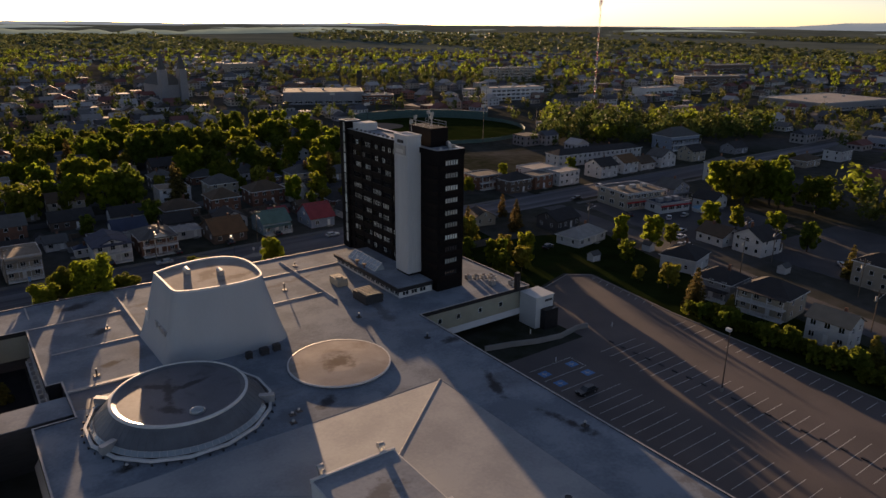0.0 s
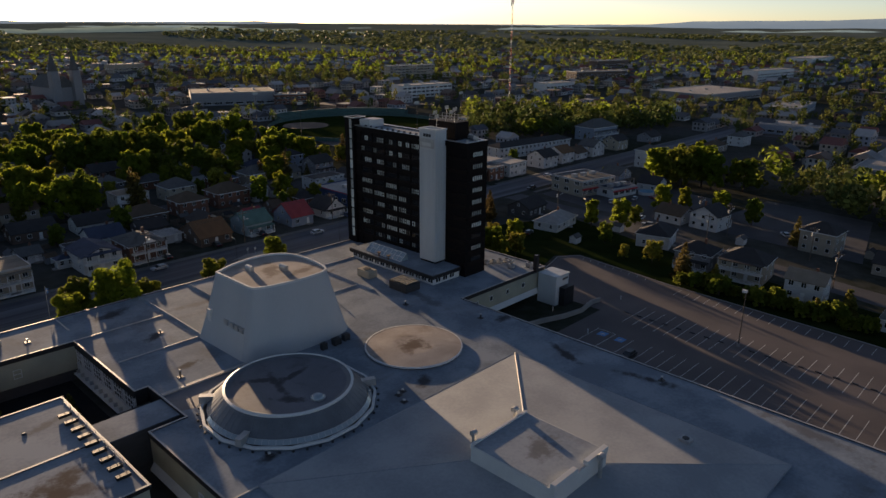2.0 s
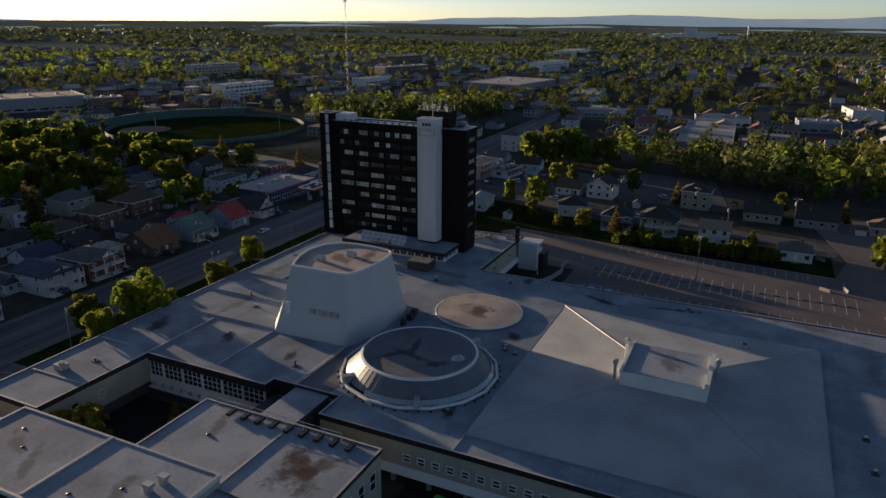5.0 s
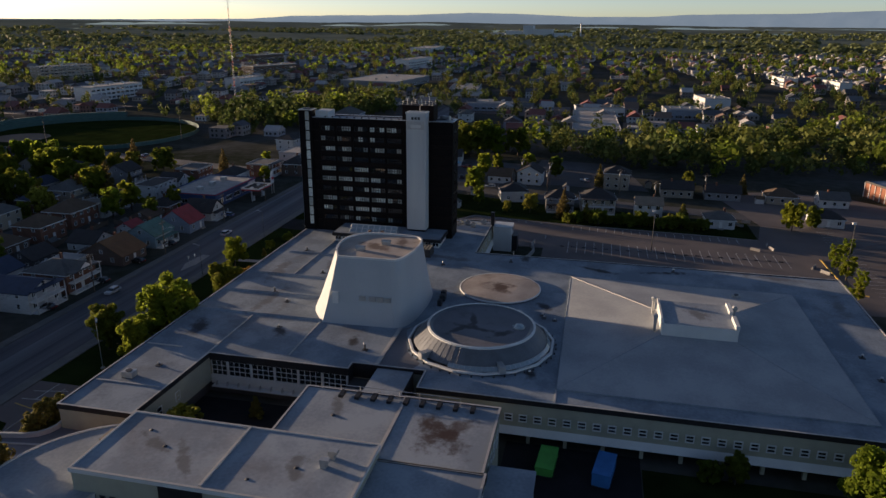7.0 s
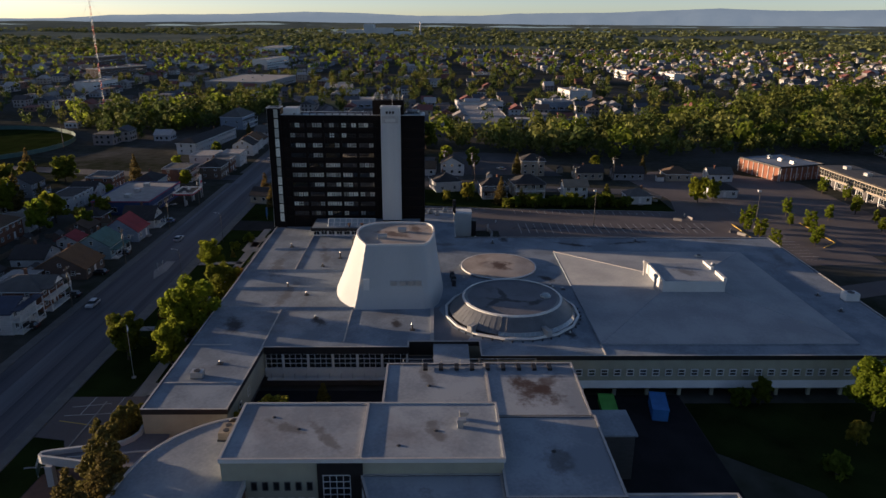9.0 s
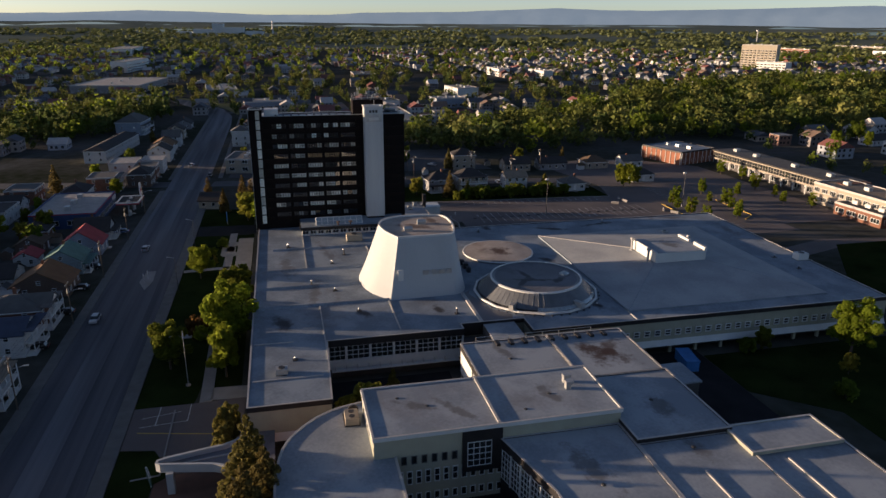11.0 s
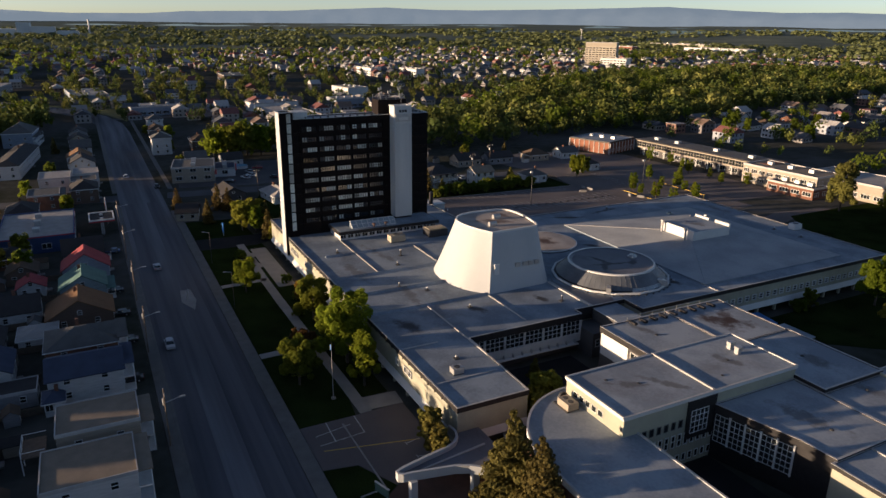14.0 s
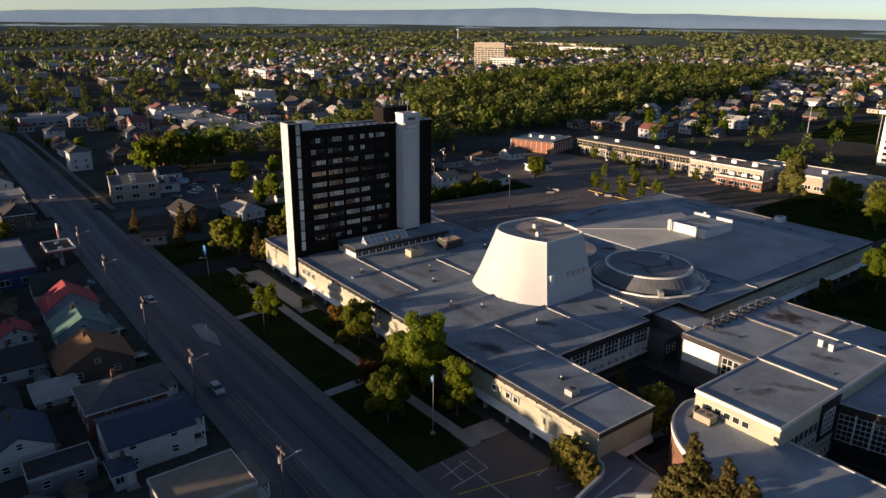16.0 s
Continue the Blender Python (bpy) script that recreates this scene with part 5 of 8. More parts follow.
patch("meadow", [(408, 184), (445, 194.4), (490, 216), (530, 243), (524, 232), (486, 178), (424, 179)], 0.05, M_HAY, "sunlit dry meadow beyond the woods", "meadow")
patch("lot", [(412, 146), (470, 148), (474, 104), (414, 102)], 0.04, M_LOT, "asphalt lot before a warehouse", "lot")
patch("lot", [(330, 455), (390, 430), (370, 520), (320, 500)], 0.04, M_LOT, "wide asphalt lot beside the arena", "lot")
patch("sports_field", [(70, -215), (135, -205), (160, -300), (90, -320)], 0.05, M_GRASS, "shaded mown sports field", "field")
strip("road", [(52, 20), (62, -12), (60, -30), (20, -60), (-30, -75)], 8, 0.04, M_LOT, "asphalt drive at the south end", "drive")
strip("road", [(420, 196), (425, 100), (470, -20)], 8, 0.02, M_ASPHALT, "asphalt road past the warehouses")

# ---- trees ----
def leaf_cloud(blobs, count, size, rng, uneven=0.3):
    """Small leaf clumps, each a bent quad, scattered in the shells of a few ellipsoids."""
    w = np.array([b[3] * b[4] + 0.2 for b in blobs])
    pick = rng.choice(len(blobs), count, p=w / w.sum())
    B = np.array(blobs)[pick]
    d = rng.normal(size=(count, 3))
    d /= np.linalg.norm(d, axis=1)[:, None]
    r = rng.uniform(0.55, 1.08, count) ** 0.7
    c = B[:, :3] + d * r[:, None] * B[:, 3:6]
    out = d + rng.normal(size=(count, 3)) * uneven          # clumps face outwards, unevenly
    out /= np.linalg.norm(out, axis=1)[:, None]
    a = np.cross(out, rng.normal(size=(count, 3)))
    a /= np.linalg.norm(a, axis=1)[:, None]
    b = np.cross(out, a)
    s = size * rng.uniform(0.6, 1.4, count)[:, None]
    n = np.cross(a, b)
    v = np.stack([c - a * s - b * s * 0.7 + n * s * 0.25, c + a * s - b * s * 0.6, c + a * s * 0.9 + b * s * 0.7 + n * s * 0.25, c - a * s * 0.8 + b * s * 0.8], 1)
    return v.reshape(-1, 3)


def quads_mesh(name, v, mat):
    me = bpy.data.meshes.new(name)
    k = len(v) // 4
    me.vertices.add(len(v))
    me.vertices.foreach_set("co", np.asarray(v, dtype=np.float32).ravel())
    me.loops.add(4 * k)
    me.loops.foreach_set("vertex_index", np.arange(4 * k, dtype=np.int32))
    me.polygons.add(k)
    me.polygons.foreach_set("loop_start", np.arange(0, 4 * k, 4, dtype=np.int32))
    me.materials.append(mat)
    me.update(calc_edges=True)
    return me


def trunk_mesh(h, r, limbs, rng):
    mb = MB().tube((0, 0, -0.1), (0, 0, h * 0.5), r, r * 0.7, 8).tube((0, 0, h * 0.5), (0.2, 0.1, h * 0.85), r * 0.7, r * 0.2, 7)
    for k in range(limbs):
        a, z = rng.uniform(0, 6.283), h * rng.uniform(0.28, 0.6)
        L = h * rng.uniform(0.2, 0.35)
        mb.tube((0, 0, z), (L * math.cos(a), L * math.sin(a), z + L * 0.8), r * 0.4, r * 0.1, 5)
    return mb


TREES = {}


def tree_kind(key, h, w, mat, count, size, seed, label, conifer=False, name="tree"):
    rng = np.random.default_rng(seed)
    if conifer:
        blobs = []
        tiers = 15 if h > 8 else 8
        for k in range(tiers):
            t = k / tiers
            r_ = w / 2 * (1 - t) ** 0.85
            blobs.append((0, 0, h * (0.10 + 0.86 * t), r_ * 0.42 + 0.12, r_ * 0.42 + 0.12, h * 0.045))
            for j in range(7 if t < 0.7 else 4):
                a = rng.uniform(0, 6.283)
                q = r_ * rng.uniform(0.5, 0.8)
                blobs.append((q * math.cos(a), q * math.sin(a), h * (0.10 + 0.86 * t) - q * 0.22, r_ * 0.26 + 0.1, r_ * 0.26 + 0.1, h * 0.016 + 0.08))
    else:
        blobs = [(0, 0, h * 0.56, w * 0.32, w * 0.32, h * 0.36)]
        for k in range(44):
            a, rr = rng.uniform(0, 6.283), w * rng.uniform(0.14, 0.43)
            zz = rng.uniform(0.22, 0.92)
            rr *= 1.0 - 0.75 * max(0.0, zz - 0.55)
            s = w * rng.uniform(0.06, 0.125)
            blobs.append((rr * math.cos(a), rr * math.sin(a), h * zz, s, s, s * rng.uniform(0.8, 1.3)))
    crown = quads_mesh("crown", leaf_cloud(blobs, count, size, rng), mat)
    tr = trunk_mesh(h, max(0.15, h * 0.022), 0 if conifer else 6, rng).mesh("trunk")
    tr.materials.append(M_BARK)
    TREES[key] = (tr, crown, label, name)


tree_kind("maple", 11, 9, M_LEAF, 9500, 0.18, 1, "broad maple with fresh yellow-green leaves on the lawn")
tree_kind("maple2", 10, 8, M_LEAF2, 8500, 0.18, 2, "rounded leafy tree with mid-green crown")
tree_kind("lime", 12, 7, M_LEAF, 8500, 0.18, 3, "upright leafy tree with bright green crown")
tree_kind("yellow", 9, 7.5, M_LEAF3, 4600, 0.2, 4, "small tree with yellow spring leaves")
tree_kind("big", 15, 14, M_LEAF2, 7500, 0.30, 5, "large spreading tree with a dense green crown")
tree_kind("big2", 14, 12, M_LEAF, 7000, 0.30, 6, "large tree with a sunlit yellow-green crown")
tree_kind("spruce", 15, 11.5, M_NEEDLE, 14000, 0.17, 7, "tall brownish spruce with drooping boughs", True, "spruce_tree")
tree_kind("cedar", 5, 3.6, M_CEDAR, 3600, 0.13, 8, "clipped upright cedar shrub", True, "cedar_shrub")
tree_kind("hedge", 6.6, 3.4, M_CEDAR, 5200, 0.13, 18, "tall rounded golden-green cedar by the entrance ramp", name="cedar_shrub")
tree_kind("orange", 4.6, 4.2, M_COPPER, 2200, 0.15, 12, "small tree with orange-brown leaves against the front", name="tree")
tree_kind("rust", 3.2, 4.5, M_RUST, 700, 0.2, 9, "low shrub with reddish-brown leaves", name="shrub")
tree_kind("bush", 2.2, 3.0, M_LEAF2, 500, 0.18, 10, "low green shrub in the grass", name="shrub")
tree_kind("poplar", 19, 12.5, M_WOODLEAF, 6500, 0.27, 13, "tall airy poplar with olive-green leaves on the south lawn")
tree_kind("young", 5.5, 3.4, M_LEAF, 700, 0.2, 11, "young street tree with thin green crown")


for key_, h_, w_, mat_, label_ in (("maple", 11, 9, M_LEAF, "broad leafy garden tree with yellow-green crown"), ("maple2", 10, 8, M_LEAF2, "rounded leafy garden tree with mid-green crown"), ("lime", 12, 7, M_LEAF, "upright leafy garden tree with bright green crown"),
                                  ("yellow", 9, 7.5, M_LEAF3, "small garden tree with yellow spring leaves"), ("big", 15, 14, M_LEAF2, "large spreading garden tree with a dense green crown"), ("big2", 14, 12, M_LEAF, "large garden tree with a yellow-green crown")):
    tree_kind(key_ + "_garden", h_, w_, mat_, 1300, 0.041 * h_, 60 + h_, label_)
tree_kind("spruce_garden", 15, 8.5, M_NEEDLE, 1800, 0.30, 70, "tall dark garden spruce", True, "spruce_tree")


def tree(key, x, y, s=1.0, group="", z=0.0):
    tr, cr, label, name = TREES[key + "_garden" if group == "garden trees" else key]
    r = random.Random(int(x * 7 + y * 13))
    t = thing(name, label, "tree" if name != "shrub" else "shrub", group or name + "s", at=(x, y, z), turn=r.uniform(0, 360))
    t.scale = (s * r.uniform(0.92, 1.08), s * r.uniform(0.92, 1.08), s)
    part("trunk", tr, M_BARK, t)
    part("crown", cr, None, t)
    return t


# ---- houses ----
HOUSE_COUNT = [0]


def house(x, y, w, d, h, roof, wall, shingle, turn=0.0, porch="", label="", pitch=0.55, base=0.0):
    """w along the house's own x, d deep; its front looks to its own -y. roof: 'gable', 'cross' (gable to the front), 'hip' or 'flat'."""
    HOUSE_COUNT[0] += 1
    storeys = "two-storey" if h > 4.4 else "one-storey"
    kind = {"gable": "gabled", "cross": "front-gabled", "hip": "hipped", "flat": "flat-roofed"}[roof]
    b = thing("house", label or f"{storeys} {kind} house with {wall} walls and {shingle} roof", "house", "houses", at=(x, y, 0), turn=turn)
    wm, rm = M_SIDING[wall], M_SHINGLE[shingle]
    part("wall", MB().box(-w / 2, -d / 2, -0.1, w / 2, d / 2, h), wm, b)
    o, t = 0.45, 0.22
    if roof == "gable":
        rise = d / 2 * pitch
        for sx in (-1, 1):
            part("gable", MB().add([(sx * w / 2, -d / 2, h), (sx * w / 2, d / 2, h), (sx * w / 2, 0, h + rise)], [(0, 1, 2)]), wm, b)
        for sy in (-1, 1):
            e = sy * (d / 2 + o)
            z0 = h - o * pitch
            q = [(-w / 2 - o, e, z0), (w / 2 + o, e, z0), (w / 2 + o, 0, h + rise), (-w / 2 - o, 0, h + rise)]
            part("roof_slope", MB().add(q + [(px, py, pz + t) for px, py, pz in q], [(0, 1, 2, 3), (7, 6, 5, 4), (0, 4, 5, 1), (1, 5, 6, 2), (3, 7, 4, 0)]), rm, b)
        top = h + rise
    elif roof == "cross":
        rise = w / 2 * pitch
        for sy in (-1, 1):
            part("gable", MB().add([(-w / 2, sy * d / 2, h), (w / 2, sy * d / 2, h), (0, sy * d / 2, h + rise)], [(0, 1, 2)]), wm, b)
        for sx in (-1, 1):
            e = sx * (w / 2 + o)
            z0 = h - o * pitch
            q = [(e, -d / 2 - o, z0), (e, d / 2 + o, z0), (0, d / 2 + o, h + rise), (0, -d / 2 - o, h + rise)]
            part("roof_slope", MB().add(q + [(px, py, pz + t) for px, py, pz in q], [(0, 1, 2, 3), (7, 6, 5, 4), (0, 4, 5, 1), (1, 5, 6, 2), (3, 7, 4, 0)]), rm, b)
        top = h + rise
    elif roof == "hip":
        rise = min(w, d) / 2 * pitch
        a, c = w / 2 + o, d / 2 + o
        rl = max(0.0, (w - d) / 2) + 0.3
        rd = max(0.0, (d - w) / 2) + 0.01
        lo = [(-a, -c, h - 0.1), (a, -c, h - 0.1), (a, c, h - 0.1), (-a, c, h - 0.1)]
        hi = [(-rl, -rd, h + rise), (rl, -rd, h + rise), (rl, rd, h + rise), (-rl, rd, h + rise)]
        part("roof", MB().add(lo + hi, [(0, 1, 5, 4), (1, 2, 6, 5), (2, 3, 7, 6), (3, 0, 4, 7), (4, 5, 6, 7), (3, 2, 1, 0)]), rm, b)
        part("eave", edge_band([(-a, -c), (a, -c), (a, c), (-a, c)], h - 0.3, h - 0.08, 0.0, 0.4), M_FRAME, b)
        top = h + rise
    else:
        part("roof", MB().box(-w / 2 - 0.1, -d / 2 - 0.1, h, w / 2 + 0.1, d / 2 + 0.1, h + 0.15), rm, b)
        part("roof_edge", edge_band(rect(-w / 2 - 0.1, -d / 2 - 0.1, w / 2 + 0.1, d / 2 + 0.1), h - 0.25, h + 0.32, 0.05, 0.12), M_CURB, b)
        top = h
    n = max(2, int(w / 3.0))
    floors = 2 if h > 4.4 else 1
    for f in range(floors):
        z = 1.1 + f * 2.75
        for i in range(n):
            c = -w / 2 + w * (i + 0.5) / n
            if not (f == 0 and i == n // 2) and not (y > 265 and turn > 170):
                wall_window("window", b, c, -d / 2, z, 1.2, 1.3, "-y", 2, 1)
            if not (y > 265 and abs(turn) < 10):
                wall_window("window", b, c, d / 2, z, 1.1, 1.2, "+y", 1, 1)
        for k in range(2):
            c = -d / 4 + k * d / 2
            if not (x > 20 and y > 265 and turn > 170):
                wall_window("window", b, -w / 2, c, z, 1.0, 1.2, "-x", 1, 2)
            if not (x > 20 and y > 265 and abs(turn) < 10):
                wall_window("window", b, w / 2, c, z, 1.0, 1.2, "+x", 1, 2)
    if roof == "cross":
        wall_window("window", b, 0, -d / 2, h + 0.5, 1.0, 1.1, "-y", 1, 2)
    if roof == "gable":
        wall_window("window", b, -w / 2, 0, h + 0.4, 0.9, 1.0, "-x", 1, 2)
    c = -w / 2 + w * (n // 2 + 0.5) / n
    dr = part("door", MB().box(c - 0.5, -d / 2 - 0.06, 0.3, c + 0.5, -d / 2 + 0.02, 2.4), M_FRAME, b)
    part("door_handle", MB().box(c + 0.34, -d / 2 - 0.12, 1.25, c + 0.42, -d / 2 - 0.06, 1.4), M_METAL, dr)
    part("step", MB().box(c - 0.9, -d / 2 - 1.2, 0, c + 0.9, -d / 2, 0.3), M_WALK, b)
    if porch:
        depth = 1.9
        for f in range(floors if porch == "balcony" else 1):
            z = 0.3 + f * 2.75
            part("porch_floor", MB().box(-w / 2 + 0.3, -d / 2 - depth, z - 0.25, w / 2 - 0.3, -d / 2, z), M_FRAME, b)
            rail = MB()
            rail.box(-w / 2 + 0.3, -d / 2 - depth, z + 0.85, w / 2 - 0.3, -d / 2 - depth + 0.08, z + 0.95)
            for i in range(int(w / 0.45)):
                px = -w / 2 + 0.35 + i * 0.45
                rail.box(px - 0.03, -d / 2 - depth, z, px + 0.03, -d / 2 - depth + 0.06, z + 0.9)
            part("railing", rail, M_FRAME, b)
        zt = 0.3 + (floors if porch == "balcony" else 1) * 2.75 - 0.3
        part("porch_roof", MB().box(-w / 2 + 0.2, -d / 2 - depth - 0.2, zt, w / 2 - 0.2, -d / 2, zt + 0.2), rm, b)
        for i in range(4):
            px = -w / 2 + 0.45 + i * (w - 0.9) / 3
            part("porch_post", MB().box(px - 0.08, -d / 2 - depth, 0, px + 0.08, -d / 2 - depth + 0.16, zt), M_FRAME, b)
    if roof != "flat" and HOUSE_COUNT[0] % 3 != 0:
        part("chimney", MB().box(w * 0.18 - 0.3, 0.2, h, w * 0.18 + 0.3, 0.8, top + 0.9), M_BRICK, b)
    return b


# the row across the main street (fronts look south to the street)
house(-0.3, 214.2, 10.4, 12, 5.8, "flat", "white", "tan", 0, "balcony", "two-storey white flat-roofed house with stained roof and front balconies")
house(12.3, 212.6, 9.2, 11.6, 6.4, "flat", "beige", "tan", 0, "balcony", "two-storey flat-roofed house with brown walls and white balconies")
house(34.8, 214.2, 10, 12.2, 5.0, "cross", "white", "blue", 0, "balcony", "two-storey pale house with a dark blue roof and porch", 0.38)
house(28.6, 219.5, 3.0, 4.5, 2.8, "hip", "white", "blue", -90, "", "small white bay annex with a blue hipped roof")
BRICK_HOUSE = house(47.6, 214.6, 10.4, 12.6, 5.2, "hip", "brick", "grey", 0, "balcony", "two-storey brick house with grey hipped roof and white porch", 0.42)
house(59.5, 223, 7.5, 7, 2.9, "hip", "white", "pale", 0, "", "low white house wing with a pale hipped roof and square windows", 0.3)
house(69, 214.9, 10.5, 13.2, 3.0, "gable", "brown", "orange", 0, "", "one-and-a-half-storey brown house with a wide orange-brown roof", 0.56)
house(84.7, 214.0, 9.5, 10, 3.9, "gable", "teal", "teal", 0, "porch", "two-storey pale house with a green gable roof and porch", 0.6)
house(100.6, 213.2, 8.6, 11, 3.4, "gable", "blue", "red", 0, "", "two-storey grey-blue house with a bright red gable roof", 0.7)
def front_gable(b, w, d, h, rise, reach):
    """A white pediment with its own little roof over the middle of a front."""
    y0, y1 = -d / 2 - reach, -d / 2 + rise * 2.2
    part("pediment", MB().add([(-w / 2, y0, h), (w / 2, y0, h), (0, y0, h + rise), (-w / 2, y0 + 0.2, h), (w / 2, y0 + 0.2, h), (0, y0 + 0.2, h + rise)], [(0, 1, 2), (5, 4, 3), (0, 3, 4, 1)]), M_FRAME, b)
    for s in (-1, 1):
        q = [(s * (w / 2 + 0.3), y0 - 0.25, h - 0.15), (s * (w / 2 + 0.3), y1, h - 0.15), (0, y1, h + rise + 0.1), (0, y0 - 0.25, h + rise + 0.1)]
        part("roof_slope", MB().add(q + [(px, py, pz + 0.16) for px, py, pz in q], [(0, 1, 2, 3), (7, 6, 5, 4), (0, 4, 5, 1), (1, 5, 6, 2), (2, 6, 7, 3), (3, 7, 4, 0)]), M_SHINGLE["grey"], b)


front_gable(BRICK_HOUSE, 6.0, 12.6, 5.2, 2.0, 1.6)
# back-lot houses, garages and sheds behind the row
for a in ((34.3, 226.7, 5.4, 9, 3.0, "flat", "grey", "black"), (43.8, 231, 10, 9, 4.0, "gable", "white", "blue"), (59, 233, 9, 8, 3.2, "gable", "dark", "black"), (75.5, 227.5, 9, 9, 3.2, "cross", "white", "black"),
          (91.5, 225.5, 6, 6, 2.8, "gable", "white", "red"), (104, 228, 8, 7, 3.0, "gable", "brown", "brown"), (118, 231, 8, 8, 3.2, "hip", "brick", "black"), (12, 231, 8, 7, 2.8, "gable", "dark", "black"),
          (-4, 229, 7, 7, 2.8, "hip", "grey", "black"), (23, 232, 6, 6, 2.6, "gable", "white", "grey"), (-22, 229, 8, 6, 2.8, "gable", "beige", "brown"), (-45, 230, 8, 7, 2.8, "gable", "white", "grey")):
    house(*a)


def garden_shed(x, y, turn, wall, roof, label):
    s = thing("garden_shed", label, "shed", "garden sheds", at=(x, y, 0), turn=turn)
    part("wall", MB().box(-1.5, -1.2, 0, 1.5, 1.2, 2.0), M_SIDING[wall], s)
    for sy in (-1, 1):
        q = [(-1.7, sy * 1.45, 1.9), (1.7, sy * 1.45, 1.9), (1.7, 0, 2.9), (-1.7, 0, 2.9)]
        part("roof_slope", MB().add(q + [(px, py, pz + 0.1) for px, py, pz in q], [(0, 1, 2, 3), (7, 6, 5, 4), (0, 4, 5, 1), (1, 5, 6, 2), (3, 7, 4, 0)]), M_SHINGLE[roof], s)
    for sx in (-1.5, 1.5):
        part("gable", MB().add([(sx, -1.2, 2.0), (sx, 1.2, 2.0), (sx, 0, 2.8)], [(0, 1, 2)]), M_SIDING[wall], s)
    part("door", MB().box(-0.45, -1.26, 0.05, 0.45, -1.2, 1.8), M_FRAME, s)


rs = random.Random(61)
for x, y in ((27, 226), (51, 228), (68, 224), (86, 232), (98, 233), (112, 224), (2, 226), (17, 225), (-12, 225), (-35, 226), (130, 236), (55, 241), (74, 240), (20, 241), (0, 241), (95, 241), (150, 131), (171, 128), (186, 93), (183, 20), (200, 60)):
    garden_shed(x, y, rs.choice([0, 90, 180, 3]), rs.choice(["white", "grey", "beige", "brown"]), rs.choice(["black", "grey", "brown"]), "small gabled garden shed in a back yard")


def board_fence(x0, y0, x1, y1):
    f = thing("board_fence", "grey weathered board fence between back yards", "fence", "board fences", at=(x0, y0, 0), turn=math.degrees(math.atan2(y1 - y0, x1 - x0)))
    L = math.hypot(x1 - x0, y1 - y0)
    n = max(2, int(L / 2.4))
    for i in range(n):
        a, b = L * i / n, L * (i + 1) / n
        part("panel", MB().box(a + 0.06, -0.03, 0.1, b - 0.06, 0.03, 1.6), M_WOODPOLE, f)
        part("post", MB().box(a - 0.06, -0.06, 0, a + 0.06, 0.06, 1.75), M_WOODPOLE, f)


for a in ((16.6, 222, 16.6, 240), (28, 221.5, 28, 240), (41, 222, 41, 226), (55, 221.5, 55, 238), (69, 221, 69, 239), (84.5, 220, 84.5, 239), (99.5, 219, 99.5, 238), (28, 240, 55, 240), (69, 239.4, 99, 239.4), (-7, 222, -7, 238)):
    board_fence(*a)
deck = thing("rear_deck", "white railed timber deck at the back of the flats", "deck", at=(12.4, 221.8, 0))
part("platform", MB().box(-2.8, -1.6, 2.7, 2.8, 1.8, 2.9), M_WOODPOLE, deck)
for sx in (-2.7, 0, 2.7):
    part("post", MB().box(sx - 0.08, 1.6, 0, sx + 0.08, 1.76, 3.9), M_FRAME, deck)
part("railing", MB().box(-2.8, 1.66, 3.75, 2.8, 1.74, 3.85).box(-2.8, 1.66, 3.0, 2.8, 1.74, 3.1).box(-2.8, -1.6, 3.75, -2.72, 1.7, 3.85).box(2.72, -1.6, 3.75, 2.8, 1.7, 3.85), M_FRAME, deck)
house(115.2, 213.6, 8.6, 10, 3.0, "cross", "white", "black", 0, "porch", "one-and-a-half-storey white house with a black front gable", 0.8)
ROW = [(-30, 213, 12, 12, 5.6, "hip", "grey", "black"), (-50, 213, 12, 11, 5.8, "flat", "brick", "grey"), (-68, 214, 12, 11, 3.2, "gable", "white", "grey"), (-88, 213, 11, 11, 5.6, "hip", "beige", "brown")]
for a in ROW:
    house(*a, porch="balcony" if a[4] > 5 else "")
# second row, back to back, and the rows beyond
rr = random.Random(5)
WALLS = ["white", "white", "cream", "grey", "brick", "beige", "brown", "dark", "blue"]
ROOFS = ["black", "black", "grey", "brown", "grey", "blue", "tan"]
for a in ((31, 256, 13, 9, 3.2, "gable", "brown", "black"), (48.6, 252, 12.5, 9, 3.2, "gable", "white", "black"), (65, 250, 12, 10, 3.4, "hip", "brown", "brown"), (80.5, 249.5, 10.5, 10, 5.4, "hip", "brick", "brown"), (97.5, 252, 13, 10.5, 5.6, "hip", "brick", "brown"),
          (108.5, 250.5, 6, 9, 5.0, "flat", "white", "grey"), (119, 252, 9, 9, 3.3, "gable", "white", "black"), (140, 249, 15, 9, 4.8, "flat", "white", "black"), (154.5, 250, 9, 9, 3.2, "cross", "white", "black"), (168, 249, 12, 10, 5.4, "flat", "brick", "grey"), (167, 231, 13, 9, 4.2, "hip", "white", "black")):
    house(*a)
for row_y, x_from, x_to, face in ((249.5, -80, 18, 180), (274, -80, 165, 0), (298, -80, 170, 180), (322, -70, 170, 180), (347, -70, 180, 0), (372, -60, 180, 180)):
    x = x_from + rr.uniform(0, 6)
    while x < x_to:
        w = rr.uniform(8.5, 12)
        house(x, row_y + rr.uniform(-1.5, 1.5), w, rr.uniform(8.5, 10.5), rr.choice([3.1, 3.3, 5.4, 5.6]), rr.choice(["gable", "cross", "hip", "gable", "flat"]), rr.choice(WALLS), rr.choice(ROOFS), face + rr.uniform(-2, 2), "" if rr.random() < 0.6 else "porch")
        x += w + rr.uniform(3.5, 9)
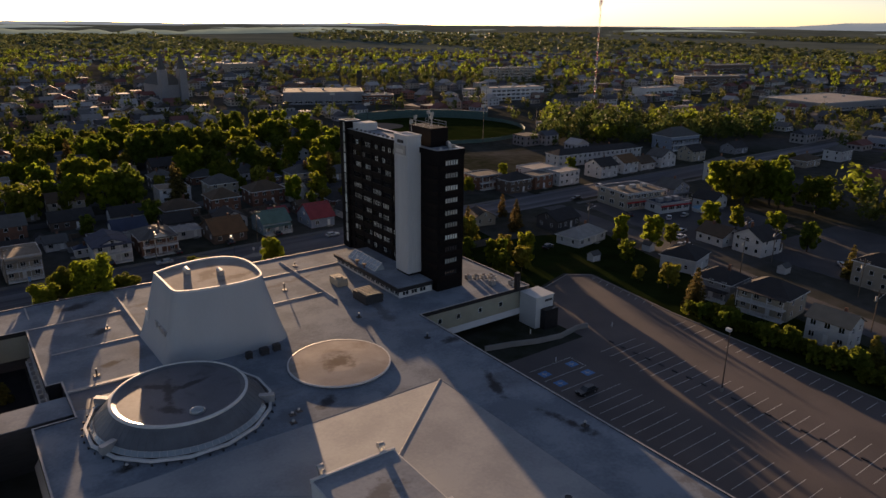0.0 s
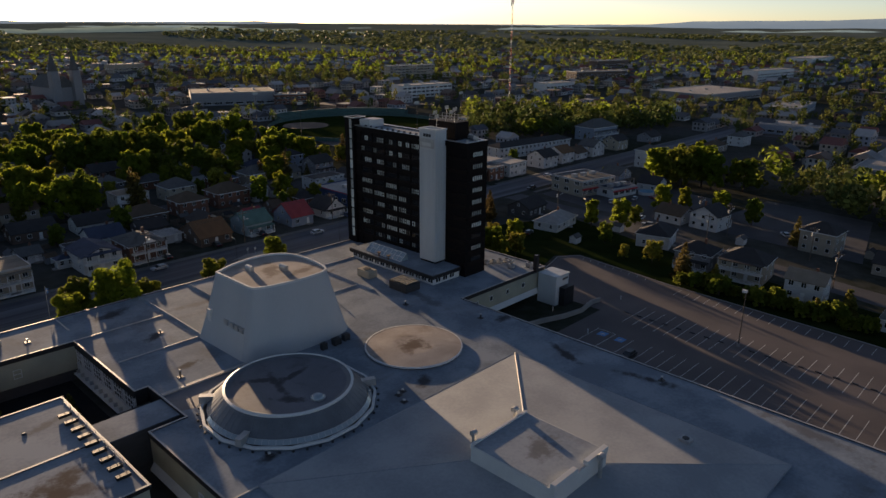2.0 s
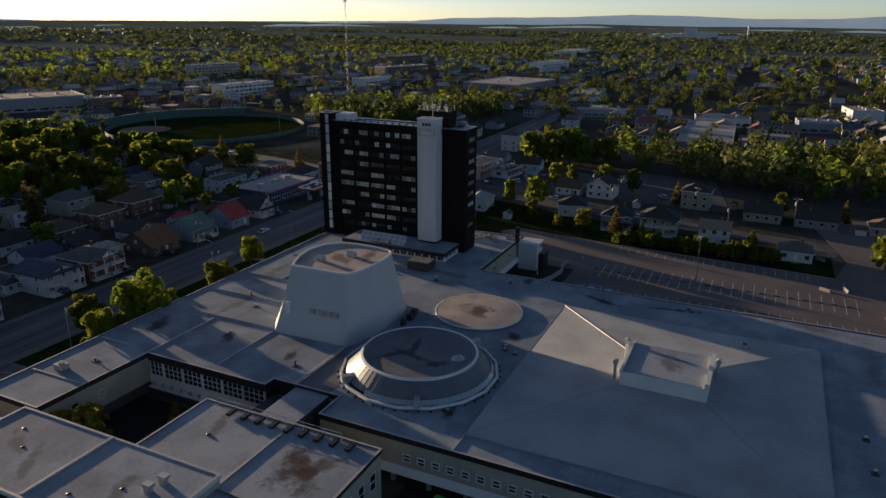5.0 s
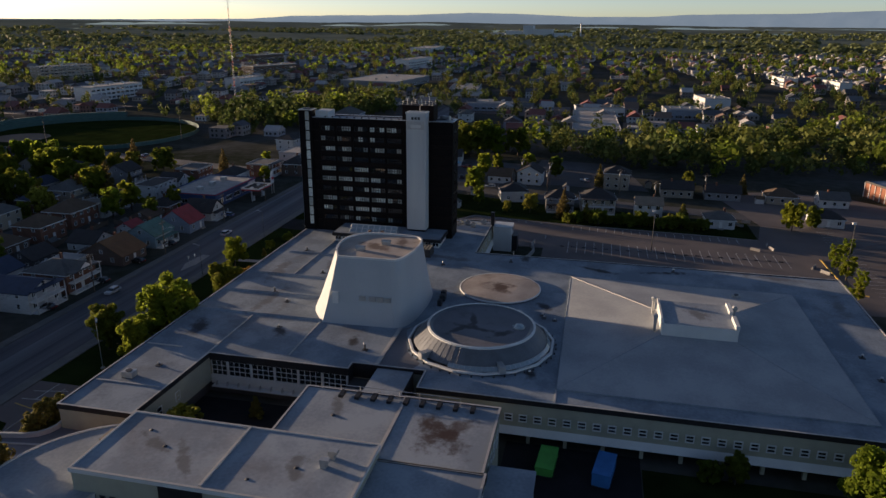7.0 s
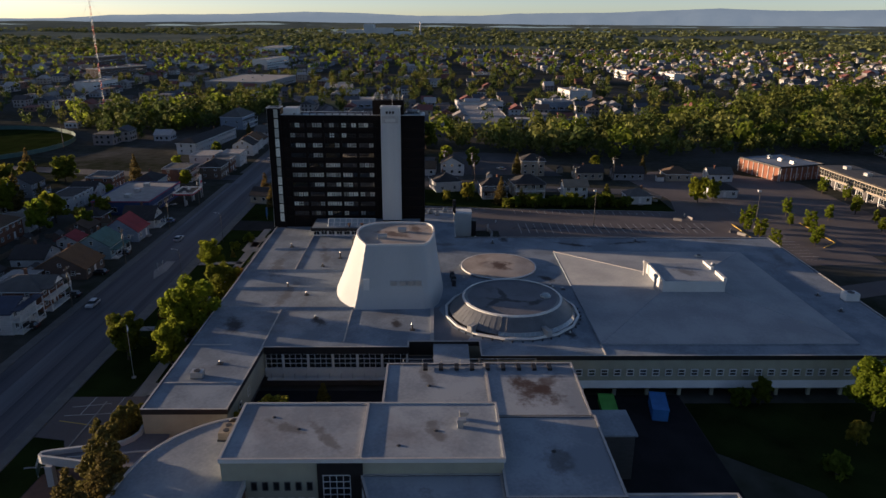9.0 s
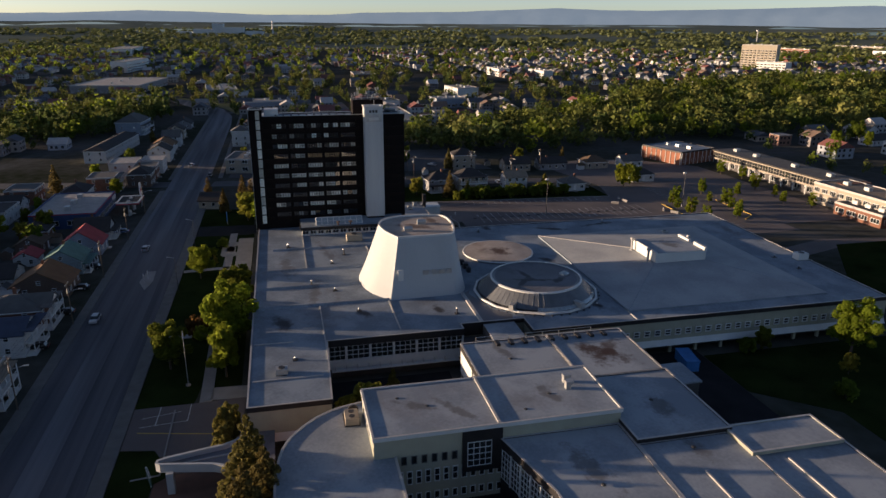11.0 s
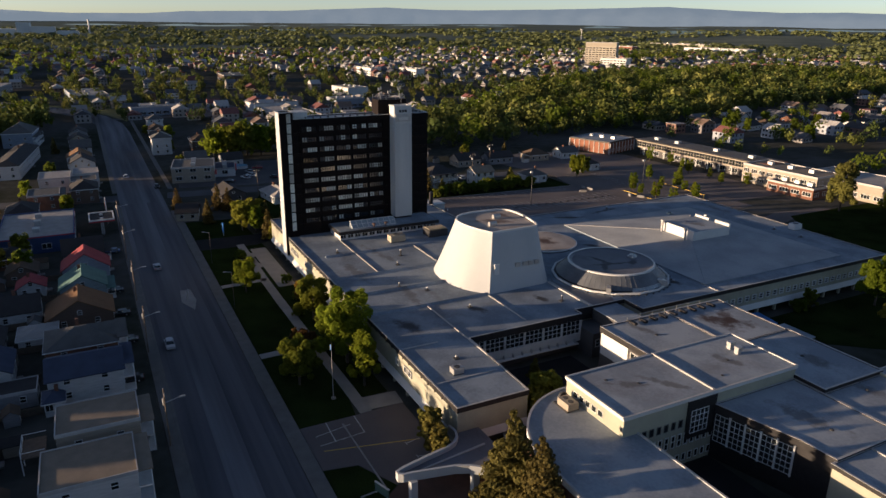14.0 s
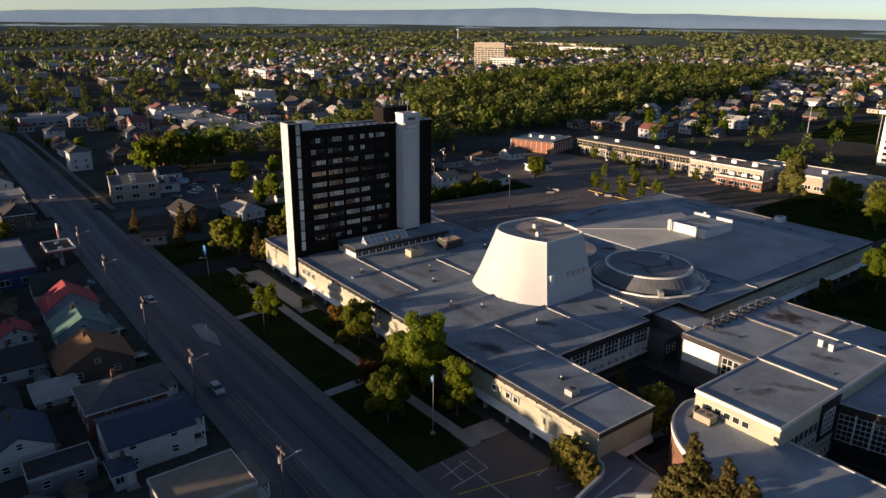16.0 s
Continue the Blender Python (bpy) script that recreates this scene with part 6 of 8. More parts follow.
# along the far side of the parking lot
house(161, 146.5, 14.5, 8.5, 3.0, "hip", "white", "pale", 8, "", "one-storey white bungalow with a pale hipped roof")
house(167.5, 163.5, 12, 9, 3.4, "gable", "dark", "black", 6, "")
house(167.5, 112.5, 11, 10, 4.2, "hip", "white", "black", 15, "", "white garage building with a black hipped roof")
house(156.5, 94, 10, 9, 5.0, "hip", "grey", "black", -85, "porch")
house(157.5, 80.5, 12, 10, 5.6, "hip", "cream", "black", -85, "balcony", "two-storey tan house with a black hipped roof and balcony")
house(152, 63, 9, 7, 5.5, "gable", "white", "tan", -88, "", "narrow two-storey white house with a tan roof")
house(147, 40, 9, 8, 3.2, "hip", "white", "grey", -88)
house(157, 4, 10, 8, 3.2, "hip", "white", "black", -90, "", "one-storey white bungalow beside a tree at the lot")
house(197.5, 108.5, 10, 9, 5.2, "cross", "white", "black", 85, "porch", "two-storey white gabled house with a porch")
house(197, 121, 10, 9, 3.2, "gable", "white", "brown", 85)
house(197, 73, 10, 9, 6.8, "hip", "beige", "black", 87, "balcony", "three-storey cream house with balconies and a dark hipped roof")
house(189, 50, 12, 9, 3.4, "gable", "beige", "black", 90)
house(188, 33, 13, 8, 3.2, "gable", "grey", "black", 88)
house(187, 12, 11, 9, 3.2, "hip", "beige", "brown", 90)
house(186, -6, 10, 8, 3.2, "gable", "white", "grey", 90)
for a in ((214, -171, 13, 9, 3.3, "gable", "white", "black"), (217, -190, 11, 9, 3.2, "hip", "beige", "brown"), (212, -208, 12, 9, 5.2, "gable", "brick", "black"), (214, -234, 12, 9, 3.3, "cross", "white", "black"), (187, -234, 12, 9, 3.4, "gable", "white", "grey"), (222, -254, 11, 9, 3.2, "gable", "white", "brown"),
          (196, -258, 12, 9, 3.3, "hip", "cream", "black"), (236, -214, 12, 9, 3.3, "gable", "grey", "black"), (234, -184, 11, 9, 5.2, "cross", "white", "grey"), (232, -160, 11, 9, 3.2, "gable", "white", "black")):
    house(*a, turn=100)
# near the crossing and along the main street beyond it
pool = thing("swimming_pool", "round light-blue garden pool above the ground", "pool", at=(226, 147.5, 0))
part("wall", MB().tube((0, 0, 0), (0, 0, 1.25), 3.2, n=24), M_WHITE, pool)
part("water", MB().tube((0, 0, 1.2), (0, 0, 1.3), 3.05, n=24), M_POOL, pool, "light blue pool cover")
house(147.5, 181, 7, 8, 3.0, "gable", "cream", "black", 78, "", "small dark-roofed house with a yellow gable by the crossing")
house(235, 150, 9, 9, 3.4, "cross", "white", "black", 4)
house(233, 166, 10, 9, 5.2, "cross", "blue", "grey", 0, "porch")
house(184, 225, 12, 10, 5.6, "flat", "brick", "grey", 0, "balcony")
for k, a in enumerate([(212, 222, 14, 11, 6.0, "flat", "white", "pale"), (190, 212, 12, 9, 5.4, "hip", "brown", "black"), (203, 212, 10, 9, 5.6, "flat", "brick", "grey"), (217, 211, 12, 9, 5.8, "flat", "white", "pale"),
                       (243, 212, 11, 10, 5.4, "gable", "white", "black"), (259, 213, 10, 10, 5.2, "gable", "white", "orange"), (272, 213, 10, 9, 3.4, "gable", "white", "brown"), (286, 212, 11, 9, 5.2, "cross", "white", "grey"), (312, 213, 11, 9, 5.2, "gable", "cream", "black"),
                       (279, 175.8, 9, 9, 8.4, "hip", "white", "grey"), (288, 156, 12, 9, 4.6, "hip", "brown", "brown"), (321, 172, 12, 10, 3.5, "gable", "white", "black"), (346, 172, 14, 9, 3.4, "hip", "beige", "brown"), (350, 213, 12, 9, 3.4, "gable", "grey", "black"), (375, 170, 12, 9, 5.4, "hip", "white", "grey")]):
    house(*a)
house(267, 238, 54, 10, 5.8, "hip", "white", "black", -6, "", "long white two-storey apartment block with a dark roof", 0.4)
house(335, 240, 22, 14, 7.6, "hip", "blue", "grey", -6, "balcony", "grey-blue condominium block with dormered roof", 0.6)


# ---- shop, petrol station, school and other large buildings ----
def flat_building(name, x, y, w, d, h, wall, roof, label, turn=0, category="building", rows=1, cols=8, face="-y", stripe=None):
    b = thing(name, label, category, at=(x, y, 0), turn=turn)
    part("wall", MB().box(-w / 2, -d / 2, -0.1, w / 2, d / 2, h), wall, b)
    part("roof", MB().box(-w / 2, -d / 2, h, w / 2, d / 2, h + 0.12), roof, b)
    part("parapet", edge_band(rect(-w / 2, -d / 2, w / 2, d / 2), h - 0.3, h + 0.45, 0.08, 0.25), stripe or M_CURB, b)
    for f in range(rows):
        for i in range(cols):
            c = (i + 0.5) / cols - 0.5
            z = 1.2 + f * 3.3
            if h - z < 1.6:
                continue
            for fc in ("-y", "+y"):
                wall_window("window", b, c * w, d / 2 * (1 if fc == "+y" else -1), z, w / cols * 0.72, 1.6, fc, 3, 1, M_FRAME, bar=0.1)
        for i in range(max(1, int(d / 5))):
            c = (i + 0.5) / max(1, int(d / 5)) - 0.5
            z = 1.2 + f * 3.3
            if h - z < 1.6:
                continue
            for fc in ("-x", "+x"):
                wall_window("window", b, w / 2 * (1 if fc == "+x" else -1), c * d, z, 2.4, 1.6, fc, 2, 1, M_FRAME, bar=0.1)
    for i in range(3):
        ux = (i - 1) * w * 0.28
        part("roof_unit", MB().box(ux - 1.1, -0.9, h + 0.12, ux + 1.1, 0.9, h + 1.4), M_METAL, b)
    return b


CORNER = flat_building("shop_building", 213, 169.5, 19, 17, 6.2, M_SIDING["beige"], M_SHINGLE["grey"], "two-storey beige shop building with a grey flat roof", turn=-10, category="shop", rows=2, cols=6)
part("awning", MB().box(-9.4, -9.3, 2.9, 9.4, -8.5, 3.3), M_SIGNRED, CORNER, "dark red band over the shop front")
ANNEX = flat_building("shop_annex", 217, 156, 14, 8.5, 3.4, M_WHITE, M_SHINGLE["blue"], "low white shop annex with a blue-grey roof", turn=-10, category="shop", cols=4)
part("awning", MB().box(-7.1, -5.0, 2.6, 7.1, -4.25, 3.0), M_SIGNRED, ANNEX, "dark red band over the windows")
SHOP = flat_building("shop", 142, 225.6, 31, 20, 4.6, M_SHOPBLUE, M_SHINGLE["pale"], "blue corner shop with a pale flat roof and a red stripe", category="shop", stripe=M_SHOPBLUE, cols=5)
part("stripe", edge_band(rect(-15.5, -10, 15.5, 10), 4.75, 5.0, 0.12, 0.1), M_SIGNRED, SHOP, "red stripe round the roof edge")
part("sign", MB().box(9.0, -10.24, 3.2, 14.6, -10.09, 4.3), M_WHITE, SHOP, "white shop sign board")
gas = thing("petrol_canopy", "petrol station canopy with black roof and white and red edge", "canopy", at=(143.0, 207.8, 0))
part("roof", MB().box(-5.2, -3.6, 4.3, 5.2, 3.6, 4.9), M_SHINGLE["black"], gas)
part("edge", edge_band(rect(-5.2, -3.6, 5.2, 3.6), 4.8, 5.25, 0.08, 0.3), M_WHITE, gas)
part("stripe", edge_band(rect(-5.2, -3.6, 5.2, 3.6), 4.4, 4.8, 0.1, 0.3), M_SIGNRED, gas, "red stripe")
for k, sx in enumerate((-3.4, 1.8)):
    part("roof_unit", MB().box(sx - 0.6, -0.5, 4.9, sx + 0.6, 0.5, 5.4), M_METAL, gas)
for sx in (-4.0, 4.0):
    part("column", MB().box(sx - 0.2, -0.2, 0, sx + 0.2, 0.2, 4.3), M_METAL, gas)
    part("pump", MB().box(sx + 0.8, -0.5, 0.1, sx + 1.5, 0.5, 1.9), M_WHITE, gas)
sg = thing("pole_sign", "tall white and red petrol station sign on posts", "sign", at=(153.0, 206.0, 0))
part("post", MB().box(-1.0, -0.12, 0, -0.75, 0.12, 8.5), M_METAL, sg)
part("post", MB().box(0.75, -0.12, 0, 1.0, 0.12, 8.5), M_METAL, sg)
part("panel", MB().box(-1.1, -0.2, 4.2, 1.1, 0.2, 8.6), M_WHITE, sg)
part("panel", MB().box(-1.0, -0.24, 5.6, 1.0, 0.24, 6.6), M_SIGNRED, sg, "red sign field")

HALL = flat_building("school_hall", 197.5, -38.5, 25, 24, 6.0, M_ORANGE, M_ROOF2, "orange brick school hall with white piers and pale roof", turn=18, cols=0, stripe=M_FASCIA, category="school")
for k in range(9):                                        # white piers round the hall
    u = -12.2 + k * 3.05
    for sy in (-12.0, 12.0):
        part("pier", MB().box(u - 0.11, sy - 0.3, 0, u + 0.11, sy + 0.3, 5.7), M_WHITE, HALL, "white concrete pier")
    for sx in (-12.5, 12.5):
        part("pier", MB().box(sx - 0.3, u * 0.96 - 0.11, 0, sx + 0.3, u * 0.96 + 0.11, 5.7), M_WHITE, HALL, "white concrete pier")


def long_school_wing(x, y, w, d, turn):
    """Two storeys: the upper one, all windows between piers, juts over a shaded ground floor."""
    b = thing("school_wing", "long two-storey school wing with window bands and a jutting upper floor", "school", at=(x, y, 0), turn=turn)
    part("ground_floor", MB().box(-w / 2 + 1, -d / 2 + 1.4, -0.1, w / 2 - 1, d / 2 - 1.6, 3.6), M_SIDING["dark"], b)
    part("upper_floor", MB().box(-w / 2, -d / 2, 3.6, w / 2, d / 2, 7.4), M_SIDING["beige"], b)
    part("roof", MB().box(-w / 2 - 0.8, -d / 2 - 0.8, 7.4, w / 2 + 0.8, d / 2 + 0.8, 7.75), M_SHINGLE["black"], b, "dark jutting roof slab")
    part("roof_field", MB().box(-w / 2 - 0.4, -d / 2 - 0.4, 7.75, w / 2 + 0.4, d / 2 + 0.4, 7.82), M_SHINGLE["grey"], b)
    n = 22
    for i in range(n):
        c = -w / 2 + w * (i + 0.5) / n
        for fc, yy in (("-y", -d / 2), ("+y", d / 2)):
            wall_window("window", b, c, yy, 4.3, w / n - 0.14, 2.5, fc, 2, 2, M_SIDING["beige"], bar=0.09)
        if i % 2 == 0:
            wall_window("window", b, c, d / 2 - 1.6, 0.9, w / n * 1.2, 2.0, "+y", 3, 1, M_FRAME, bar=0.1)
            part("column", MB().box(c - 0.2, d / 2 - 0.5, 0, c + 0.2, d / 2 - 0.1, 3.6), M_WHITE, b)
    for f in (-0.36, -0.1, 0.22, 0.4):
        part("roof_unit", MB().box(f * w - 1.2, -1, 7.8, f * w + 1.2, 1.2, 9.0), M_METAL, b)
    part("stair_block", MB().box(-w / 2 - 3.4, -d / 2 + 1, 0, -w / 2 + 0.6, d / 2 + 0.3, 7.9), M_BRICK, b, "dark red brick stair block")


long_school_wing(142, -55, 74, 14, 3)
flat_building("school_wing", 92, -52, 34, 16, 7.6, M_SIDING["beige"], M_SHINGLE["tan"], "beige school wing with horizontal window bands", turn=3, rows=2, cols=9, category="school")
flat_building("school_wing", 82, -44, 20, 10, 4.2, M_BRICK, M_SHINGLE["grey"], "low brown brick front of the school", turn=3, rows=1, cols=4, category="school")
flat_building("school_wing", 60, -68, 60, 22, 6.5, M_SIDING["beige"], M_SHINGLE["pale"], "low beige school wing with pale roof", turn=3, rows=1, cols=12, category="school")


def apartment_tower():
    b = thing("apartment_tower", "tall white apartment tower with dark window bands", "tower", at=(58, -157, 0))
    part("body", MB().box(-12, -12, 0, 12, 12, 42), M_WHITE, b)
    for f in range(13):
        part("window_band", MB().box(-12.1, -10, 2 + f * 3, 12.1, 10, 3.6 + f * 3), M_GLASS, b)
        part("window_band", MB().box(-10, -12.1, 2 + f * 3, 10, 12.1, 3.6 + f * 3), M_GLASS, b)


apartment_tower()

# larger buildings across the town
flat_building("arena", 275, 556, 66, 44, 10, M_SIDING["grey"], M_SHINGLE["grey"], "large grey arena with a brick entrance", turn=-25, rows=1, cols=8, category="arena")
flat_building("sports_hall", 306, 517, 26, 14, 8, M_BRICK, M_SHINGLE["grey"], "brown brick entrance block of the arena", turn=-25, rows=2, cols=6)
for x, y, w, d, h, wall, roof, t, rows, lab in (
        (430, 486, 56, 18, 11, M_WHITE, "pale", -8, 3, "white three-storey institutional building"), (560, 640, 60, 16, 16, M_SIDING["beige"], "grey", -15, 5, "long beige apartment slab in the far town"),
        (700, 470, 70, 20, 12, M_SIDING["brown"], "grey", -20, 3, "brown brick apartment blocks in the far town"), (620, 300, 90, 60, 7, M_SIDING["grey"], "pale", -8, 1, "wide shopping hall with a pale flat roof"),
        (880, 338, 86, 20, 13, M_WHITE, "pale", -8, 3, "white three-storey office block with dark windows"), (560, 205, 60, 26, 6, M_SIDING["blue"], "pale", 6, 1, "long low warehouse with a pale roof"),
        (444, 164, 36, 24, 6, M_SIDING["blue"], "pale", -80, 1, "pale blue workshop with a flat roof"), (433, 82, 34, 18, 6, M_WHITE, "grey", -80, 1, "white industrial shed in the far town"), (430, 25, 24, 18, 7, M_SIDING["blue"], "pale", -84, 1, "pale blue metal barn"),
        (507, -6, 30, 20, 8, M_WHITE, "pale", 10, 1, "white gabled depot in the far town"), (362, 84, 90, 28, 5.5, M_SIDING["grey"], "pale", 2, 1, "long low building with a wide pale roof"),
        (700, 60, 40, 24, 7, M_SIDING["brown"], "grey", 0, 1, "low brick workshop in the far town"), (730, -110, 40, 14, 9, M_WHITE, "pale", 5, 2, "white apartment block in the far town"),
        (690, -150, 36, 12, 9, M_WHITE, "pale", 10, 2, "white apartment block in the far town"), (800, -527, 48, 18, 33, M_SIDING["cream"], "grey", 38, 8, "tall cream city office tower"),
        (752, -515, 40, 20, 12, M_WHITE, "pale", 30, 3, "white hospital block in the far town"), (1230, -930, 80, 24, 9, M_ORANGE, "pale", 20, 2, "orange brick commercial block"),
        (1080, -1090, 150, 40, 8, M_WHITE, "pale", 15, 1, "white shopping centre in the far town"), (1330, -1230, 170, 50, 9, M_SIDING["cream"], "pale", 12, 1, "pale industrial plant in the far town"),
        (1300, 420, 120, 40, 12, M_WHITE, "pale", 0, 2, "white factory in the distance"), (330, 900, 40, 20, 14, M_SIDING["beige"], "grey", 10, 3, "beige school building in the far town"),
        (560, 430, 40, 18, 9, M_WHITE, "pale", -8, 2, "white clinic building in the far town"), (890, 568, 66, 18, 14, M_SIDING["brown"], "grey", -10, 3, "brown apartment block in the far town")):
    flat_building("town_building", x, y, w, d, h, wall, M_SHINGLE[roof], lab, turn=t, rows=rows, cols=max(4, int(w / 5)))

fm = thing("relay_tower", "slender pale relay tower with a wide head in the far town", "tower", at=(1700, -1180, ground_height(1700, -1180)))
part("shaft", MB().tube((0, 0, -1), (0, 0, 36), 1.3, 0.9, 8), M_WHITE, fm)
part("head", MB().tube((0, 0, 36), (0, 0, 38.5), 5.5, n=14), M_WHITE, fm)
plant = thing("factory", "white factory plant with stacks far beyond the town", "factory", at=(2480, 310, ground_height(2480, 310)), turn=86)
for k, (u, w, h) in enumerate(((-90, 60, 14), (-20, 70, 26), (30, 36, 38), (80, 60, 20), (140, 50, 12))):
    part("hall", MB().box(u - w / 2, -20, -4, u + w / 2, 20, h), M_WHITE if k % 2 else M_SLAB, plant)
part("chimney", MB().tube((-150, 0, -4), (-150, 0, 48), 3.0, 2.2, 10), M_WHITE, plant, "tall pale chimney stack")

church = thing("church", "twin-spired stone church among the houses", "church", at=(165, 640, 0), turn=10)
part("nave", MB().box(-9, -18, 0, 9, 18, 14), M_SIDING["grey"], church)
part("roof", MB().add([(-9.5, -18, 14), (9.5, -18, 14), (9.5, 18, 14), (-9.5, 18, 14), (0, -18, 23), (0, 18, 23)], [(0, 4, 5, 3), (1, 2, 5, 4), (0, 1, 4), (2, 3, 5)]), M_SHINGLE["grey"], church)
for sx in (-8.5, 8.5):
    part("bell_tower", MB().box(sx - 3.2, -22, 0, sx + 3.2, -16, 27), M_SIDING["grey"], church)
    part("spire", MB().tube((sx, -19, 27), (sx, -19, 42), 3.6, 0.1, 8), M_SHINGLE["grey"], church)


# ---- ball field ----
def ball_field():
    cx, cy = 262, 372
    patch("ball_field", [(cx + 58 * math.cos(2 * math.pi * i / 40), cy + 58 * math.sin(2 * math.pi * i / 40)) for i in range(40)], 0.06, M_GRASS, "mown baseball field", "field")
    patch("infield", [(cx - 22 + 15 * math.cos(2 * math.pi * i / 30), cy + 30 + 15 * math.sin(2 * math.pi * i / 30)) for i in range(30)], 0.09, M_DIRT, "brown dirt infield", "field")
    f = thing("field_fence", "green panelled outfield fence round the ball field", "fence")
    n = 60
    for i in range(n):
        a0, a1 = 2 * math.pi * i / n, 2 * math.pi * (i + 1) / n
        x0, y0, x1, y1 = cx + 59 * math.cos(a0), cy + 59 * math.sin(a0), cx + 59 * math.cos(a1), cy + 59 * math.sin(a1)
        part("panel", MB().prism([(x0, y0), (x1, y1), (x1 + 0.15, y1 + 0.15), (x0 + 0.15, y0 + 0.15)], 0, 2.2), M_GREENFENCE, f)
    st = thing("grandstand", "curved green grandstand at the ball field", "stand")
    for k in range(5):
        pts = arc(cx, cy, 62 + k * 1.6, 20, 110, 16)
        inner = [(cx + (p[0] - cx) * 0.975, cy + (p[1] - cy) * 0.975) for p in pts]
        part("tier", MB().prism(pts + inner[::-1], 0, 1.0 + k * 0.9), M_GREENFENCE, st)
    for a in (20, 80, 140, 200, 260, 320):
        x, y = cx + 66 * math.cos(radians(a)), cy + 66 * math.sin(radians(a))
        m = thing("floodlight_mast", "tall floodlight mast of the ball field", "mast", "floodlight masts", at=(x, y, 0))
        part("pole", MB().tube((0, 0, 0), (0, 0, 22), 0.18, 0.1, 8), M_DARKMETAL, m)
        part("lamp_bar", MB().box(-1.8, -0.2, 21, 1.8, 0.2, 22.6), M_METAL, m)


ball_field()

# ---- radio mast ----
mast = thing("radio_mast", "slender red and white lattice radio mast with guy wires", "mast", at=(380, 343, 0))
for k in range(14):
    z0, z1 = k * 6.0, (k + 1) * 6.0
    seg = MB()
    for i in range(3):
        a0, a1 = radians(120 * i), radians(120 * (i + 1))
        p = lambda a, z: (0.55 * math.cos(a), 0.55 * math.sin(a), z)
        seg.tube(p(a0, z0), p(a0, z1), 0.09, n=5)
        for s in range(4):
            seg.tube(p(a0, z0 + s * 1.5), p(a1, z0 + s * 1.5 + 1.5), 0.05, n=4)
    part("mast_section", seg, M_SIGNRED if k % 2 else M_WHITE, mast)
part("antenna", MB().box(-1.3, -0.2, 78, -0.7, 0.2, 82).box(0.7, -0.2, 78, 1.3, 0.2, 82).box(-0.2, 0.7, 77, 0.2, 1.3, 81), M_WHITE, mast)
for a in (30, 150, 270):
    for z in (40, 76):
        part("guy_wire", MB().tube((0, 0, z), (45 * math.cos(radians(a)), 45 * math.sin(radians(a)), 0), 0.03, n=3), M_METAL, mast)

# ---- trees one by one ----
for k, x, y, s in (("maple", 23.0, 167.6, 1.42), ("maple2", 46.8, 167.4, 1.1), ("lime", 12.8, 167.8, 1.0), ("maple2", 18.3, 178.7, 1.05), ("maple", 70.0, 177.8, 0.85), ("maple2", 30.0, 168.2, 1.0),
                   ("orange", 57.4, 166.8, 1.25), ("rust", 31.0, 174.2, 1.5), ("rust", 34.0, 172.6, 1.0), ("bush", 50, 170, 1), ("bush", 60, 167.5, 0.9), ("bush", 88, 176, 1.2), ("bush", 96, 174, 1.3), ("bush", 72, 167, 1.1), ("cedar", 82, 175, 0.5),
                   ("spruce", -28.8, 161.6, 1.12), ("spruce", -32.8, 159.6, 0.95), ("spruce", -37.0, 162.0, 1.0), ("yellow", -12.4, 146.6, 0.8), ("yellow", -10.2, 143.2, 0.9), ("cedar", 1.5, 137, 0.9),
                   ("hedge", -9.2, 165.4, 1.0), ("hedge", -11.2, 165.8, 1.18), ("hedge", -13.2, 166.1, 1.2), ("hedge", -15.1, 166.2, 1.1), ("hedge", -16.6, 166.6, 0.95),
                   ("maple", -5.0, 41.5, 1.15), ("bush", 0.8, 62.0, 1.5), ("maple2", 0.5, 58.5, 0.55), ("yellow", -12.2, 48.4, 0.5), ("bush", -20, 56, 1.6), ("maple2", -18, 30, 0.8), ("poplar", 57.0, -34.5, 1.0), ("poplar", 22.5, -24.5, 0.85), ("maple", 45, -45, 1.0), ("maple2", 36, -36, 1.2), ("lime", 20, -20, 1.2), ("big", 10, -45, 1.0)):
    tree(k, x, y, s)
